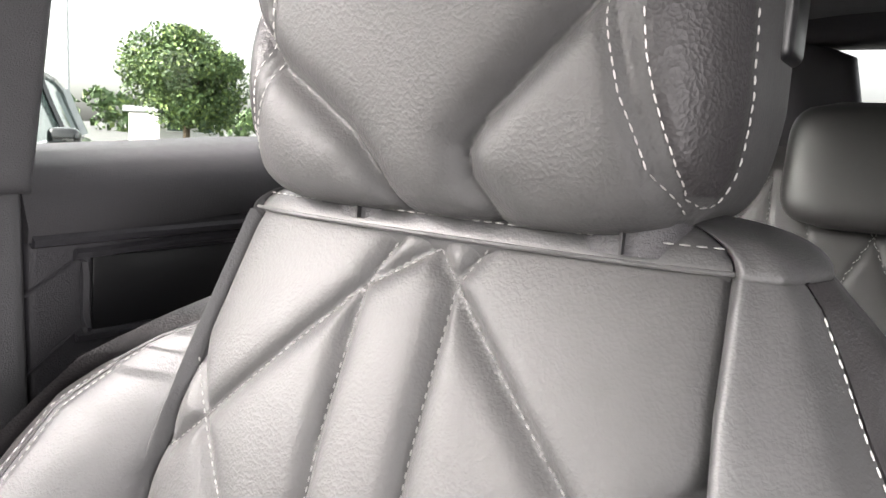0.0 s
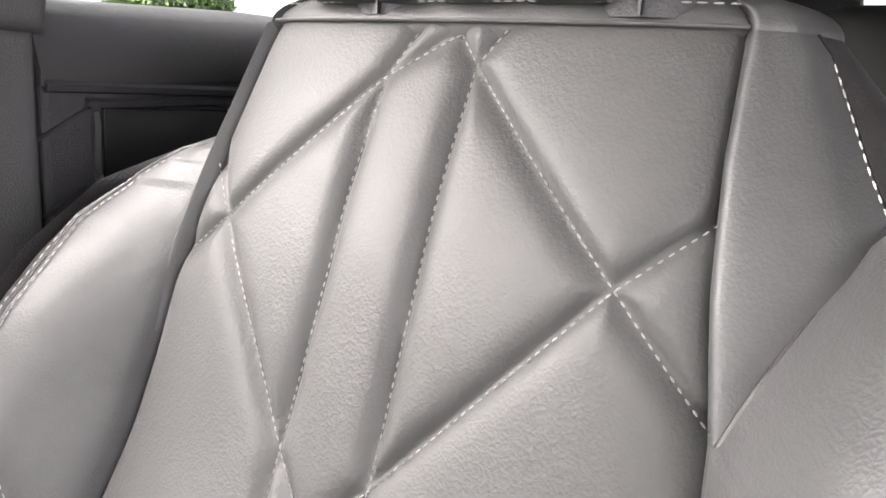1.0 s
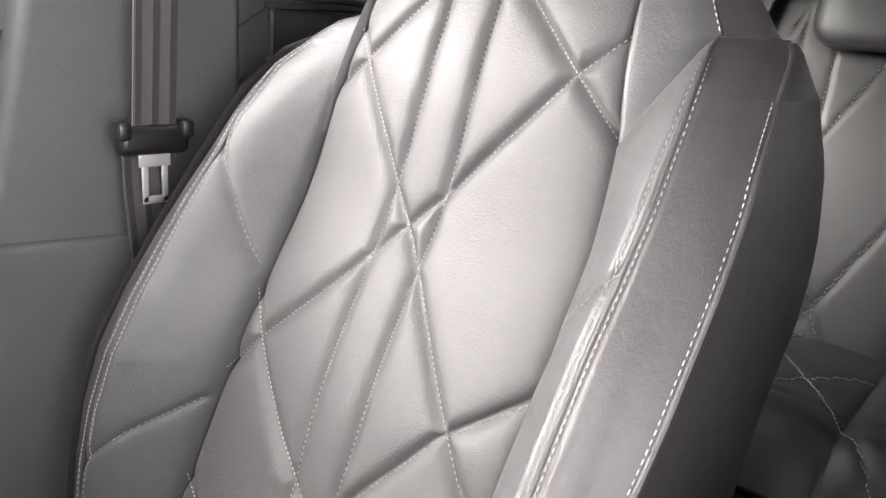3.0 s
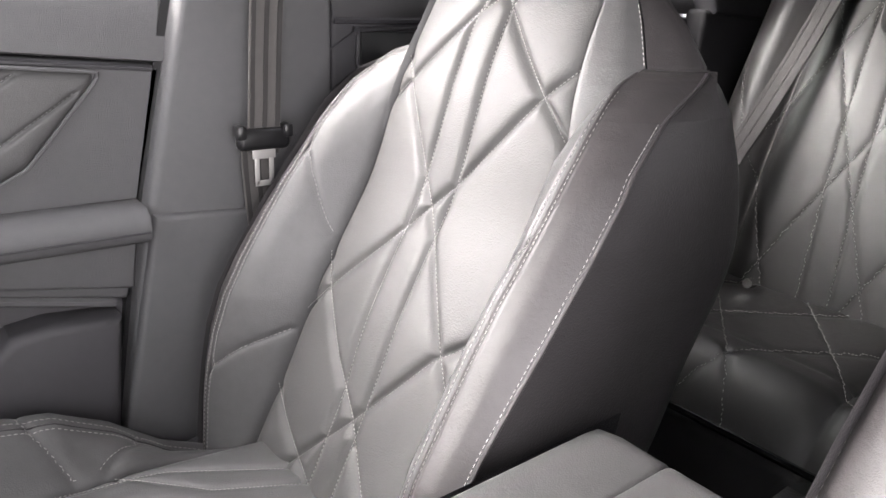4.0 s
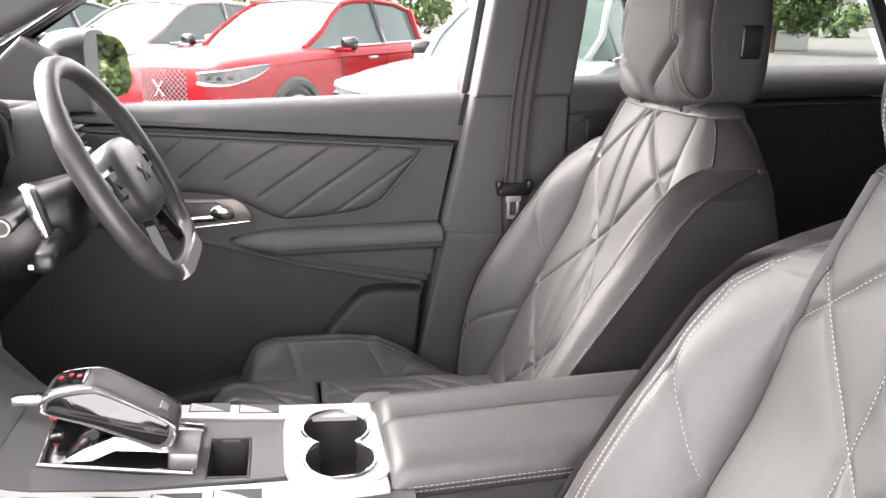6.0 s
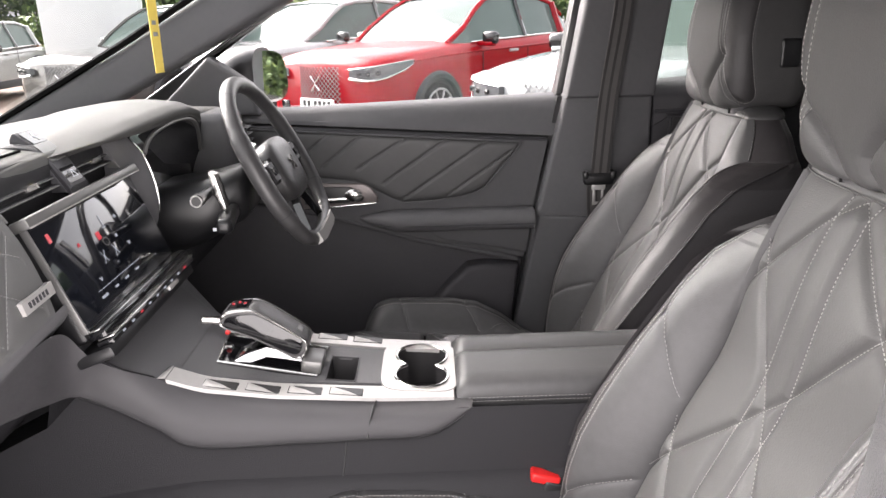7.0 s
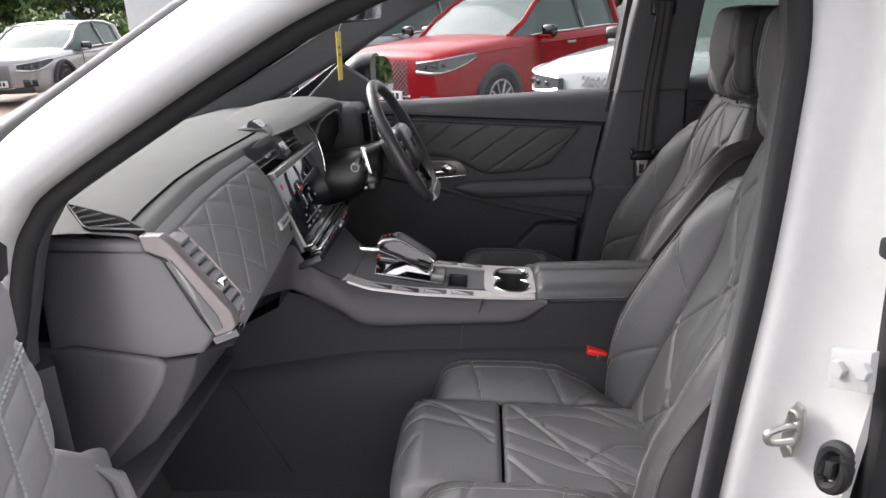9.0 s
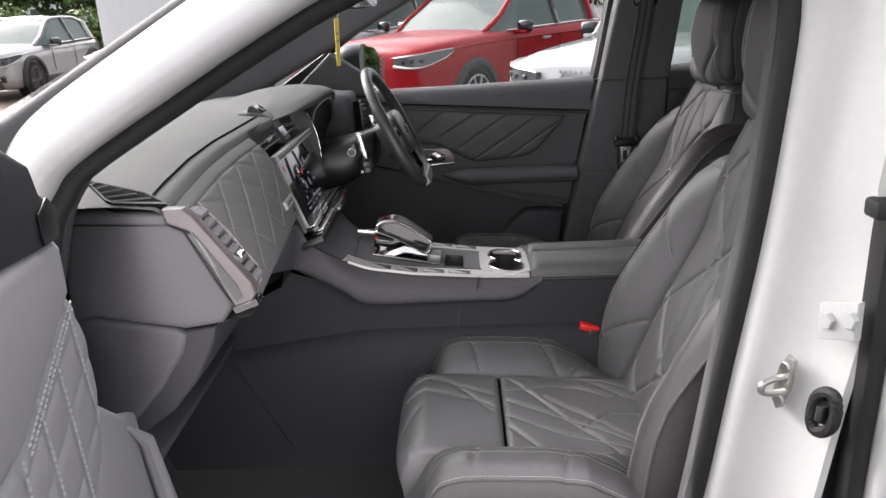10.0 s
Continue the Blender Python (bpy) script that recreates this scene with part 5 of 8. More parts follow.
# ---- rear bench ----
bench = thing("rear_bench", "black leather rear bench with quilted backrest and cushion", "car seat", (1.05, 0, 0.40))
RB = [[(y0, 0.60), (y0 + 0.28, 1.20)] for y0 in (-0.62, -0.42, -0.22, 0.02, 0.22, 0.42)] + [[(y0 + 0.28, 0.60), (y0, 1.20)] for y0 in (-0.62, -0.42, -0.22, 0.02, 0.22, 0.42)] + [[(0.30, 0.60), (0.36, 1.20)], [(0.36, 0.60), (0.42, 1.20)]]
gy, gv = np.meshgrid(np.linspace(-0.66, 0.66, 330), np.linspace(0, 1, 150), indexing="xy")
zz = 0.62 + 0.63 * gv
xx = 1.20 + 0.26 * gv - 0.02 * np.sin(gv * math.pi)
lobe = np.minimum(np.minimum(np.abs(np.abs(gy) - 0.125), np.abs(np.abs(gy) - 0.53)), 0.66 - np.abs(gy))
xx = xx - crease(line_distance(gy, zz, RB), 0.003, 0.006) + 0.022 * np.exp(-lobe / 0.018) - np.where(np.abs(gy) > 0.53, 0.035 * np.sin(np.clip((np.abs(gy) - 0.53) / 0.13, 0, 1) * math.pi), 0) + 0.05 * np.clip((gv - 0.93) / 0.07, 0, 1) ** 2
rb = sheet(np.stack([xx, gy, zz], -1), LEATHER_REAR_SHADED, "backrest", bench, "quilted leather backrest")
gx2, gy2 = np.meshgrid(np.linspace(0.78, 1.24, 130), np.linspace(-0.66, 0.66, 300), indexing="ij")
RC = [[(0.78, y0), (1.22, y0 + 0.30)] for y0 in (-0.6, -0.4, 0.05, 0.25, 0.45)] + [[(0.78, y0 + 0.30), (1.22, y0)] for y0 in (-0.6, -0.4, 0.05, 0.25, 0.45)] + [[(0.92, -0.66), (0.92, 0.66)]]
zc = 0.655 - 0.10 * np.clip((0.88 - gx2) / 0.10, 0, 1) ** 2 - 0.04 * (gx2 - 0.87) + crease(line_distance(gx2, gy2, RC), 0.004, 0.008) - 0.02 * np.exp(-np.minimum(np.abs(np.abs(gy2) - 0.125), 0.66 - np.abs(gy2)) / 0.02)
cu = sheet(np.stack([gx2, gy2, zc], -1), LEATHER_REAR_SHADED, "cushion", bench, "quilted leather bench cushion")
def on_grid(pts, us, vs, lift):
    """Places on a grid of points by its two coordinates, for sewn lines."""
    def where(a, b):
        i = int(np.clip(np.searchsorted(us, a), 0, len(us) - 1))
        j = int(np.clip(np.searchsorted(vs, b), 0, len(vs) - 1))
        return tuple(pts(i, j) + lift), tuple(lift / np.linalg.norm(lift))
    return where


stitches([l for l in RB if l[0][0] > -0.2], on_grid(lambda i, j: np.array([xx[j, i], gy[j, i], zz[j, i]]), gy[0], zz[:, 0], np.array([-0.0025, 0, 0.0005])), "stitching", rb, pitch=0.006, thick=0.0007)
stitches([l for l in RC if l[0][1] > -0.2 and l[0][0] != l[1][0]], on_grid(lambda i, j: np.array([gx2[i, j], gy2[i, j], zc[i, j]]), gx2[:, 0], gy2[0], np.array([0, 0, 0.0025])), "stitching", cu, pitch=0.006, thick=0.0007)
part("bench_base", rbox((1.02, 0, 0.46), (0.46, 1.30, 0.17), 0.02, 3), SOFT_DARK, bench)
part("back_board", rbox((1.49, 0, 0.90), (0.05, 1.30, 0.66), 0.01, 2, (0, 22, 0)), CARPET, bench)
part("cushion_rail", tube([(0.778, -0.62, 0.560), (0.778, 0.62, 0.560)], 0.006, 6), GLOSS, bench, "glossy edge strip")
for yc in (-0.27, 0.0, 0.27):
    rings = []
    for k in np.linspace(0, 1, 22):
        rr = (1 - abs(2 * k - 1) ** 5) ** 0.5 if 0 < k < 1 else 0
        w, dpt = (0.13 if yc else 0.11) * (0.5 + 0.5 * rr), 0.045 * (0.45 + 0.55 * rr)
        rings.append([(1.392 + 0.035 * k + dpt * math.copysign(abs(math.cos(a)) ** 0.6, math.cos(a)), yc + w * math.copysign(abs(math.sin(a)) ** 0.45, math.sin(a)), 1.125 + 0.195 * k) for a in np.linspace(0, math.tau, 37)[:-1]])
    hr = part("headrest", loft(rings), LEATHER_REAR_SHADED, bench, "padded leather rear headrest", angle=60)
rear_belt = thing("rear_belt", "rear seat belt, webbing darkened for shade, with black buckle and chrome tongue", "seat belt", (1.05, 0.53, 0.66))
# All webbing here takes the stripe colour; its darkness stands in for shade.
strap([(1.44, 0.50, 1.27), (1.30, 0.515, 1.06), (1.13, 0.540, 0.83), (1.092, 0.548, 0.785)], 0.046, rear_belt, across=(0, 1, 0.2), cloth=WEBBING_STRIPE_SHADED)
part("tongue_housing", rbox((1.082, 0.548, 0.785), (0.022, 0.075, 0.03), 0.008, 3), BLACK, rear_belt, "black tongue housing")
part("tongue", rbox((1.072, 0.548, 0.757), (0.004, 0.030, 0.04), 0.0015), CHROME, rear_belt, "chrome tongue")
part("buckle", rbox((1.10, 0.53, 0.69), (0.045, 0.05, 0.12), 0.008, 3), BLACK, rear_belt, "black buckle")
part("anchor", cyl((1.16, 0.433, 0.660), (1.137, 0.433, 0.664), 0.010, n=14), CHROME, bench, "small bright child-seat anchor mark")

# ---- open passenger door ----
open_door = thing("passenger_door", "open front passenger door with quilted inner card paled for daylight and white stitching", "car door", (-0.70, -1.2, 0.45))
DO, DD = Vector((-0.727, -0.83, 0)), Vector((0.26, -0.966, 0))
DN = Vector((0.966, 0.26, 0))


def on_door(s, z, off=0.0):
    return DO + DD * s + DN * off + Vector((0, 0, z))


def door_prism(poly, a, b, r=0.006):
    bm = prism([(s, z) for s, z in poly], "y", a, b, r, 3)
    for v in bm.verts:
        v.co = on_door(v.co.x, v.co.z, v.co.y)
    return bm


part("door_core", door_prism([(0.20, 1.15), (0.95, 1.16), (0.88, 0.44), (0.04, 0.44), (0.04, 0.88), (0.17, 1.0)], -0.11, -0.03), PEARL, open_door, "pearl white door body")
part("upper_rail", door_prism([(0.146, 1.222), (0.150, 1.165), (0.35, 1.11), (0.95, 1.13), (0.95, 1.25), (0.30, 1.243)], -0.06, 0.006, 0.014), CARD_LIT, open_door, "soft door top rail, paled for daylight")
part("mirror_sail", door_prism([(0.131, 1.254), (0.150, 1.221), (0.30, 1.243), (0.40, 1.255), (0.40, 1.385), (0.235, 1.329), (0.184, 1.306), (0.172, 1.278)], -0.08, 0.004, 0.008), SOFT_DARK, open_door, "dark mirror sail panel")
part("tweeter_mesh", door_prism([(0.140, 1.252), (0.152, 1.228), (0.20, 1.232), (0.20, 1.262), (0.165, 1.270)], 0.004, 0.007, 0.001), BLACK, open_door, "ribbed black tweeter mesh")
DQ = [[(0.17, 1.165), (0.145, 1.02)], [(0.235, 1.146), (0.212, 0.90)], [(0.30, 1.13), (0.285, 0.90)], [(0.36, 1.11), (0.36, 0.90)], [(0.135, 1.085), (0.36, 1.04)], [(0.135, 1.020), (0.38, 0.97)], [(0.17, 0.97), (0.38, 0.93)], [(0.145, 1.135), (0.36, 1.085)]]
gs, gv = np.meshgrid(np.linspace(0.13, 0.90, 220), np.linspace(0, 1, 110), indexing="xy")
hi = np.interp(gs, [0.13, 0.15, 0.35, 0.90], [1.12, 1.163, 1.108, 1.12])
lo = np.interp(gs, [0.13, 0.16, 0.24, 0.90], [1.03, 0.97, 0.90, 0.90])
zz = lo + (hi - lo) * gv
off = 0.004 + crease(line_distance(gs, zz, DQ), 0.003, 0.006) - 0.006 * np.exp(-np.minimum(zz - lo, hi - zz) / 0.005)
pts = np.stack([DO.x + DD.x * gs + DN.x * off, DO.y + DD.y * gs + DN.y * off, zz], -1)
dq = sheet(pts, CARD_LIT, "quilted_insert", open_door, "quilted leather insert, paled for daylight, with white stitching")
stitches(DQ[:4] + [[(0.155, 1.160), (0.35, 1.107)], [(0.155, 1.152), (0.35, 1.099)]], lambda a, b: (tuple(on_door(a, b, 0.0042)), tuple(DN)), "stitching", dq, pitch=0.0075, length=0.0055, thick=0.0011, material=BRIGHT_THREAD, label="white contrast stitching")
part("lower_card", door_prism([(-0.03, 0.925), (0.03, 0.955), (0.13, 1.03), (0.17, 0.97), (0.26, 0.90), (0.90, 0.90), (0.86, 0.46), (-0.10, 0.46), (-0.075, 0.75)], -0.03, 0.002, 0.010), CARD_LIT, open_door, "soft lower door card, paled for daylight")
part("pocket_lip", tube([on_door(0.03, 0.935, 0.002), on_door(-0.01, 0.89, 0.012), on_door(-0.05, 0.75, 0.018), on_door(-0.06, 0.50, 0.018)], [0.003, 0.010, 0.013, 0.014], 8), CARD_LIT, open_door)

# ---- dashboard ----
dash = thing("dashboard", "dark grey soft dashboard with quilted passenger panel and chrome vents", "dashboard", (-0.8, 0, 0.75))
SEAM_Y, SEAM_Z = [-0.70, -0.655, -0.583, -0.472, -0.344, -0.191, 0.0, 0.30, 0.72], [1.160, 1.169, 1.180, 1.192, 1.197, 1.196, 1.195, 1.192, 1.165]


def seam(y):
    return np.interp(y, [-0.70, 0.20, 0.55, 0.72], [-0.71, -0.715, -0.69, -0.66]), np.interp(y, SEAM_Y, SEAM_Z)


rows = []
for y in np.linspace(-0.674, 0.735, 60):
    sx, sz = seam(y)
    base_x = -1.25 + 0.10 * (abs(y) / 0.72) ** 2
    prof = smooth_path([(base_x, 1.128), (base_x + 0.12, 1.168), (-0.92, sz + 0.004), (-0.80, sz + 0.010), (sx - 0.03, sz + 0.006), (sx - 0.008, sz + 0.003), (sx + 0.001, sz - 0.004), (sx + 0.006, sz - 0.014)], 6)
    rows.append([(p[0], y, p[1]) for p in prof])
sheet(np.array(rows), DASH_TOP, "top_pad", dash, "soft grey dashboard top", flip=False)

part("pad_seam", tube([(seam(y)[0] - 0.024, y, seam(y)[1] + 0.0070) for y in np.linspace(-0.668, -0.030, 50)], 0.0020, 6), VOID, dash, "dark groove in the dashboard top")

# face below the seam: quilted on the passenger side
DPQ = [[(-0.66 + 0.105 * k, 1.20), (-0.66 + 0.105 * k + 0.36, 0.98)] for k in range(-4, 5)] + [[(-0.66 + 0.105 * k, 0.98), (-0.66 + 0.105 * k + 0.22, 1.20)] for k in range(-3, 5)]


def face_point(y, v):
    sx, sz = seam(y)
    bx = np.interp(y, [-0.70, -0.2, 0.2], [-0.598, -0.632, -0.66])
    bz = np.interp(y, [-0.70, -0.2, 0.2], [1.018, 1.030, 1.03])
    a, b, c = np.array((sx + 0.006, sz - 0.010)), np.array((sx + 0.062, sz - 0.045)), np.array((bx, bz))
    p = (1 - v) ** 2 * a + 2 * v * (1 - v) * b + v * v * c
    return p


gy = np.linspace(-0.640, -0.212, 200)
gv = np.linspace(0, 1, 110)
P = np.array([[face_point(y, v) for y in gy] for v in gv])
gyy = np.repeat(gy[None, :], len(gv), 0)
inner = (gv[:, None] > 0.17) & (gv[:, None] < 0.985) & (gyy > -0.612) & (gyy < -0.225)
d = line_distance(gyy, P[:, :, 1] * 0 + (1.19 - gv[:, None] * 0.20), DPQ)
rim = np.abs(gv[:, None] - 0.165) * 0.2
rel = np.where(inner, crease(d, 0.0026, 0.006), 0) + crease(rim + 0 * gyy, 0.003, 0.0035)
P3 = np.stack([P[:, :, 0] + rel * 0.75, gyy, P[:, :, 1] + rel * 0.6], -1)
quilt = sheet(P3, DASH_QUILT, "quilted_panel", dash, "quilted dark leather dashboard panel", flip=False)


def dash_stitch(y, w):
    v = np.clip((1.19 - w) / 0.20, 0, 1)
    p = face_point(y, v)
    return (p[0] + 0.0002, y, p[1] + 0.0002), (0.75, 0, 0.6)


DPS = clip_lines(DPQ, lambda y, w: -0.612 < y < -0.225 and 0.995 < w < 1.155)
stitches(DPS, dash_stitch, "stitching", quilt, pitch=0.0052, thick=0.00034, material=PIPING, label="grey tonal stitching")
rows = []
for y in np.linspace(-0.655, -0.16, 40):
    bx, bz = face_point(y, 1.0)
    rows.append([(bx, y, bz), (bx + 0.004, y, bz - 0.010), (bx - 0.006, y, bz - 0.024), (-0.66, y, 0.985), (-0.72, y, 0.975), (-0.90, y, 0.97)])
sheet(np.array(rows), SOFT, "lower_lip", dash, "dark lip under the quilted panel")
def badge_ring(y, grow, lo, hi):
    """A cross-section of the badge, lying on the panel's slope."""
    v0 = float(np.interp(-1.060, [-face_point(y, v)[1] for v in np.linspace(0, 1, 41)], np.linspace(0, 1, 41)))
    p, q = face_point(y, v0 - 0.04), face_point(y, v0 + 0.04)
    along = Vector((q[0] - p[0], 0, q[1] - p[1])).normalized()
    out = Vector((-along.z, 0, along.x))
    c = Vector(((p[0] + q[0]) / 2, y, (p[1] + q[1]) / 2))
    return [c + along * grow * a + out * h for a, h in ((-1, lo), (-1, hi), (1, hi), (1, lo))]


badge = part("panel_badge", loft([badge_ring(y, 0.008, -0.004, 0.0052) for y in np.linspace(-0.278, -0.203, 6)]), SATIN, quilt, "small satin metal badge with fine engraved bars", angle=30)
for k in range(6):
    part("badge_bar", loft([badge_ring(-0.266 + 0.0085 * k + dy, 0.0036, 0.004, 0.0057) for dy in (0, 0.005)]), SOFT_DARK, badge)

# passenger end: side panel, trim blade and outlet
side = [(-0.86, 1.170), (-0.703, 1.163), (-0.700, 1.150), (-0.672, 1.137), (-0.622, 1.022), (-0.645, 0.992), (-0.70, 0.984), (-0.833, 1.006), (-0.87, 1.0)]
part("end_panel", prism(side, "y", -0.676, -0.63, 0.010, 4), SOFT_MID, dash, "smooth dark end panel")
part("end_seam", tube([(-0.86, -0.6765, 1.152), (-0.70, -0.6765, 1.146), (-0.680, -0.6765, 1.136), (-0.64, -0.6765, 1.05), (-0.624, -0.675, 1.022)], 0.0016, 6), BLACK, dash)
blade = part("trim_blade", prism([(-0.704, 1.171), (-0.676, 1.170), (-0.664, 1.160), (-0.592, 1.058), (-0.588, 1.040), (-0.593, 1.030), (-0.620, 1.021), (-0.671, 1.138), (-0.700, 1.150)], "y", -0.682, -0.658, 0.004, 3), BLADE, dash, "warm satin metal blade on the dashboard end")
part("blade_inset", prism([(-0.672, 1.134), (-0.664, 1.137), (-0.612, 1.056), (-0.606, 1.036), (-0.616, 1.030)], "y", -0.6835, -0.680, 0.001), GLOSS, blade, "gloss dark inlay")
part("blade_foot", rbox((-0.604, -0.668, 1.022), (0.040, 0.03, 0.012), 0.003, 2, (0, -20, 0)), GLOSS, blade)
vent = part("end_vent", prism([(-0.680, 1.160), (-0.668, 1.158), (-0.600, 1.062), (-0.598, 1.048), (-0.625, 1.05), (-0.675, 1.13)], "y", -0.658, -0.622, 0.002), BLACK, dash, "tall slatted end vent")
for k in range(8):
    t = k / 7
    x, z = -0.669 + 0.068 * t, 1.154 - 0.098 * t
    part("slat", rbox((x + 0.003, -0.640, z), (0.018, 0.034, 0.0066), 0.0015, 1, (0, 24, 0)), SOFT, vent)
part("vent_edge", tube([(-0.674, -0.621, 1.164), (-0.64, -0.619, 1.122), (-0.600, -0.619, 1.064), (-0.594, -0.622, 1.040), (-0.596, -0.650, 1.030)], 0.0022, 8), ROSE, vent, "satin outlet edge")
part("vent_tab", rbox((-0.616, -0.640, 1.088), (0.014, 0.020, 0.012), 0.003), CHROME, vent)
# demister outlet on the top
def settle(bm):
    """Lay a piece on the sloping pad."""
    for v in bm.verts:
        v.co.z += float(np.interp(v.co.y, SEAM_Y, SEAM_Z)) + 0.0150 - 1.180 - 0.007 * max(0.0, v.co.x + 0.80) / 0.1
    return bm


OUT = [(-0.852, -0.585), (-0.790, -0.660), (-0.776, -0.668), (-0.702, -0.664), (-0.745, -0.632)]
dm = part("demister_vent", settle(prism(OUT, "z", 1.165, 1.1802, 0.0008)), VOID, dash, "triangular demister outlet")
for k in range(5):
    t = 0.14 + k * 0.17
    a, b = Vector((-0.852, -0.585, 1.1808)).lerp(Vector((-0.702, -0.664, 1.1808)), t), Vector((-0.852, -0.585, 1.1808)).lerp(Vector((-0.780, -0.667, 1.1808)), min(1, t * 1.15 + 0.1))
    part("slat", settle(tube([a, b], 0.0014, 6)), SOFT_MID, dm)
part("vent_edge", settle(tube([(x, y, 1.1806) for x, y in OUT], 0.0014, 6, closed=True)), SOFT, dm)

# lower side and glovebox
part("glovebox", prism([(-0.700, 0.980), (-0.657, 0.985), (-0.666, 0.955), (-0.699, 0.893), (-0.745, 0.840), (-0.80, 0.800), (-0.88, 0.755), (-0.93, 0.74), (-0.93, 0.96)], "y", -0.666, -0.135, 0.008, 3), CLAD, dash, "dark glovebox lid")
part("kick_side", prism([(-0.835, 1.008), (-0.715, 0.986), (-0.701, 0.972), (-0.712, 0.940), (-0.752, 0.883), (-0.797, 0.835), (-0.84, 0.79), (-0.95, 0.75), (-0.95, 1.0)], "y", -0.674, -0.640, 0.014, 4), SOFT_DARK, dash, "curved lower dashboard side")
rings = []
for k, t in enumerate(np.linspace(0, 1, 14)):
    zz = 1.0 - 0.62 * t
    bulge = -0.05
    rings.append([(-0.80 + bulge, -0.735, zz), (-0.775 + bulge * 1.2, -0.72, zz), (-0.80 + bulge * 1.3, -0.685, zz), (-0.88, -0.68, zz), (-0.92, -0.735, zz)])
part("kick_panel", loft(rings), SOFT_MID, dash, "dark footwell side panel", angle=60)
part("under_panel", rbox((-0.95, -0.42, 0.745), (0.30, 0.50, 0.02), 0.005, 2, (0, 8, 0)), SOFT_DARK, dash)

# driver side lower face
rows = []
for y in np.linspace(-0.20, 0.735, 30):
    sx, sz = seam(y)
    rows.append([(sx, y, sz), (sx + 0.012, y, sz - 0.02), (sx + 0.004, y, 1.10), (-0.715, y, 1.02), (-0.69, y, 0.97), (-0.66, y, 0.93), (-0.68, y, 0.86), (-0.80, y, 0.80), (-0.95, y, 0.78)])
sheet(np.array(rows), CLAD, "driver_face", dash, "dark lower dashboard face")

# centre outlets, with a cowl above them
def outlet_point(f, back=0.0):
    """A place on the leaning plane of the outlets: f from the screen bar up to the cowl."""
    return -0.686 - 0.024 * f - back, 1.142 + 0.040 * f


for y0, y1 in ((-0.186, -0.024), (0.028, 0.156)):
    yc, w = (y0 + y1) / 2, y1 - y0
    box = []
    for x, z in (outlet_point(0.0, 0.05), outlet_point(0.0), outlet_point(1.0), outlet_point(1.0, 0.05)):
        box.append((x, z))
    cv = part("centre_vent", prism([(box[0][0] + 0.018, box[0][1]), (box[0][0], box[0][1]), (box[3][0], box[3][1]), (box[3][0] + 0.018, box[3][1])], "y", y0, y1, 0.002), VOID, dash, "black centre air vent with slats")
    for f in (0.22, 0.50, 0.78):
        x, z = outlet_point(f)
        blade_bm = loft([[(x + dx, yy, z + dz) for dx, dz in ((0.0, 0.0), (-0.002, 0.0022), (-0.030, 0.0010), (-0.030, -0.0010), (-0.002, -0.0016))] for yy in (y0 + 0.004, yc, y1 - 0.004)])
        slat = part("slat", blade_bm, SOFT_DARK, cv, angle=20)
        part("slat_edge", tube([(x + 0.0004, y0 + 0.005, z + 0.0008), (x + 0.0004, y1 - 0.005, z + 0.0008)], 0.0009, 5), DARK_SATIN, slat)
    x, z = outlet_point(0.5)
    part("vent_tab", loft([[(x + 0.004 - 0.012 * k, yc + 0.012 + dy, z + dz) for dy, dz in ((-0.016, -0.003), (0.016, -0.003), (0.013, 0.005), (-0.013, 0.005))] for k in (0, 1)]), CHROME, cv, "small chrome tab")
    for yy in (y0, y1):
        lo, hi = outlet_point(-0.06), outlet_point(1.06)
        part("vent_cheek", prism([(lo[0] + 0.003, lo[1]), (hi[0] + 0.003, hi[1]), (hi[0] - 0.04, hi[1]), (lo[0] - 0.04, lo[1])], "y", yy - 0.003, yy + 0.003, 0.0015), DARK_SATIN if yy in (-0.186, 0.156) else SOFT_DARK, cv)
rows = []
for y in np.linspace(-0.225, 0.225, 40):
    sx, sz = seam(y)
    side_drop = 0.010 * (abs(y) / 0.2) ** 3
    xl, zl = outlet_point(1.0)
    rows.append([(p[0], y, p[1] - side_drop) for p in smooth_path([(sx - 0.012, sz + 0.0035), (sx + 0.002, sz - 0.0005), (-0.708, 1.1905), (xl + 0.004, zl + 0.003), (xl + 0.003, zl - 0.002), (xl - 0.02, zl - 0.002)], 4)])
sheet(np.array(rows), DASH_TOP, "vent_cowl", dash, "soft cowl over the centre vents")
bridge_path = [(-0.782, 1.2035, 0.016), (-0.752, 1.2045, 0.014), (-0.730, 1.2015, 0.012), (-0.708, 1.185, 0.008), (-0.692, 1.163, 0.004), (-0.678, 1.143, 0.001)]
bridge = part("centre_bridge", loft([[(x, yc + w * a, z + h) for a, h in ((-1, -0.012), (-1, 0.001), (-0.86, 0.0045), (0.86, 0.0045), (1, 0.001), (1, -0.012))] for (x, z, yc), w in zip(bridge_path, (0.034, 0.032, 0.030, 0.028, 0.027, 0.027))]), SOFT_DARK, dash, "dark bridge between the vents", angle=30)
part("bridge_panel", loft([[(x, yc + w * a, z + h) for a, h in ((-1, 0.0035), (-1, 0.0062), (1, 0.0062), (1, 0.0035))] for x, z, yc, w in ((-0.728, 1.2005, 0.012, 0.022), (-0.718, 1.1935, 0.010, 0.022), (-0.703, 1.178, 0.006, 0.021))]), DARK_SATIN, bridge, "satin inlay")
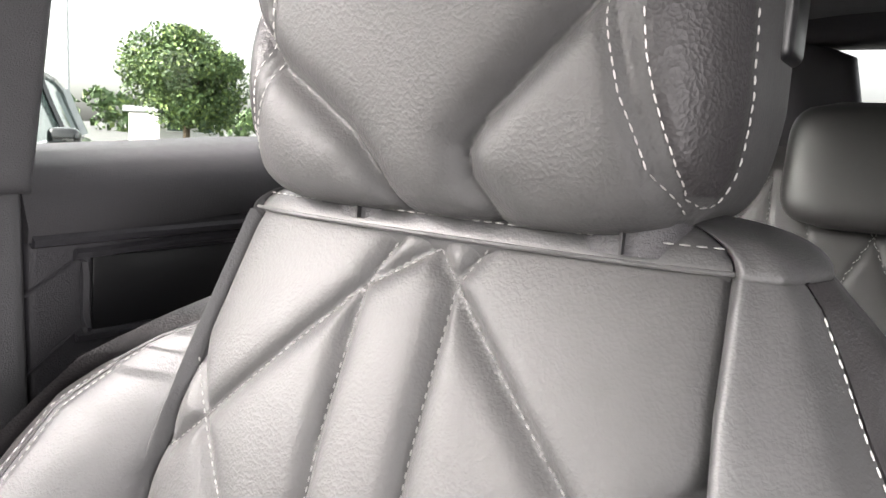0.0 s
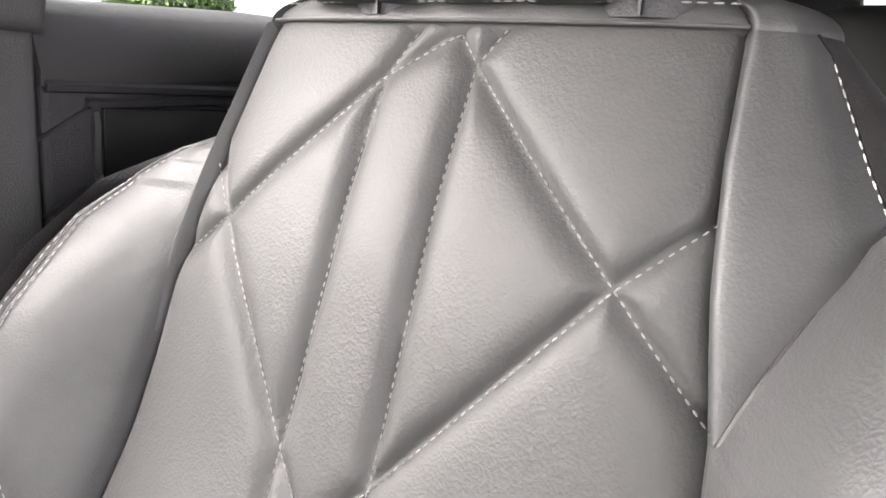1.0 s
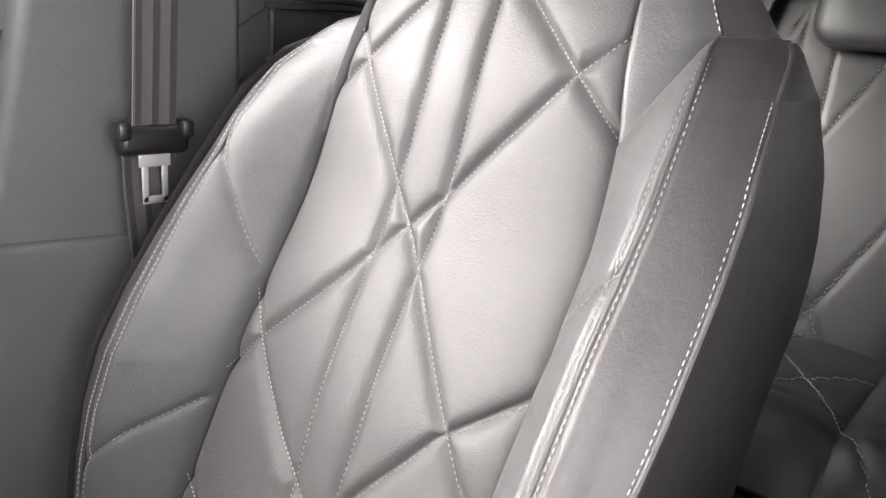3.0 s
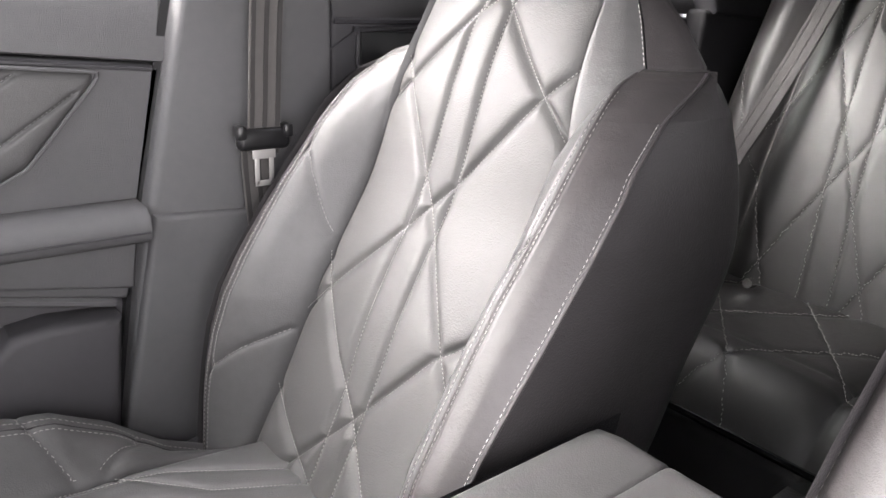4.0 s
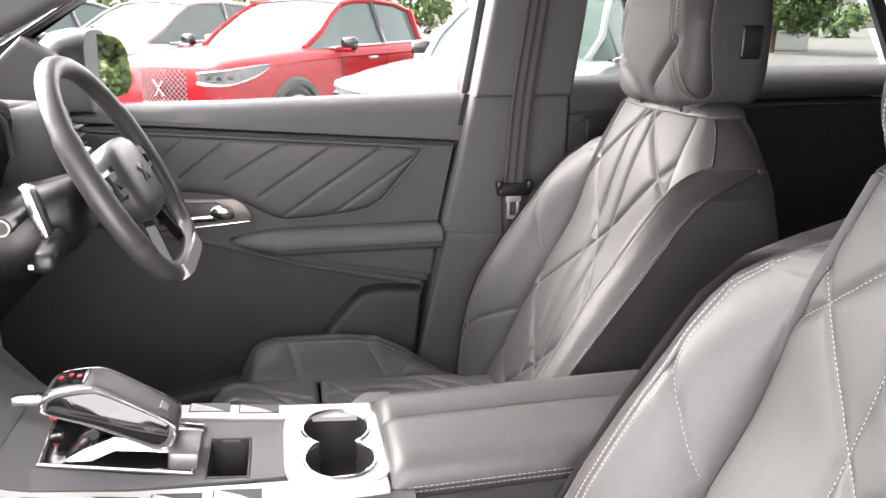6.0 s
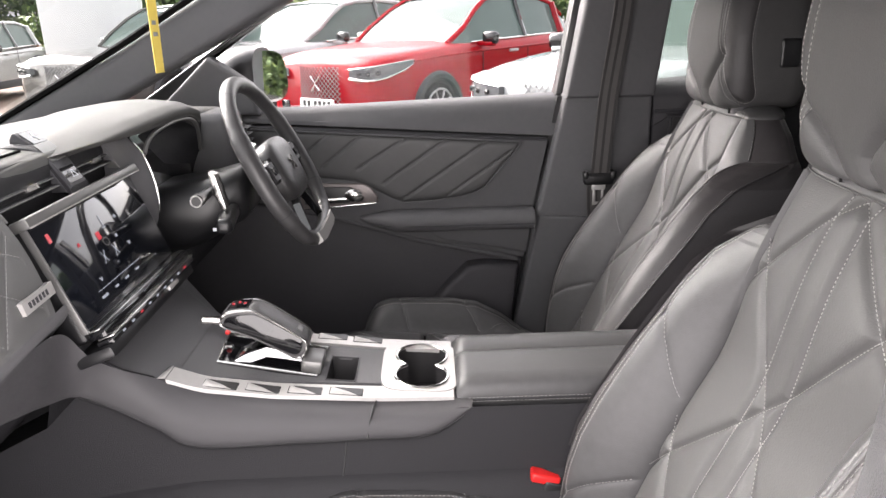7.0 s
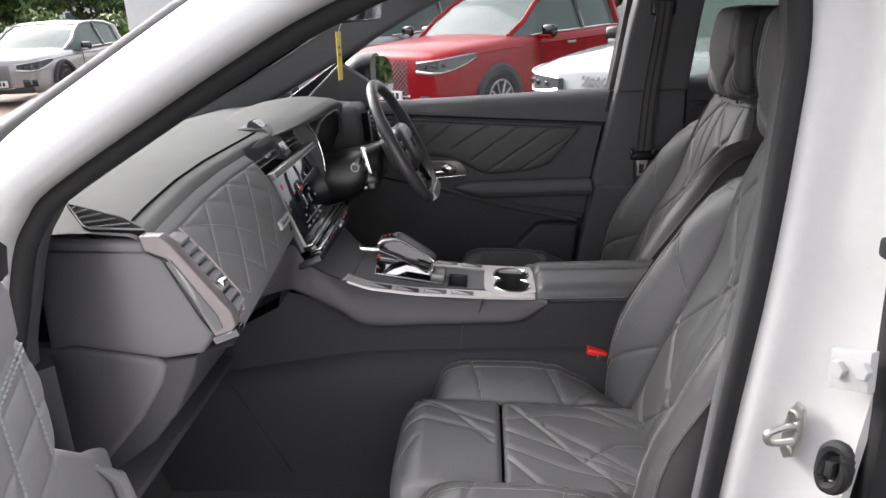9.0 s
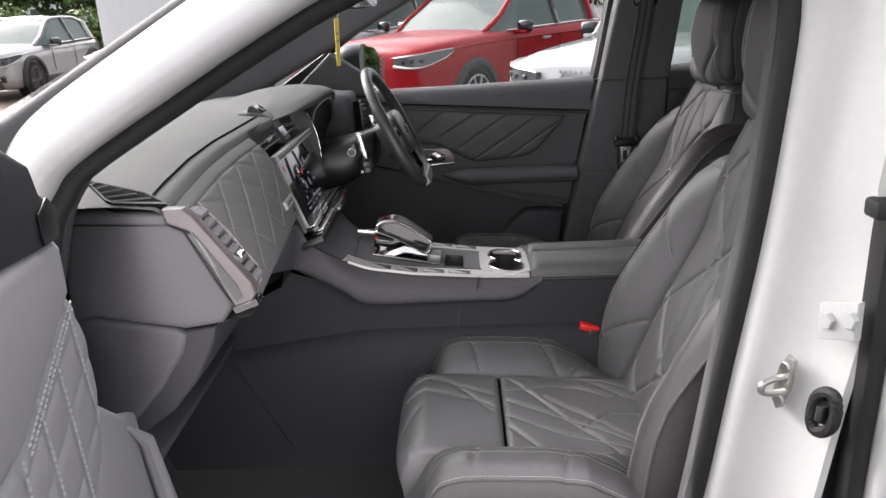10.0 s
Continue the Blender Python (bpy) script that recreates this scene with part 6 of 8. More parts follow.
watch = part("dash_clock", prism([(-0.764, 1.198), (-0.763, 1.214), (-0.757, 1.2235), (-0.753, 1.2235), (-0.722, 1.200), (-0.722, 1.196)], "y", -0.008, 0.040, 0.0025, 3), SOFT_DARK, dash, "small upright clock on the bridge", angle=30)
part("clock_face", loft([[(x, 0.016 + 0.019 * a, z + h) for a, h in ((-1, -0.002), (-1, 0.0016), (1, 0.0016), (1, -0.002))] for x, z in ((-0.7500, 1.2212), (-0.7295, 1.2057))]), SCREEN, watch, "dark clock face")
for a in (0.5, 2.6):
    part("clock_pointer", tube([(-0.7395, 0.016, 1.2155), (-0.7395 + 0.008 * math.cos(a), 0.016 + 0.010 * math.sin(a), 1.2155 - 0.0060 * math.cos(a))], 0.0006, 5), PALE, watch)
part("hazard_switch", loft([[(x, yc + 0.020 * a, z + h) for a, h in ((-1, 0.002), (-1, 0.0064), (1, 0.0064), (1, 0.002))] for x, z, yc in ((-0.695, 1.166, 0.005), (-0.681, 1.146, 0.002))]), GLOSS, dash, "gloss black hazard switch")
for k in range(3):
    p, q = [(0.0, -0.007), (0.007, 0.005), (-0.007, 0.005)][k], [(0.0, -0.007), (0.007, 0.005), (-0.007, 0.005)][(k + 1) % 3]
    part("hazard_mark", tube([(-0.688 + 0.58 * b + 0.0035, 0.0035 + a, 1.159 - 0.81 * b + 0.0035) for a, b in (p, q)], 0.0006, 4), PALE, dash)

# touch screen, in a plane that leans back
SC, SU, SN = Vector((-0.6425, -0.011, 1.0585)), Vector((-0.355, 0, 0.935)), Vector((0.935, 0, 0.355))


def on_screen(a, b, c):
    """a along the width, b up the glass, c out of it."""
    return SC + Vector((0, a, 0)) + SU * b + SN * c


def screen_box(a, b, c, sa, sb, sc, r=0.003):
    bm = rbox((0, 0, 0), (sc, sa, sb), r, 2)
    m = Matrix((SN, (0, 1, 0), SU)).transposed().to_4x4()
    m.translation = on_screen(a, b, c)
    bmesh.ops.transform(bm, matrix=m, verts=bm.verts)
    return bm


display = part("display_housing", screen_box(0.0, -0.006, -0.026, 0.338, 0.168, 0.045, 0.006), BLACK, dash, "black centre display housing")
part("display_glass", screen_box(0.0, -0.002, -0.002, 0.330, 0.150, 0.004, 0.001), SCREEN, display, "glossy dark touch screen")
part("display_bar", screen_box(0.0, 0.080, 0.002, 0.352, 0.014, 0.026, 0.003), DARK_SATIN, display, "dark satin bar above the screen")
part("bar_edge", screen_box(0.0, 0.0735, 0.0145, 0.350, 0.002, 0.002, 0.0008), SATIN, display)
for a in (-0.170,):
    part("display_edge", screen_box(a, -0.002, 0.000, 0.004, 0.152, 0.010, 0.001), DARK_SATIN, display, "dark satin screen edge")
for b, c, hb, m in ((-0.0795, 0.004, 0.003, CHROME), (-0.0865, 0.009, 0.011, GLOSS), (-0.0935, 0.017, 0.003, CHROME), (-0.100, 0.013, 0.008, GLOSS)):
    part("key_bar", screen_box(0.004, b, c, 0.336, hb, 0.024, 0.0012), m, display, "polished touch-key bar")
for k in range(9):
    part("key_mark", screen_box(-0.13 + 0.032 * k, -0.1005, 0.0254, 0.008, 0.003, 0.0006, 0), ICON_RED if k in (2, 8) else ICON, display)
part("display_foot", screen_box(-0.006, -0.112, -0.006, 0.336, 0.018, 0.056, 0.005), BLACK, display, "black lower edge of the display")
part("media_slot", screen_box(0.062, -0.1075, 0.020, 0.040, 0.008, 0.012, 0.002), SATIN, display, "silver roller in the key bar")
# screen marks: temperature arrows, fan and seat symbols, page line


def chevron(a, b, up, m, size=0.006):
    for sg in (-1, 1):
        bm = screen_box(0, 0, 0, 0.0016, size, 0.0006, 0)
        turn = Matrix.Translation(on_screen(a + sg * size * 0.28, b, 0.0008)) @ Matrix.Rotation(radians(32 * sg * up), 4, SN) @ Matrix.Translation(-on_screen(0, 0, 0))
        bmesh.ops.transform(bm, matrix=turn, verts=bm.verts)
        part("screen_icon", bm, m, display)


for a, b, up, m in ((-0.078, 0.022, 1, ICON_RED), (-0.072, -0.034, -1, ICON), (0.050, 0.030, 1, ICON), (0.050, -0.016, -1, ICON)):
    chevron(a, b, up, m)
for a in (-0.034, 0.004):
    for sg in (-1, 1):
        for sh in (-1, 1):
            bm = screen_box(0, 0, 0, 0.0009, 0.0105, 0.0006, 0)
            turn = Matrix.Translation(on_screen(a + sg * 0.0030, -0.012 + sh * 0.0046, 0.0008)) @ Matrix.Rotation(radians(-34 * sg * sh), 4, SN) @ Matrix.Translation(-on_screen(0, 0, 0))
            bmesh.ops.transform(bm, matrix=turn, verts=bm.verts)
            part("screen_icon", bm, ICON, display)
    part("screen_icon", screen_box(a, -0.012, 0.0008, 0.0030, 0.0030, 0.0006, 0), ICON, display)
for a, b, sa, sb, m in ((-0.132, 0.050, 0.007, 0.013, ICON_RED), (-0.020, 0.018, 0.010, 0.012, ICON_RED), (0.006, 0.024, 0.012, 0.0015, ICON), (0.006, 0.034, 0.0015, 0.018, ICON), (0.026, 0.004, 0.005, 0.005, ICON), (-0.085, -0.056, 0.018, 0.0035, ICON), (-0.045, -0.056, 0.010, 0.003, ICON), (-0.008, -0.056, 0.012, 0.003, ICON), (0.032, -0.056, 0.012, 0.003, ICON), (-0.020, -0.046, 0.15, 0.0007, ICON)):
    part("screen_icon", screen_box(a, b, 0.0008, sa, sb, 0.0006, 0), m, display)

# instrument hood and cluster
HOOD_Y = [-0.04, 0.10, 0.22, 0.35, 0.44, 0.50, 0.535, 0.55]
rows = []
for y in np.linspace(-0.04, 0.55, 60):
    crest = float(np.interp(y, HOOD_Y, [1.199, 1.210, 1.220, 1.225, 1.222, 1.210, 1.192, 1.176]))
    lip = float(np.interp(y, HOOD_Y, [1.190, 1.196, 1.208, 1.213, 1.208, 1.194, 1.174, 1.160]))
    fx = float(np.interp(y, HOOD_Y, [-0.712, -0.680, -0.652, -0.642, -0.642, -0.646, -0.655, -0.668]))
    thick = float(np.interp(y, HOOD_Y, [0.004, 0.012, 0.022, 0.024, 0.024, 0.022, 0.018, 0.012]))
    rows.append([(p[0], y, p[1]) for p in smooth_path([(-0.92, 1.190), (-0.86, crest - 0.012), (-0.76, crest), (fx - 0.035, (crest + 2 * lip) / 3 + 0.004), (fx - 0.010, lip + 0.001), (fx, lip - 0.30 * thick), (fx - 0.004, lip - 0.75 * thick), (fx - 0.018, lip - thick), (-0.76, lip - thick + 0.002)], 6)])
hood = np.array(rows)
edge_bm = bmesh.new()
edge_bm.faces.new([edge_bm.verts.new(p) for p in hood[-1]])
part("hood_end", edge_bm, DASH_TOP, dash)
sheet(hood, DASH_TOP, "instrument_hood", dash, "soft hood over the instruments")
cl = smooth_path([(0.235, 1.168), (0.35, 1.180), (0.47, 1.172), (0.53, 1.14), (0.555, 1.07), (0.54, 1.03), (0.44, 1.02), (0.28, 1.025), (0.235, 1.06)], 5, closed=True)
cluster = part("instrument_display", prism([tuple(p) for p in cl], "x", -0.735, -0.697, 0.004), GLOSS, dash, "dark digital instrument cluster")
part("cluster_rim", tube(smooth_path([(-0.664, 0.222, 1.150), (-0.660, 0.255, 1.176), (-0.655, 0.35, 1.186), (-0.655, 0.45, 1.180), (-0.660, 0.515, 1.155), (-0.668, 0.545, 1.10)], 6), 0.0042, 8), DARK_SATIN, cluster, "satin line round the instruments")
part("cluster_chrome", tube(smooth_path([(-0.674, 0.205, 1.172), (-0.665, 0.218, 1.148), (-0.655, 0.222, 1.11), (-0.650, 0.220, 1.07), (-0.650, 0.214, 1.045)], 5), 0.0020, 8), CHROME, cluster, "chrome cluster edge")
rows = []
for z0, x0, y0, y1 in ((1.196, -0.705, 0.150, 0.196), (1.178, -0.692, 0.156, 0.206), (1.150, -0.678, 0.160, 0.218), (1.11, -0.668, 0.166, 0.222), (1.07, -0.662, 0.170, 0.219), (1.035, -0.664, 0.170, 0.210), (1.005, -0.672, 0.166, 0.196)):
    rows.append([(-0.735, y0 - 0.012, z0), (x0 - 0.008, y0 - 0.006, z0), (x0 + 0.004, y0 + 0.006, z0), (x0 + 0.012, (y0 + y1) / 2, z0), (x0 + 0.014, y1 - 0.004, z0), (x0 + 0.008, y1, z0), (-0.700, y1 + 0.016, z0), (-0.735, y1 + 0.02, z0)])
sheet(np.array(rows), SOFT, "cluster_cheek", dash, "soft grey cheek beside the instruments", angle=40)
dv = part("driver_vent", prism([(0.625, 1.145), (0.675, 1.135), (0.705, 1.07), (0.70, 1.045), (0.655, 1.055)], "x", -0.64, -0.595, 0.004), BLACK, dash, "slatted vent beside the door")
for k in range(6):
    part("slat", rbox((-0.592, 0.655 + 0.006 * k, 1.13 - 0.016 * k), (0.016, 0.05, 0.004), 0.001, 1, (0, 0, 0)), SOFT_DARK, dv)
part("vent_edge", tube([(-0.592, 0.622, 1.148), (-0.590, 0.650, 1.052)], 0.003, 6), SATIN, dv)
part("vent_block", rbox((-0.665, 0.66, 1.09), (0.10, 0.15, 0.16), 0.02, 3), SOFT, dash)

# ---- steering wheel and column ----
column = thing("steering_column", "dark steering column shroud with stalks", "steering column", (-0.66, 0.365, 0.98))
part("shroud", loft([[(x, 0.365 + w * a, z + h * b) for a, b in ((-1, -0.6), (-0.8, -1), (0.8, -1), (1, -0.6), (1, 0.6), (0.75, 1), (-0.75, 1), (-1, 0.6))] for x, z, w, h in ((-0.72, 0.99, 0.10, 0.070), (-0.60, 1.02, 0.088, 0.058), (-0.525, 1.050, 0.070, 0.048), (-0.515, 1.054, 0.058, 0.040))]), BLACK, column, "dark plastic shroud", angle=50)
part("light_stalk", cyl((-0.575, 0.30, 1.066), (-0.560, 0.165, 1.078), 0.008, 0.010, 16), BLACK, column, "black light stalk")
part("stalk_tip", cyl((-0.560, 0.166, 1.078), (-0.557, 0.138, 1.081), 0.0115, 0.0115, 20, 0.002), BLACK, column)
part("stalk_ring", tube([(-0.5565 + 0.0095 * math.cos(a), 0.1365, 1.081 + 0.0095 * math.sin(a)) for a in np.linspace(0, math.tau, 25)[:-1]], 0.0014, 6, closed=True), SATIN, column, "silver ring on the stalk tip")
part("cruise_stalk", rbox((-0.530, 0.215, 1.030), (0.030, 0.13, 0.028), 0.010, 3, (0, 0, 8)), BLACK, column, "black cruise stalk")
part("cruise_mark", rbox((-0.535, 0.149, 1.028), (0.006, 0.001, 0.006), 0), PALE, column)
for s in (1, -1):
    pd = [(-0.552, 1.116), (-0.540, 1.112), (-0.526, 1.052), (-0.531, 1.046), (-0.545, 1.075)]
    part("shift_paddle", prism(pd, "y", 0.365 + s * 0.135, 0.365 + s * 0.165, 0.002), CHROME, column, "polished shift paddle")
wheel = thing("steering_wheel", "black leather flat-bottomed steering wheel with satin lower spoke", "steering wheel", (-0.455, 0.365, 1.095))
WC, WU, WN = Vector((-0.455, 0.362, 1.097)), Vector((-0.443, 0, 0.897)), Vector((0.897, 0, 0.443))


def on_wheel(a, b, c=0.0):
    return WC + Vector((0, a, 0)) + WU * b + WN * c


def rim_outline(t):
    a = math.pi / 2 + t * math.tau
    c, s = math.cos(a), math.sin(a)
    x, y = 0.170 * math.copysign(abs(c) ** 0.93, c), 0.172 * math.copysign(abs(s) ** 0.93, s)
    if y < -0.125:
        y = -0.125 - (abs(y) - 0.125) * 0.62
    return x, y


RIM = [on_wheel(*rim_outline(t)) for t in np.linspace(0, 1, 121)[:-1]]
rings = []
for i, p in enumerate(RIM):
    d = (RIM[(i + 1) % 120] - RIM[i - 1]).normalized()
    s = d.cross(WN).normalized()
    fat = 0.0150 + 0.0022 * (math.cos(2 * math.tau * i / 120 + math.pi) > 0.5)
    rings.append([p + (s * math.cos(a) * fat * 1.05 + WN * math.sin(a) * fat * 0.95) for a in np.linspace(0, math.tau, 17)[:-1]])
rings.append(rings[0])
rim = part("rim", loft(rings, cap=False), WHEEL_LEATHER, wheel, "smooth black leather rim", angle=60)
for t in (0.09, 0.31, 0.69, 0.91):
    i = int(t * 120)
    part("rim_seam", loft([[q + (q - RIM[i]) * 0.02 + (RIM[(i + 1) % 120] - RIM[i]).normalized() * o for q in rings[i]] for o in (-0.0012, 0.0012)], cap=False), SOFT_DARK, rim)
hub_rings = []
for c, k in ((-0.05, 0.80), (-0.015, 0.96), (0.0, 1.0), (0.010, 0.97), (0.017, 0.86), (0.020, 0.55)):
    ring = []
    for a in np.linspace(0, math.tau, 41)[:-1]:
        cx, sx = math.cos(a), math.sin(a)
        ring.append(on_wheel(0.078 * k * math.copysign(abs(cx) ** 0.55, cx), 0.062 * k * math.copysign(abs(sx) ** 0.55, sx) - 0.008, c))
    hub_rings.append(ring)
hub = part("airbag_cover", loft(hub_rings), WHEEL_LEATHER, wheel, "black padded airbag cover", angle=60)
part("hub_mark", tube([on_wheel(-0.016, 0.006, 0.021), on_wheel(0.0, -0.004, 0.022), on_wheel(0.016, 0.006, 0.021)], 0.003, 6), CHROME, hub, "small chrome emblem shape")
part("hub_mark", tube([on_wheel(-0.012, -0.018, 0.021), on_wheel(0.0, -0.008, 0.022), on_wheel(0.012, -0.018, 0.021)], 0.003, 6), CHROME, hub)
for s in (1, -1):
    sp = part("spoke", loft([[on_wheel(s * a, b, c) for b, c in ((h + 0.0, 0.006), (h - 0.018, 0.008), (h - w, 0.004), (h - w, -0.012), (h, -0.012))] for a, h, w in ((0.06, 0.028, 0.052), (0.10, 0.026, 0.046), (0.135, 0.022, 0.040), (0.160, 0.020, 0.040))]), GLOSS, wheel, "gloss black spoke with switches", angle=50)
    part("switch_pad", loft([[on_wheel(s * a, b, c) for b, c in ((0.020, 0.010), (-0.014, 0.011), (-0.014, 0.004), (0.020, 0.004))] for a in (0.088, 0.122)]), SOFT_DARK, sp, "dark switch pad")
    part("switch_key", loft([[on_wheel(s * a, b, c) for b, c in ((0.010, 0.014), (-0.004, 0.014), (-0.004, 0.009), (0.010, 0.009))] for a in (0.094, 0.116)]), GLOSS, sp)
    part("lower_spoke", loft([[on_wheel(s * a + o, b, c) for o, c in ((-0.006, 0.004), (0.006, 0.004), (0.006, -0.010), (-0.006, -0.010))] for a, b in ((0.030, -0.055), (0.056, -0.105), (0.078, -0.145))]), GLOSS, wheel, "gloss black lower spoke")
part("lower_trim", loft([[on_wheel(a, b + o, c) for o, c in ((0.010, 0.0165), (-0.010, 0.0165), (-0.012, 0.004), (0.012, 0.004))] for a, b in ((-0.085, -0.148), (-0.05, -0.153), (0.05, -0.153), (0.085, -0.148))]), SATIN, rim, "satin insert on the flat bottom of the rim")

# ---- centre console ----
console = thing("centre_console", "dark centre console with satin switch strips and double cup holder", "centre console", (-0.2, 0, 0.40))
CX = [-0.72, -0.66, -0.60, -0.553, -0.50, -0.40, -0.25, -0.14, -0.105]
CZ = [0.975, 0.960, 0.922, 0.890, 0.868, 0.850, 0.834, 0.827, 0.826]


def con_z(x):
    return float(np.interp(x, CX, CZ))


def con_half(x):
    return float(np.interp(x, [-0.72, -0.66, -0.62, -0.553, -0.45, -0.25, -0.10], [0.23, 0.185, 0.160, 0.128, 0.110, 0.098, 0.092]))


def con_low(x):
    return float(np.interp(x, [-0.74, -0.66, -0.618, -0.561, -0.500, -0.27, -0.160, -0.116, -0.09], [1.0, 0.945, 0.905, 0.852, 0.804, 0.795, 0.795, 0.832, 0.838]))


rings = []
for x in list(np.linspace(-0.74, -0.105, 60)):
    z, w = con_z(x) - 0.003, con_half(x)
    lo = min(con_low(x), z - 0.012)
    flare = np.interp(x, [-0.74, -0.6, -0.45, -0.1], [0.06, 0.052, 0.045, 0.040])
    deep = 0.754 if -0.232 < x < -0.138 or -0.336 < x < -0.282 else z
    far = [(0.0, deep), (0.0755, deep), (0.0765, z), (w, z - 0.001), (w + 0.006, z - 0.005), (w + flare * 0.7, z - (z - lo) * 0.45), (w + flare, lo + 0.012), (w + flare - 0.004, lo), (w + flare - 0.02, lo - 0.002)]
    near = [(w - 0.002, z - 0.004), (w - 0.002, z), (0.0765, z), (0.0755, deep)]
    rings.append([(x, -a, b) for a, b in near] + [(x, a, b) for a, b in far])
part("console_body", loft(rings, closed=False, cap=False), SOFT, console, "soft dark console deck", angle=45)
# wing that runs from under the quilted panel down into the console's passenger side
top_edge = [(face_point(y, 1.0)[0] + 0.003, y, face_point(y, 1.0)[1] - 0.012) for y in (-0.645, -0.53, -0.39, -0.29)] + [(-0.628, -0.212, 1.000), (-0.616, -0.180, 0.952), (-0.590, -0.150, 0.916), (-0.558, -0.128, 0.892)] + [(x, -con_half(x), con_z(x) - 0.003) for x in (-0.50, -0.36, -0.25, -0.16, -0.108)]
low_edge = [(-0.628, -0.645, 1.005), (-0.640, -0.53, 0.998), (-0.650, -0.39, 0.963), (-0.658, -0.29, 0.931), (-0.660, -0.215, 0.906), (-0.652, -0.168, 0.889), (-0.612, -0.158, 0.864), (-0.558, -0.158, 0.832), (-0.502, -0.158, 0.799), (-0.36, -0.147, 0.793), (-0.262, -0.138, 0.790), (-0.172, -0.132, 0.791), (-0.112, -0.112, 0.818)]
rows = []
for p, q in zip(smooth_path(top_edge, 8), smooth_path(low_edge, 8)):
    p, q = Vector(p), Vector(q)
    side = float(np.interp(p.y, [-0.26, -0.14], [0.0, 1.0]))
    bow = ((p + q) / 2 + Vector((0.012, 0, 0))).lerp(Vector(((p.x + q.x) / 2, q.y - 0.004, p.z * 0.72 + q.z * 0.28)), side)
    inward = Vector((-1, 0, 0)).lerp(Vector((0, 1, 0)), side).normalized()
    rows.append([(1 - t) ** 2 * p + 2 * t * (1 - t) * bow + t * t * q for t in np.linspace(0, 1, 10)] + [q + inward * 0.004 + Vector((0, 0, -0.004)), q + inward * 0.012 + Vector((0, 0, -0.004)), q + inward * 0.05 + Vector((0, 0, 0.004))])
sheet(np.array([[tuple(p) for p in r] for r in rows]), SOFT_MID, "console_wing", console, "soft fascia flowing into the console side", angle=50)
part("wing_edge", tube([tuple(Vector(p) + Vector((0, 0.004, -0.0045))) for p in smooth_path(low_edge[5:], 6)], 0.0022, 6), BLACK, console)
part("deck_seam", tube([(-0.616, -0.178, 0.953), (-0.590, -0.149, 0.9165), (-0.560, -0.127, 0.8935)], 0.0013, 6), BLACK, console)
part("body_seam", tube([(-0.250, -0.0995, 0.832), (-0.254, -0.117, 0.829), (-0.259, -0.1315, 0.814), (-0.264, -0.1395, 0.791)], 0.0016, 6), BLACK, console)
part("front_seam", tube([(-0.538, v, con_z(-0.538) - 0.0025) for v in np.linspace(-0.09, 0.11, 6)], 0.0014, 6), BLACK, console)
# lower cladding down to the carpet
for s in (1, -1):
    rows = []
    for x in np.linspace(-1.02, 0.32, 40):
        lo = min(con_low(x), 0.80) if x > -0.55 else float(np.interp(x, [-1.02, -0.75, -0.55], [0.86, 0.86, 0.80]))
        ledge = float(np.interp(x, [-1.02, -0.82, -0.52, -0.34, 0.32], [0.65, 0.672, 0.716, 0.718, 0.72]))
        rows.append([(x, s * 0.112, lo + 0.02), (x, s * 0.116, lo - 0.01), (x, s * 0.128, ledge + 0.004), (x, s * 0.140, ledge - 0.004), (x, s * 0.158, ledge - 0.035), (x, s * 0.170, 0.60), (x, s * 0.185, 0.44), (x, s * 0.20, 0.40)])
    sheet(np.array(rows), CLAD, "lower_cladding", console, "dark plastic tunnel cladding", flip=s > 0, angle=30)
    part("cladding_seam", tube([(-0.295, s * 0.117, 0.79), (-0.305, s * 0.129, 0.715)], 0.0015, 6), BLACK, console)
    part("cladding_seam", tube([(-0.82, s * 0.165, 0.66), (-0.70, s * 0.186, 0.445)], 0.0012, 6), BLACK, console)


def strip(x0, x1, a0, a1, b0, b1, side_sign, lift=0.002, n=24, thick=0.006):
    """A flat strip on the console's top between two edges that taper from x0 to x1."""
    rings = []
    for t in np.linspace(0, 1, n):
        x = x0 + (x1 - x0) * t
        a, b = a0 + (a1 - a0) * t, b0 + (b1 - b0) * t
        z = con_z(x)
        rings.append([(x, side_sign * a, z + lift), (x, side_sign * b, z + lift), (x, side_sign * b, z + lift - thick), (x, side_sign * a, z + lift - thick)])
    return loft(rings)


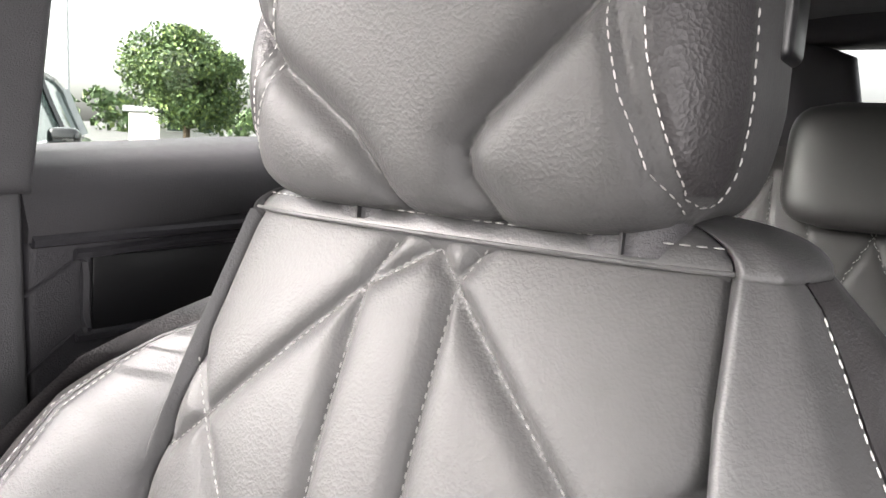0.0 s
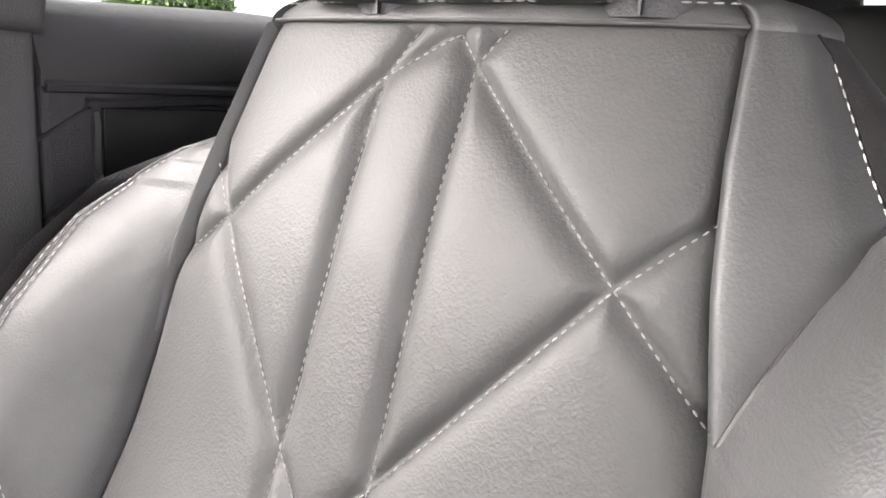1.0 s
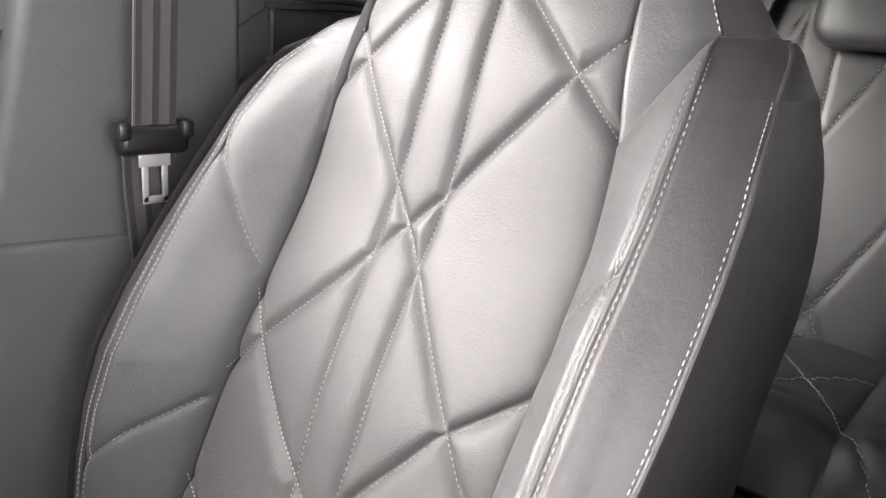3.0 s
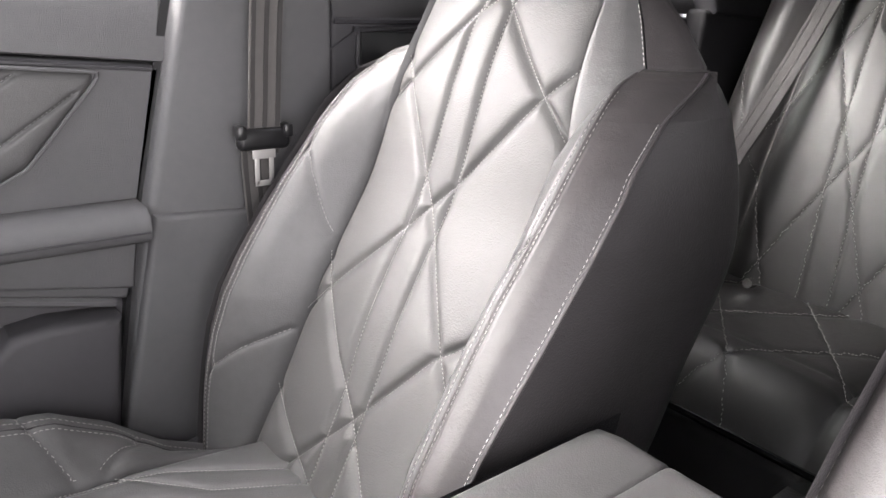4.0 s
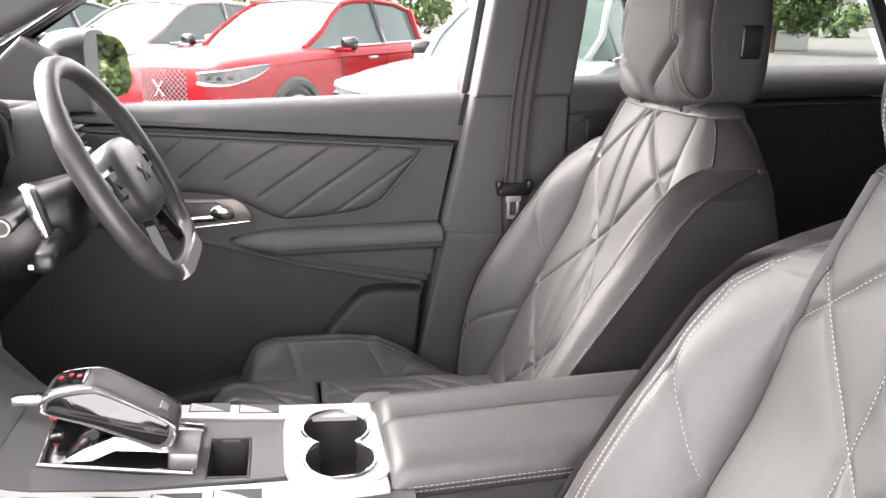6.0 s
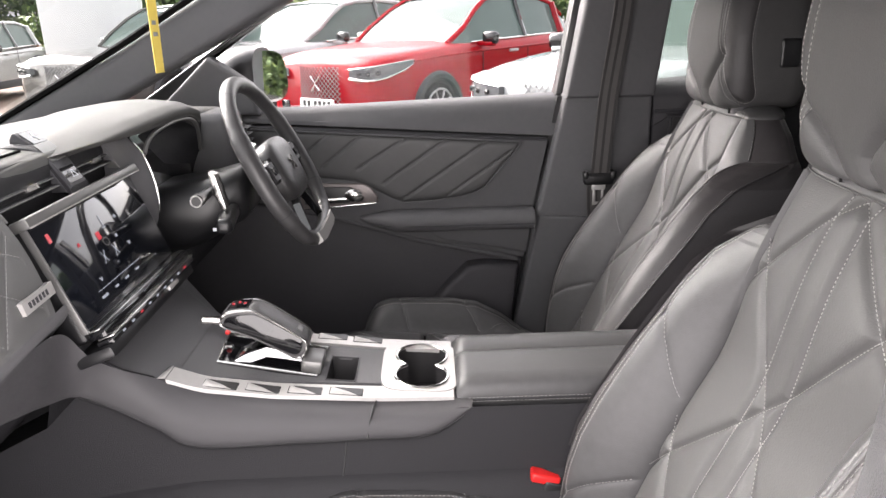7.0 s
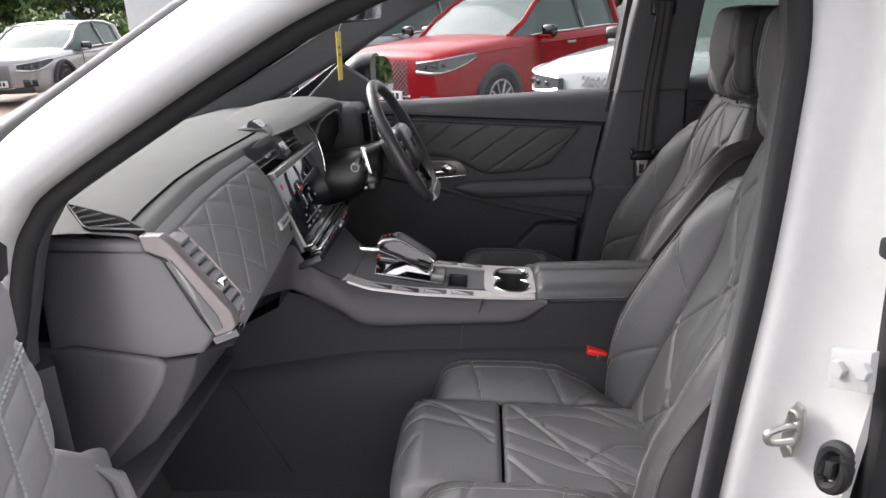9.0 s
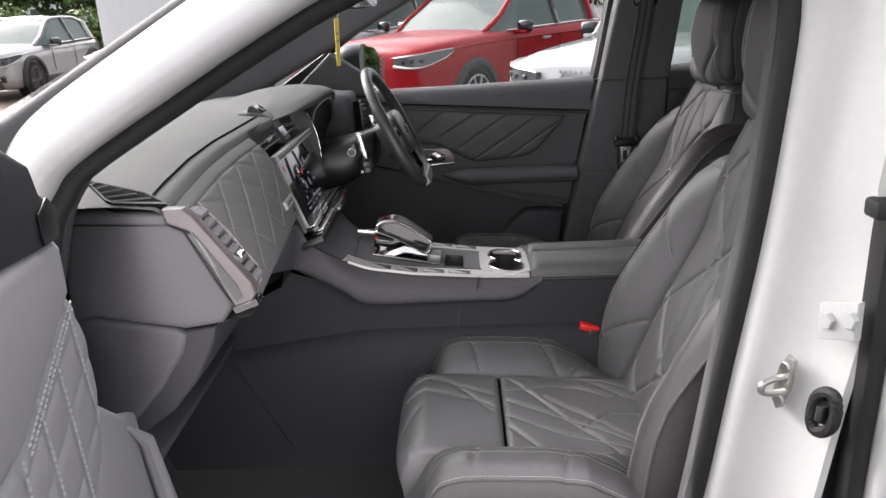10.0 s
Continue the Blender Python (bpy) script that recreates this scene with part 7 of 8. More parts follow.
trim_l = part("satin_strip", strip(-0.545, -0.136, 0.126, 0.096, 0.088, 0.062, -1), SATIN, console, "satin metal switch strip")
part("strip_nose", prism([(-0.557, -0.126), (-0.545, -0.126), (-0.545, -0.088), (-0.549, -0.088)], "z", con_z(-0.555) - 0.002, con_z(-0.548) + 0.003, 0.001), SATIN, trim_l)
trim_r = part("satin_strip", strip(-0.46, -0.136, 0.104, 0.096, 0.072, 0.062, 1), SATIN, console, "satin metal switch strip")
for side, xs0 in ((-1, (-0.498, -0.438, -0.378, -0.318)), (1, (-0.42, -0.36, -0.30))):
    for x in xs0:
        w0 = float(np.interp(x, [-0.5, -0.15], [0.104, 0.080]))
        z = con_z(x + 0.022)
        slope = math.degrees(math.atan((con_z(x) - con_z(x + 0.045)) / 0.045))
        sw = part("toggle_well", rbox((x + 0.022, side * w0, z + 0.0015), (0.050, 0.022, 0.003), 0.001, 1, (0, slope, 0)), BLACK, trim_l if side < 0 else trim_r, "recessed toggle switch")
        bm = bmesh.new()
        base = [(x - 0.001, -0.0105), (x + 0.040, -0.0105), (x + 0.024, 0.0), (x - 0.001, 0.0105)]
        vs = [bm.verts.new((px, side * w0 + py, con_z(px) + 0.003)) for px, py in base]
        apex = bm.verts.new((x + 0.008, side * w0 - 0.003, z + 0.0065))
        bm.faces.new(vs[::-1])
        for i in range(4):
            bm.faces.new((vs[i], vs[(i + 1) % 4], apex))
        part("toggle", bm, SATIN, sw, "faceted satin toggle", angle=10)


def holed(outer, inner, top, depth, wall=True):
    """A plate with a shaped hole and its walls; both outlines have the same number of points."""
    bm = bmesh.new()
    rows = [[(x, y, top(x) - 0.004) for x, y in outer], [(x, y, top(x)) for x, y in outer], [(x, y, top(x)) for x, y in inner], [(x, y, top(x) - 0.003) for x, y in inner]]
    return loft(rows, cap=False, bm=bm)


n = 72
cup_in, cup_out = [], []
for k in range(n):
    a = k / n * math.tau
    c, s = math.cos(a), math.sin(a)
    best = 0
    for cy in (-0.034, 0.034):
        b = cy * s
        q = b * b - cy * cy + 0.041 ** 2
        if q > 0:
            best = max(best, b + math.sqrt(q))
    cup_in.append((-0.185 + best * c, best * s))
    r = ((abs(c) / 0.060) ** 5 + (abs(s) / 0.0815) ** 5) ** -0.2
    cup_out.append((-0.188 + r * c, r * s))
cups = part("cup_plate", holed(cup_out, cup_in, lambda x: con_z(x) + 0.0035, 0), SATIN, console, "satin plate round the cup holders", angle=50)
part("cup_well", loft([[(x, y, con_z(x) + 0.001) for x, y in cup_in], [(-0.185 + (x + 0.185) * 0.94, y * 0.94, 0.765) for x, y in cup_in]], cap=False), RUBBER, cups, "black double cup holder", angle=60)
part("cup_floor", prism([(-0.185 + (x + 0.185) * 0.95, y * 0.95) for x, y in cup_in], "z", 0.760, 0.766, 0), RUBBER, cups)
part("cup_rim", tube([(x, y, con_z(x) + 0.0045) for x, y in cup_in], 0.0022, 6, closed=True), CHROME, cups, "bright cup holder rim")
for cy in (-0.034, 0.034):
    part("cup_finger", rbox((-0.152, cy, 0.805), (0.010, 0.012, 0.020), 0.004, 2), SATIN, cups)
# plate, selector gate and tray
plate = part("selector_plate", strip(-0.536, -0.331, 0.086, 0.0661, -0.070, -0.0615, -1, 0.0012, 20, 0.004), SOFT, console, "dark leather-grain selector plate")
part("plate_rear", strip(-0.286, -0.247, 0.0618, 0.058, -0.0596, -0.058, -1, 0.0012, 6, 0.004), SOFT, plate)
part("plate_side", strip(-0.331, -0.286, 0.0661, 0.0618, 0.0585, 0.0585, -1, 0.0012, 6, 0.004), SOFT, plate)
part("plate_side", strip(-0.331, -0.286, 0.0615, 0.0596, 0.0200, 0.0200, 1, 0.0012, 6, 0.004), SOFT, plate)
g_out = [(-0.497, -0.040), (-0.345, -0.052), (-0.340, 0.048), (-0.505, 0.064)]
gate = part("selector_gate", prism(g_out, "z", con_z(-0.42) - 0.010, con_z(-0.42) + 0.0035, 0.002), GLOSS, console, "gloss black selector gate")
for v in gate.data.vertices:
    v.co.z += con_z(v.co.x) - con_z(-0.42)
part("gate_edge", tube([(x, y, con_z(x) + 0.004) for x, y in g_out], 0.0022, 6, closed=True), CHROME, gate, "chrome gate edge")
part("gate_block", rbox((-0.354, -0.018, con_z(-0.354) + 0.012), (0.032, 0.052, 0.022), 0.004, 2, (0, 8, 0)), DARK_SATIN, gate, "gloss block behind the lever")
tray = smooth_path([(-0.3305, -0.054), (-0.3265, -0.058), (-0.2905, -0.058), (-0.2865, -0.054), (-0.2865, 0.016), (-0.2905, 0.0198), (-0.3265, 0.0198), (-0.3305, 0.016)], 3, closed=True)
well = part("tray_well", loft([[(x, y, con_z(x) + 0.0015) for x, y in tray], [(-0.3085 + (x + 0.3085) * 0.94, -0.019 + (y + 0.019) * 0.95, 0.790) for x, y in tray]], cap=False), RUBBER, console, "small dark storage well", angle=50)
part("tray_floor", prism([(p[0], p[1]) for p in tray], "z", 0.784, 0.790, 0), RUBBER, well)
part("tray_rim", tube([(x, y, con_z(x) + 0.0018) for x, y in tray], 0.0013, 6, closed=True), SOFT_DARK, well)
lever = thing("gear_selector", "gloss black and chrome gear selector lever on the console", "gear selector", (-0.40, 0.0, 0.855))
LEVER_Y = -0.006
part("lever_neck", loft([[(x, LEVER_Y + y, z) for y, z in ((-w, zz - h), (-w * 0.8, zz + h * 0.4), (0, zz + h), (w * 0.8, zz + h * 0.4), (w, zz - h))] for x, zz, w, h in ((-0.475, 0.866, 0.030, 0.003), (-0.455, 0.872, 0.026, 0.010), (-0.425, 0.880, 0.020, 0.010), (-0.395, 0.872, 0.018, 0.008), (-0.372, 0.862, 0.016, 0.004))]), DARK_CHROME, lever, "faceted chrome lever base", angle=25)
part("neck_inlay", loft([[(x, LEVER_Y + y, z) for y, z in ((-w, zz), (0, zz + h), (w, zz))] for x, zz, w, h in ((-0.468, 0.8715, 0.014, 0.006), (-0.430, 0.8885, 0.011, 0.004), (-0.412, 0.886, 0.009, 0.003))], closed=False, cap=False), GLOSS, lever, angle=25)
PROFILE = [(p[0], p[1]) for p in smooth_path([(-0.490, 0.934), (-0.484, 0.945), (-0.468, 0.950), (-0.442, 0.951), (-0.426, 0.945), (-0.392, 0.921), (-0.366, 0.901), (-0.359, 0.890), (-0.364, 0.871), (-0.376, 0.865), (-0.398, 0.878), (-0.440, 0.903), (-0.472, 0.918), (-0.487, 0.925)], 3, closed=True)]
LC = (-0.43, 0.912)
grip = part("lever_grip", prism(PROFILE, "y", LEVER_Y - 0.0235, LEVER_Y + 0.0235, 0.005, 3), WHEEL_LEATHER, lever, "black leather lever grip", angle=50)
for sg in (-1, 1):
    part("grip_side", prism([(LC[0] + (x - LC[0]) * 0.90, LC[1] + (z - LC[1]) * 0.80) for x, z in PROFILE], "y", LEVER_Y + sg * 0.022, LEVER_Y + sg * 0.0250, 0.001), GLOSS, grip, "gloss black grip side")
    part("grip_edge", tube([(LC[0] + (x - LC[0]) * 0.97, LEVER_Y + sg * 0.0232, LC[1] + (z - LC[1]) * 0.94) for x, z in PROFILE], 0.0021, 6, closed=True), CHROME, grip, "chrome grip edge")
part("grip_top", loft([[(x, LEVER_Y + 0.017 * a, z + h) for a, h in ((-1, -0.002), (-1, 0.0012), (1, 0.0012), (1, -0.002))] for x, z in ((-0.478, 0.9485), (-0.466, 0.9510), (-0.446, 0.9517))]), GLOSS, grip, "gloss black top plate")
for k in range(3):
    part("gear_mark", rbox((-0.472 + 0.009 * k, LEVER_Y + 0.004 * (k % 2), 0.9523 + 0.0008 * min(k, 1)), (0.004, 0.005, 0.0008), 0), ICON_RED, grip)
part("grip_latch", rbox((-0.373, LEVER_Y, 0.9075), (0.010, 0.016, 0.002), 0.001, 1, (0, 38, 0)), DARK_SATIN, grip)
part("start_toggle", rbox((-0.522, 0.056, con_z(-0.52) + 0.022), (0.050, 0.016, 0.012), 0.003, 2, (0, 8, 12)), CHROME, console, "chrome toggle ahead of the lever")
part("park_mark", rbox((-0.497, 0.030, con_z(-0.497) + 0.022), (0.008, 0.012, 0.006), 0.002), RED_PLASTIC, console, "small red mark on the toggle")

rings = []
for x in np.linspace(-0.132, 0.252, 48):
    tip = np.clip((x + 0.132) / 0.016, 0, 1) ** 0.5 * np.clip((0.252 - x) / 0.012 + 0.2, 0, 1) ** 0.5
    t = 0.840 + 0.011 * tip + 0.004 * (x + 0.13)
    half = [(0.0, t), (0.012, t), (0.0155, t - 0.003), (0.019, t), (0.060, t + 0.0005), (0.078, t - 0.003), (0.086, t - 0.010), (0.090, t - 0.020), (0.091, 0.822), (0.090, 0.812), (0.085, 0.803)]
    ring = [(x, y, z) for y, z in half]
    other = [(0.0, t), (0.060, t + 0.0005), (0.078, t - 0.003), (0.086, t - 0.010), (0.090, t - 0.020), (0.091, 0.822), (0.090, 0.812), (0.085, 0.803)]
    rings.append([(x, -y, z) for y, z in other[::-1]] + ring[1:])
lid = part("armrest_lid", loft(rings), LEATHER_PLAIN, console, "padded leather armrest lid", angle=50)
for zz in (0.8235, 0.8175):
    stitches([[(-0.115, zz), (0.24, zz)]], lambda a, b: ((a, -0.0917, b), (0, -1, 0)), "stitching", lid, pitch=0.006)
part("lid_seam", tube([(-0.12, -0.0905, 0.8205), (0.24, -0.0905, 0.8205)], 0.0015, 6), SOFT_DARK, lid)
part("armrest_box", prism([(-0.118, 0.800), (-0.10, 0.50), (0.27, 0.50), (0.262, 0.800)], "y", -0.086, 0.086, 0.006, 3), SOFT_DARK, console, "dark storage box under the lid")
part("box_shoulder", prism([(-0.105, 0.806), (-0.13, 0.80), (-0.20, 0.72), (-0.20, 0.50), (0.28, 0.50), (0.28, 0.806)], "y", -0.112, 0.112, 0.010, 3), SOFT, console, "dark side cheek of the armrest box")
part("rear_console", prism([(0.25, 0.80), (0.33, 0.74), (0.36, 0.50), (0.25, 0.50)], "y", -0.10, 0.10, 0.01, 3), SOFT_DARK, console)

# ---- mirror and hanging tag ----
mirror_in = thing("rear_view_mirror", "black frameless interior mirror at the windscreen top", "mirror", (-0.50, 0.03, 1.50))
part("mirror_shell", rbox((-0.505, 0.03, 1.452), (0.025, 0.25, 0.065), 0.012, 3, (0, 12, -12)), BLACK, mirror_in, "black mirror shell")
part("mirror_glass", rbox((-0.4915, 0.033, 1.450), (0.002, 0.236, 0.052), 0.001, 1, (0, 12, -12)), MIRROR, mirror_in, "mirror glass")
part("mirror_stem", cyl((-0.515, 0.02, 1.47), (-0.56, 0.0, 1.53), 0.010, n=12), BLACK, mirror_in)
tag = thing("hanging_tag", "yellow card tag hanging from the interior mirror", "tag", (-0.555, 0.053, 1.30))
rings = []
for k, t in enumerate(np.linspace(0, 1, 10)):
    z = 1.402 - 0.104 * t
    tw = 1.12 + 0.15 * t
    w = 0.0088 + 0.001 * t
    rings.append([(-0.553 - 0.004 * t + w * math.cos(tw) * s + 0.0006 * n2 * math.sin(tw), 0.049 + 0.008 * t + w * math.sin(tw) * s - 0.0006 * n2, z) for s, n2 in ((-1, 1), (1, 1), (1, -1), (-1, -1))])
part("card", loft(rings), YELLOW, tag, "yellow card with pale print")
for k in range(3):
    part("print_bar", rbox((-0.5548 + 0.0004 * k, 0.0497 + 0.0009 * k, 1.385 - 0.016 * k), (0.008, 0.0018, 0.006), 0, 1, (0, 0, 66)), PIPING, tag)
part("string", tube([(-0.553, 0.049, 1.40), (-0.535, 0.04, 1.435)], 0.0008, 5), PALE, tag)

# ---- outside: ground, cars, pillar sign, greenery ----


def ground_mat(name, base, var, scale):
    return mat(name, base, 0.85, grain=0.8, grain_scale=scale, var=var, var_scale=0.6)


ASPHALT = ground_mat("asphalt", (0.115, 0.112, 0.108), 0.18, 90)
PAVING = ground_mat("brown_paving", (0.21, 0.155, 0.125), 0.22, 60)
KERB = ground_mat("kerb_stone", (0.36, 0.35, 0.32), 0.15, 60)
me = bpy.data.meshes.new("ground")
gxs = [-900, -60, -20, 0, 20, 60, 900]
me.from_pydata([(x, y, 0) for x in gxs for y in gxs], [], [(i * 7 + j, i * 7 + j + 1, i * 7 + j + 8, i * 7 + j + 7) for i in range(6) for j in range(6)])
ground = tagged(finish("ground", me, ASPHALT, None), "grey asphalt car park ground", "ground", kind="structure")
pave = part("pavement", prism([(-30, 9.5), (-7.2, 9.5), (-6.6, 10.2), (-6.6, 30), (-30, 30)], "z", -0.05, 0.012, 0), PAVING, None)
tagged(pave, "reddish brown block paving", "pavement", kind="structure")
kerb = part("kerb", prism([(-6.2, 10.6), (-5.2, 10.0), (-4.6, 10.4), (-4.6, 12.8), (-6.2, 13.6)], "z", 0, 0.12, 0.02), KERB, None)
tagged(kerb, "pale kerbed island round the sign", "kerb", kind="structure")

RED_PAINT = mat("red_metallic_paint", (0.27, 0.0005, 0.006), 0.35, coat=0.30, var=0.05)
RED_PAINT.node_tree.nodes["Principled BSDF"].inputs["Specular IOR Level"].default_value = 0.08
WHITE_PAINT = mat("white_car_paint", (0.30, 0.32, 0.325), 0.25, coat=1.0, var=0.04)
SILVER_PAINT = mat("silver_car_paint", (0.34, 0.337, 0.335), 0.28, metal=0.35, coat=1.0, var=0.05)
GREY_PAINT = mat("dark_bronze_car_paint", (0.075, 0.068, 0.062), 0.25, metal=0.3, coat=1.0, var=0.05)
CAR_GLASS = mat("car_window", (0.085, 0.115, 0.105), 0.06, coat=0.0, var=0.15)
CAR_GLASS.node_tree.nodes["Principled BSDF"].inputs["Specular IOR Level"].default_value = 0.12
LAMP = mat("headlamp_lens", (0.07, 0.075, 0.08), 0.10, coat=0.5, var=0.1)
TYRE = mat("tyre", (0.018, 0.018, 0.018), 0.75, grain=0.4, grain_scale=200)
RIM = mat("alloy_rim", (0.45, 0.45, 0.46), 0.3, metal=0.9)
DARK_RIM = mat("dark_rim", (0.03, 0.03, 0.03), 0.3)
PLATE = mat("number_plate", (0.72, 0.72, 0.70), 0.4)
CLADDING = mat("grey_cladding", (0.03, 0.03, 0.032), 0.6, grain=0.3, grain_scale=200)


def outside_car(label, paint, at, heading, suv=True, rim=RIM, plate=PLATE, k=0.0):
    """A parked car; its nose points along -x before it is turned by heading degrees."""
    k = k or (1.0 if suv else 0.90)
    car = thing("parked_car", label, "car", (0, 0, 0), "parked cars outside")
    st = [(0.0, 0.70, 0.38, 0.855), (0.04, 0.79, 0.28, 0.90), (0.14, 0.86, 0.24, 0.945), (0.35, 0.90, 0.22, 0.98), (0.75, 0.922, 0.22, 1.012), (1.15, 0.925, 0.22, 1.035), (1.5, 0.93, 0.22, 1.06), (2.4, 0.935, 0.22, 1.075), (3.4, 0.935, 0.22, 1.095), (4.0, 0.915, 0.24, 1.09), (4.35, 0.86, 0.30, 1.05), (4.50, 0.78, 0.40, 0.98), (4.55, 0.70, 0.48, 0.90)]
    rings = []
    for x, w, zb, zt in st:
        if not suv:
            zt = zt * 0.90
        w = w * (1 if suv else 0.93)
        half = [(0.0, zt + 0.022), (w * 0.45, zt + 0.018), (w * 0.78, zt), (w * 0.93, zt - 0.04), (w * 0.985, zt - 0.13), (w, zt - 0.26), (w * 0.985, 0.52), (w, 0.40), (w * 0.97, zb + 0.05), (w * 0.90, zb)]
        ring = [(x * k, -a, b) for a, b in half] + [(x * k, a, b) for a, b in half[:0:-1]]
        rings.append(ring)
    body = part("body", loft(rings), paint, car, "", angle=50)
    gh = [(1.36, 0.72, 1.03, 1.045), (1.64, 0.80, 1.04, 1.22), (1.94, 0.80, 1.05, 1.42), (2.22, 0.79, 1.06, 1.555), (2.48, 0.785, 1.06, 1.60), (2.9, 0.78, 1.07, 1.615), (3.5, 0.77, 1.08, 1.585), (3.9, 0.75, 1.08, 1.50), (4.15, 0.72, 1.07, 1.33), (4.34, 0.70, 1.05, 1.07)]
    rings, roof = [], []
    for x, w, zb, zt in gh:
        zb, zt = (zb, zt) if suv else (zb * 0.89, 0.92 + (zt - 1.03) * 0.90)
        f = np.clip((zt - zb) / 0.52, 0, 1)
        top_w = w * (1 - 0.20 * f)
        rings.append([(x * k, -w * 1.06, zb), (x * k, -(w * 0.45 + top_w * 0.58), (zb + zt) / 2), (x * k, -top_w, zt - 0.03 * f), (x * k, -top_w * 0.6, zt), (x * k, 0, zt + 0.012), (x * k, top_w * 0.6, zt), (x * k, top_w, zt - 0.03 * f), (x * k, w * 0.45 + top_w * 0.58, (zb + zt) / 2), (x * k, w * 1.06, zb)])
    part("window_glass", loft(rings), CAR_GLASS, car, "dark glazed cabin", angle=40)
    skin = np.array([[np.array(p) * np.array([1, 1.012, 1]) + np.array([0, 0, 0.010]) for p in r[2:7]] for r in rings[3:9]])
    sheet(skin, paint, "roof", car)
    for s in (1, -1):
        i = 8 if s > 0 else 0
        edge = 6 if s > 0 else 2
        mid = 7 if s > 0 else 1
        off = Vector((0, s * 0.006, 0))
        part("a_pillar", tube([Vector(rings[n][edge]) + off for n in (0, 1, 2, 3)], 0.032, 6), paint, car)
        part("roof_edge", tube([Vector(rings[n][edge]) + off for n in range(3, 9)], 0.030, 6), paint, car)
        for n, r in ((5, 0.028), (7, 0.05)):
            part("pillar", tube([Vector(rings[n][i]) + off, Vector(rings[n][mid]) + off, Vector(rings[n][edge]) + off], r, 6, flat=1.4), GLOSS if n == 5 else paint, car)
        part("belt_trim", tube([Vector(rings[n][i]) + off * 2 for n in range(1, 9)], 0.013, 6), CHROME, car, "bright belt-line strip")
        m = part("door_mirror", rbox((1.82 * k, s * 1.02 * (1 if suv else 0.93), 1.09 if suv else 0.97), (0.12, 0.20, 0.15), 0.045, 3), GLOSS, car, "gloss black mirror cap")
        part("mirror_foot", rbox((1.81 * k, s * 0.97 * (1 if suv else 0.93), 1.025 if suv else 0.915), (0.10, 0.22, 0.06), 0.02, 2), paint, m)
        part("door_gap", tube([(2.80 * k, s * 0.940 * (1 if suv else 0.93), z) for z in (0.45, 0.75, 0.95)], 0.0045, 5), BLACK, car)
        part("door_gap", tube([(1.78 * k, s * 0.937 * (1 if suv else 0.93), z) for z in (0.45, 0.75, 0.95)], 0.006, 5), BLACK, car)
        part("door_handle", rbox((2.45 * k, s * 0.945 * (1 if suv else 0.93), 0.92 if suv else 0.84), (0.20, 0.03, 0.035), 0.012, 2), SATIN, car)
        part("sill_cladding", rbox((2.3 * k, s * 0.925 * (1 if suv else 0.93), 0.30), (2.0 * k, 0.06, 0.14), 0.02, 2), CLADDING, car, "dark lower cladding")
        lz, lw = (0.0, 1.0) if suv else (-0.10, 0.93)
        plan = [(-0.030, 0.50, 0.838, 0.752), (-0.012, 0.62, 0.852, 0.738), (0.015, 0.725, 0.864, 0.735), (0.065, 0.815, 0.876, 0.742), (0.17, 0.882, 0.892, 0.768), (0.36, 0.918, 0.908, 0.822), (0.52, 0.930, 0.912, 0.885)]
        lamp = part("headlight", loft([[(x - 0.012, s * y * lw, t + lz), (x - 0.016, s * y * lw, b + lz), (x + 0.05, s * y * lw * 0.94, b + lz), (x + 0.05, s * y * lw * 0.94, t + lz)] for x, y, t, b in plan]), LAMP, car, "clear headlight", angle=30)
        for n in (1, 2, 3):
            x, y, t, b = plan[n]
            part("lamp_cell", rbox((x - 0.010, s * y * lw, (t + b) / 2 + lz), (0.035, 0.040, 0.040), 0.008, 2, (0, 0, -s * 25 * n)), GLOSS, lamp)
        part("lamp_brow", tube([(x - 0.018, s * y * lw, b + lz - 0.006) for x, y, t, b in plan], [0.020, 0.016, 0.011, 0.009, 0.008, 0.007, 0.005], 6), CHROME, lamp, "chrome wing under the lamp")
        part("lamp_rim", tube([(x - 0.016, s * y * lw, t + lz + 0.002) for x, y, t, b in plan], 0.006, 6), CHROME, lamp)
        part("waist_crease", tube([(x * k, s * y * lw, z + lz) for x, y, z in ((0.50, 0.934, 0.905), (1.0, 0.944, 0.930), (1.6, 0.948, 0.945), (2.6, 0.950, 0.955), (3.6, 0.948, 0.965))], 0.010, 8), paint, car)
        part("air_intake", rbox((0.045, s * 0.62, 0.42), (0.10, 0.24, 0.13), 0.02, 2, (0, 0, -s * 18)), GLOSS, car)
        for x in (0.92, 3.68):
            wx, wy = x * k, s * 0.84 * (1 if suv else 0.93)
            part("wheel_arch", tube([(wx + 0.385 * math.cos(a), s * (0.925 if suv else 0.86), 0.345 + 0.385 * math.sin(a)) for a in np.linspace(-0.15, math.pi + 0.15, 24)], 0.048, 6), CLADDING, car, "dark wheel-arch cladding")
            part("arch_shade", cyl((wx, wy - s * 0.10, 0.345), (wx, s * (0.922 if suv else 0.858), 0.345), 0.378, n=36), BLACK, car)
            wh = part("wheel", cyl((wx, wy - s * 0.08, 0.335), (wx, wy + s * 0.10, 0.335), 0.335, n=40, bevel=0.03), TYRE, car, "black tyre on alloy wheel")
            part("rim", cyl((wx, wy + s * 0.085, 0.335), (wx, wy + s * 0.103, 0.335), 0.245, n=32, bevel=0.006), BLACK, wh)
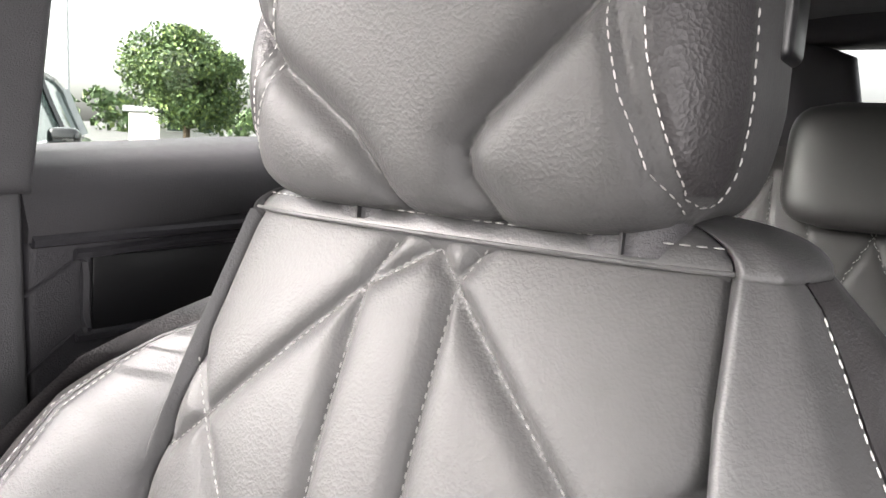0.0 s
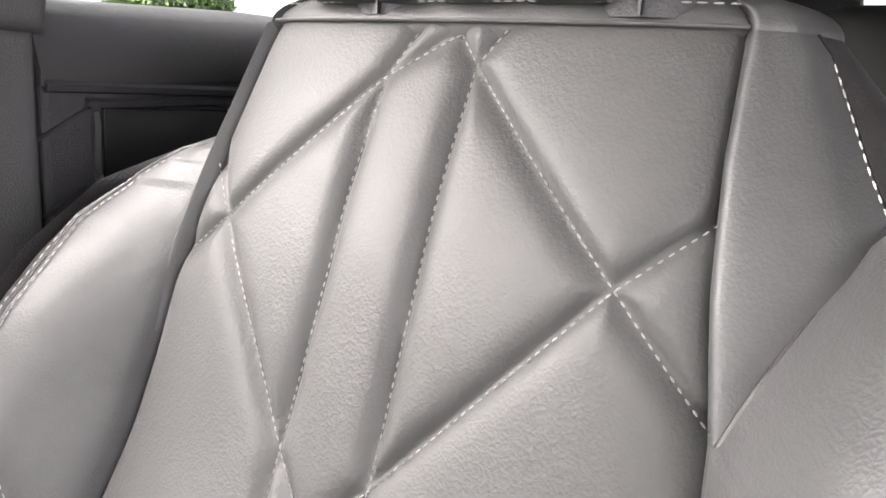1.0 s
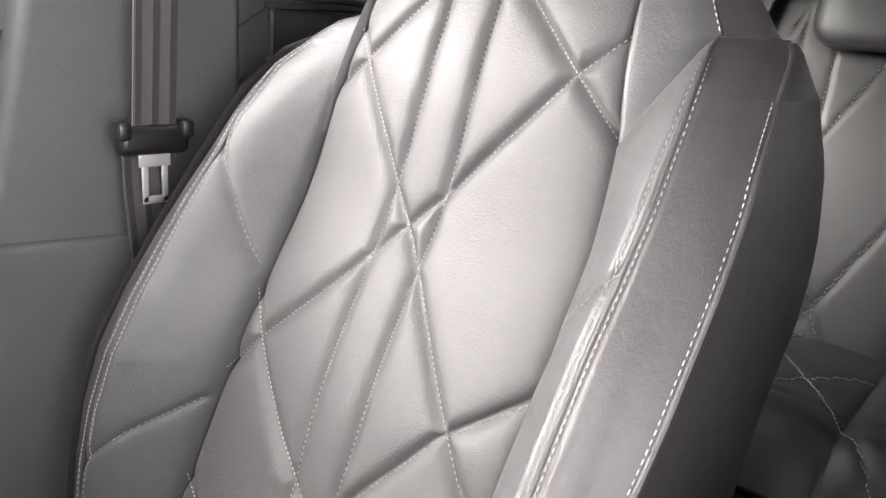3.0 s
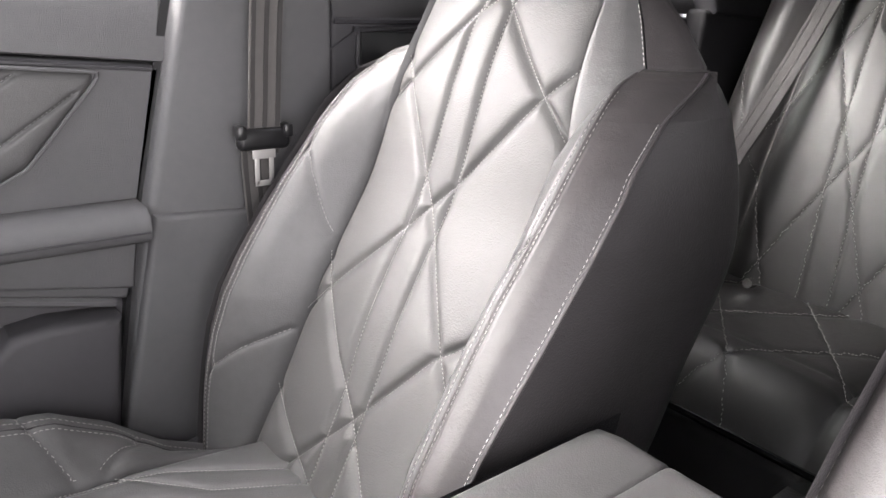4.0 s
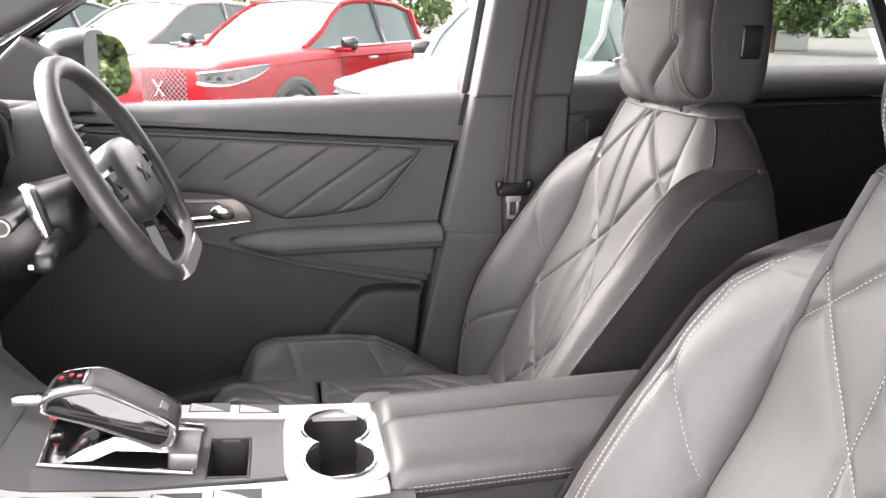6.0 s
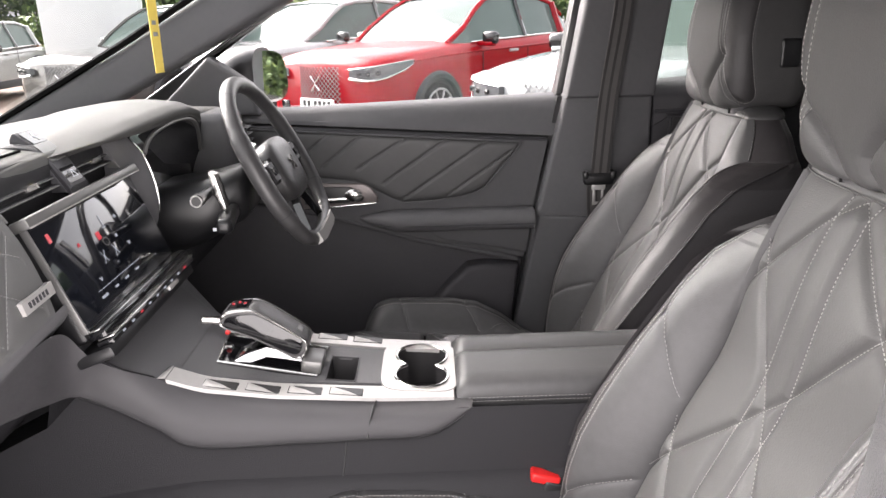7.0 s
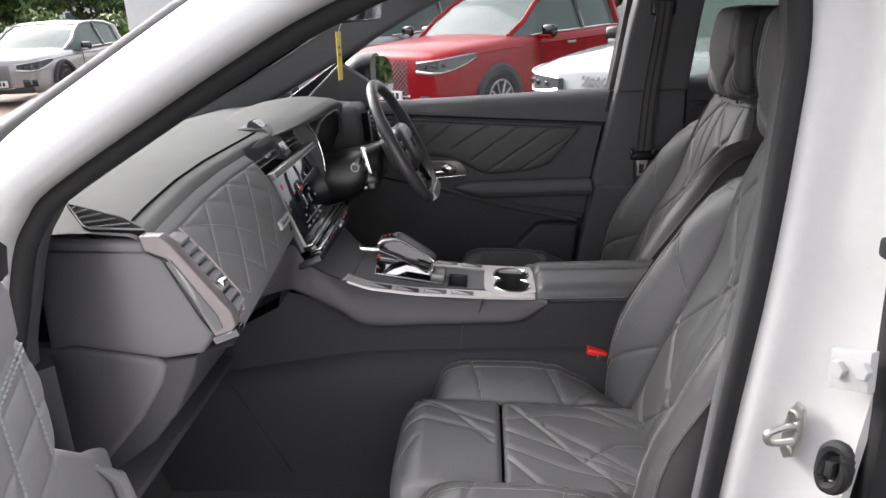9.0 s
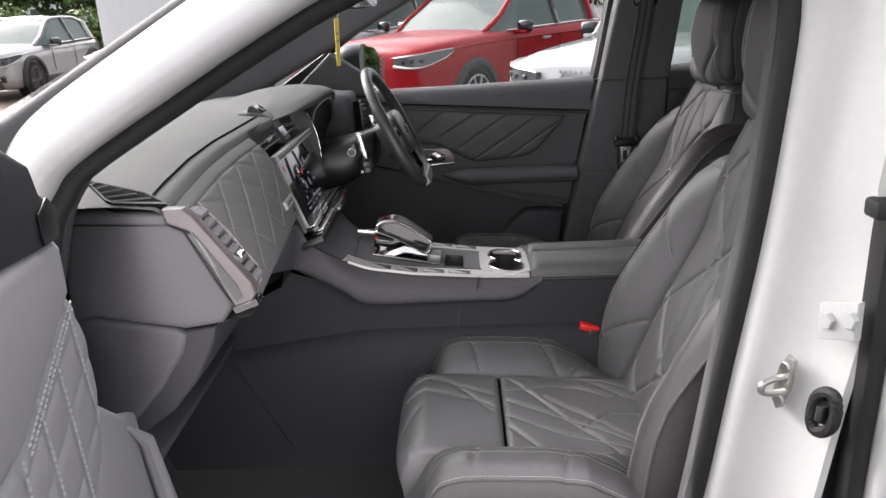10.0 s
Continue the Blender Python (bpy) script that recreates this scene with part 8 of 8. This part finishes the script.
            for j in range(10):
                a = j * math.tau / 10
                part("spoke", tube([(wx, wy + s * 0.108, 0.335), (wx + 0.235 * math.cos(a), wy + s * 0.104, 0.335 + 0.235 * math.sin(a))], 0.014, 5), rim, wh)
            part("rim_ring", tube([(wx + 0.243 * math.cos(a), wy + s * 0.104, 0.335 + 0.243 * math.sin(a)) for a in np.linspace(0, math.tau, 33)[:-1]], 0.012, 6, closed=True), rim, wh)
    zt = 0.86 if suv else 0.74
    gp = [(-0.43, zt), (0.43, zt), (0.47, zt - 0.08), (0.33, zt - 0.40), (-0.33, zt - 0.40), (-0.47, zt - 0.08)]
    grille = part("grille", prism(gp, "x", -0.035, 0.06, 0.008), BLACK, car, "black diamond-mesh grille")
    for v in grille.data.vertices:
        v.co.x += 0.10 * (v.co.y / 0.47) ** 2
    mesh = bmesh.new()
    for j in range(-17, 18):
        for sl in (1, -1):
            seg = []
            for t in np.linspace(0, 1, 20):
                y, z = j * 0.054 + sl * (t - 0.5) * 0.40, zt - 0.40 * t
                lim = np.interp(z, [zt - 0.40, zt - 0.08, zt], [0.33, 0.46, 0.43])
                if abs(y) < lim:
                    seg.append((-0.042 + 0.10 * (y / 0.47) ** 2, y, z))
            if len(seg) > 1:
                tube([seg[0], seg[len(seg) // 2], seg[-1]] if len(seg) > 2 else seg, 0.0048, 4, bm=mesh)
    part("grille_mesh", mesh, PIPING, grille, "satin lattice bars", kind="stuff")
    part("grille_frame", tube([(-0.04 + 0.10 * (y / 0.47) ** 2, y, z) for y, z in gp], 0.016, 6, closed=True), CHROME, grille, "chrome grille frame")
    part("grille_emblem", tube([(-0.06, -0.07, zt - 0.10), (-0.065, 0.0, zt - 0.17), (-0.06, 0.07, zt - 0.10)], 0.014, 6), CHROME, grille, "plain chrome emblem shape")
    part("grille_emblem", tube([(-0.06, -0.06, zt - 0.25), (-0.065, 0.0, zt - 0.18), (-0.06, 0.06, zt - 0.25)], 0.014, 6), CHROME, grille)
    pl = part("number_plate", rbox((-0.055, 0, 0.47 if suv else 0.42), (0.02, 0.52, 0.11), 0.004, 2), plate, car, "front number plate with dark bars")
    for j in range(6):
        part("plate_bar", rbox((-0.0665, -0.19 + 0.07 * j + (0.03 if j > 3 else 0), 0.47 if suv else 0.42), (0.002, 0.045, 0.065), 0), BLACK, pl)
    part("lower_bumper", rbox((0.10, 0, 0.30), (0.20, 1.50 * k, 0.12), 0.03, 2), CLADDING, car)
    car.matrix_basis = pose(*at, 0, 0, heading)
    return car


HEAD = 51.5
outside_car("glossy red SUV with chrome grille parked nose-out beside the car", RED_PAINT, (-1.36, 7.02, 0), HEAD)
outside_car("pale silver crossover parked in the next bay of the car park", WHITE_PAINT, (0.775, 4.20, 0), HEAD)
outside_car("silver SUV parked behind the red one", SILVER_PAINT, (-3.30, 8.85, 0), HEAD)
outside_car("dark bronze SUV with red plate facing the car park lane", GREY_PAINT, (-4.75, 8.35, 0), 68, plate=RED_PLASTIC)
outside_car("small silver hatchback with dark wheels by the hedge", SILVER_PAINT, (-8.95, 11.15, 0), 92, suv=False, rim=DARK_RIM)

# tall white sign
SIGN = mat("white_sign_panel", (0.78, 0.79, 0.80), 0.4, grain=0.05, grain_scale=40, var=0.05, var_scale=0.8)
sign = thing("pillar_sign", "tall plain white pillar sign with a pale blue panel", "sign", (-5.9, 11.6, 0.12))
part("sign_board", rbox((-5.75, 11.75, 2.9), (1.55, 0.40, 5.6), 0.03, 2, (0, 0, 10)), SIGN, sign, "white sign board")
part("sign_plinth", rbox((-5.75, 11.75, 0.20), (1.65, 0.50, 0.20), 0.02, 2, (0, 0, 10)), KERB, sign)
part("sign_panel", rbox((-5.40, 11.56, 2.2), (0.5, 0.04, 0.30), 0.01, 1, (0, 0, 10)), mat("pale_blue_panel", (0.42, 0.55, 0.72), 0.4), sign, "pale blue panel")

# greenery
LEAF = []
for nm, c in (("leaf_dark", (0.045, 0.085, 0.025)), ("leaf_mid", (0.075, 0.125, 0.035)), ("leaf_bright", (0.15, 0.21, 0.055))):
    lm = mat(nm, c, 0.6, var=0.35, var_scale=3.0)
    LEAF.append(lm)
BARK = mat("bark", (0.11, 0.08, 0.055), 0.9, grain=1.0, grain_scale=30, var=0.3)
rng = np.random.default_rng(7)


def leaves(centres, radii, count, size, name, parent, material, squash=0.85):
    """Many small bent leaves in clumps."""
    n = len(centres)
    pick = rng.integers(0, n, count)
    v = rng.normal(size=(count, 3))
    v /= np.linalg.norm(v, axis=1, keepdims=True)
    rad = np.array(radii)[pick] * rng.uniform(0.55, 1.06, count) ** 0.6
    c = np.array(centres)[pick] + v * rad[:, None] * np.array([1, 1, squash])
    a = rng.normal(size=(count, 3))
    a /= np.linalg.norm(a, axis=1, keepdims=True)
    b = np.cross(a, v + 0.3 * rng.normal(size=(count, 3)))
    b /= np.linalg.norm(b, axis=1, keepdims=True) + 1e-9
    s = (size * rng.uniform(0.6, 1.4, count))[:, None]
    pts = np.stack([c - a * s, c + b * s * 0.5 + v * s * 0.15, c + a * s, c - b * s * 0.5 + v * s * 0.15], 1).reshape(-1, 3)
    f = np.arange(count * 4).reshape(-1, 4)
    me = bpy.data.meshes.new(name)
    me.from_pydata(pts.tolist(), [], f.tolist())
    return finish(name, me, material, parent, kind="stuff")


def tree(at, height, spread, label, seed_n=26, count=9000, size=0.16, parts=LEAF):
    t = thing("tree", label, "tree", at)
    x, y, _ = at
    trunk_top = height * 0.35
    tr = part("trunk", tube([(x, y, -0.1), (x + 0.05, y, trunk_top * 0.5), (x - 0.03, y + 0.05, trunk_top), (x, y, height * 0.7)], [0.035 * height, 0.028 * height, 0.02 * height, 0.006 * height], 10), BARK, t, "brown trunk")
    cs, rs = [], []
    for i in range(seed_n):
        a, h = rng.uniform(0, math.tau), rng.uniform(0.30, 0.95)
        lim = spread * math.sin(math.pi * np.clip((h - 0.22) / 0.80, 0.08, 0.97)) ** 0.6
        r = lim * rng.uniform(0.25, 0.85)
        c = (x + r * math.cos(a), y + r * math.sin(a), h * height)
        cs.append(c)
        rs.append(spread * rng.uniform(0.22, 0.40))
        if i % 4 == 0:
            part("limb", tube([(x, y, trunk_top * rng.uniform(0.7, 1.2)), ((x + c[0]) / 2, (y + c[1]) / 2, (trunk_top + c[2]) / 2 + 0.1), c], [0.012 * height, 0.008 * height, 0.003 * height], 6), BARK, tr)
    for m, share in zip(parts, (0.4, 0.4, 0.2)):
        leaves(cs, rs, int(count * share), size, "crown", t, m)
    return t


tree((24.6, 33.5, 0), 6.2, 3.3, "round green tree at the edge of the car park", seed_n=60, count=26000, size=0.12)
tree((24.0, 13.5, 0), 5.5, 2.8, "small green tree at the edge of the car park", count=8000, size=0.16)
tree((-24.0, 46.0, 0), 6.5, 4.2, "green tree behind the hedge", count=8000, size=0.24)
tree((-30.0, 44.0, 0), 6.0, 3.6, "broad dark tree behind the hedge", count=8000, size=0.24)
tree((-17.0, 52.0, 0), 7.0, 4.0, "green tree behind the hedge", count=8000, size=0.24)
tree((2.0, -16.0, 0), 7.0, 3.6, "green tree across the car park", count=8000, size=0.22)
tree((16.0, 14.0, 0), 5.0, 2.4, "leafy green tree beside the bays", count=8000, size=0.16)
tree((20.0, 8.0, 0), 5.2, 2.6, "leafy green tree beyond the bays", count=8000, size=0.16)
tree((29.0, 20.0, 0), 6.5, 3.2, "tall green tree beyond the bays", count=8000, size=0.18)
hedge = thing("hedge", "clipped bright green hedge with loose shoots", "hedge", (-11.0, 19.0, 0))
hc, hr = [], []
for i in range(160):
    t = rng.uniform(0, 1)
    hc.append((-24.0 + 17.0 * t + rng.normal() * 0.3, 22.0 - 3.2 * t + rng.normal() * 0.4, rng.uniform(0.2, 1.45)))
    hr.append(rng.uniform(0.25, 0.5))
for m, share in zip(LEAF, (0.25, 0.35, 0.4)):
    leaves(hc, hr, int(26000 * share), 0.085, "foliage", hedge, m)
BRICKISH = mat("low_wall", (0.30, 0.17, 0.11), 0.85, grain=0.6, grain_scale=30, var=0.2)
wall = part("low_wall", rbox((-12.5, 18.2, 0.28), (10.0, 0.25, 0.56), 0.02, 2, (0, 0, -10)), BRICKISH, None)
tagged(wall, "low brown boundary wall before the hedge", "wall", kind="structure")
CONE = mat("cone_orange", (0.75, 0.10, 0.03), 0.5)
cone = thing("traffic_cone", "orange traffic cone with white band", "traffic cone", (-8.4, 16.4, 0.012))
part("cone_body", cyl((-8.4, 16.4, 0.03), (-8.4, 16.4, 0.72), 0.16, 0.03, 20), CONE, cone)
part("cone_base", rbox((-8.4, 16.4, 0.03), (0.40, 0.40, 0.04), 0.015, 2), CONE, cone)
part("cone_band", cyl((-8.4, 16.4, 0.40), (-8.4, 16.4, 0.54), 0.096, 0.068, 20), PLATE, cone, "white reflective band")

# far buildings
RENDER_WALL = mat("pale_render", (0.55, 0.54, 0.52), 0.8, grain=0.2, grain_scale=8, var=0.08, var_scale=0.3)
ROOF_SHEET = mat("grey_roof_sheet", (0.20, 0.21, 0.22), 0.6, var=0.1, var_scale=0.3)


def building(at, size, heading, label, bays=6, floors=2):
    b = thing("building", label, "building", at)
    w, d, h = size
    part("wall", rbox((at[0], at[1], h / 2), (w, d, h), 0.05, 1), RENDER_WALL, b, "pale rendered wall")
    part("roof", rbox((at[0], at[1], h + 0.15), (w + 0.5, d + 0.5, 0.35), 0.05, 1), ROOF_SHEET, b, "grey flat roof")
    for f in range(floors):
        for i in range(bays):
            x = at[0] - w / 2 + (i + 0.5) * w / bays
            z = 1.5 + f * (h - 0.6) / floors
            win = part("window", rbox((x, at[1] - d / 2 - 0.02, z), (w / bays * 0.6, 0.10, 1.3), 0.03, 1), SIGN, b)
            part("pane", rbox((x, at[1] - d / 2 - 0.05, z), (w / bays * 0.54, 0.08, 1.18), 0.01, 1), CAR_GLASS, win)
    return b


building((-44, 66, 0), (22, 9, 6.0), 0, "pale two-storey building beyond the trees")
building((27.5, 38.5, 0), (4.2, 3.0, 1.9), 0, "small white flat-roofed building beyond the car park", bays=2, floors=1)
MAST = mat("galvanised_mast", (0.40, 0.41, 0.42), 0.5, metal=0.5)
mast = thing("lamp_post", "slim grey street lamp post", "street lamp", (14.2, 26.0, 0))
part("post", cyl((14.2, 26.0, 0), (14.2, 26.0, 9.0), 0.07, 0.04, 12), MAST, mast)
part("lamp_head", rbox((14.0, 25.6, 9.0), (0.16, 0.7, 0.10), 0.03, 2), MAST, mast)
far_trees = thing("far_woods", "dark green wooded ridge in the distance", "woods", (0, 90, 0), kind="stuff")
fc, fr = [], []
for i in range(150):
    t = rng.uniform(-1, 1)
    fc.append((t * 120, 95 + rng.uniform(0, 14) - abs(t) * 25, rng.uniform(0.5, 4.2)))
    fr.append(rng.uniform(1.8, 3.2))
for m, share in zip(LEAF, (0.6, 0.3, 0.1)):
    leaves(fc, fr, int(16000 * share), 0.55, "foliage", far_trees, m)
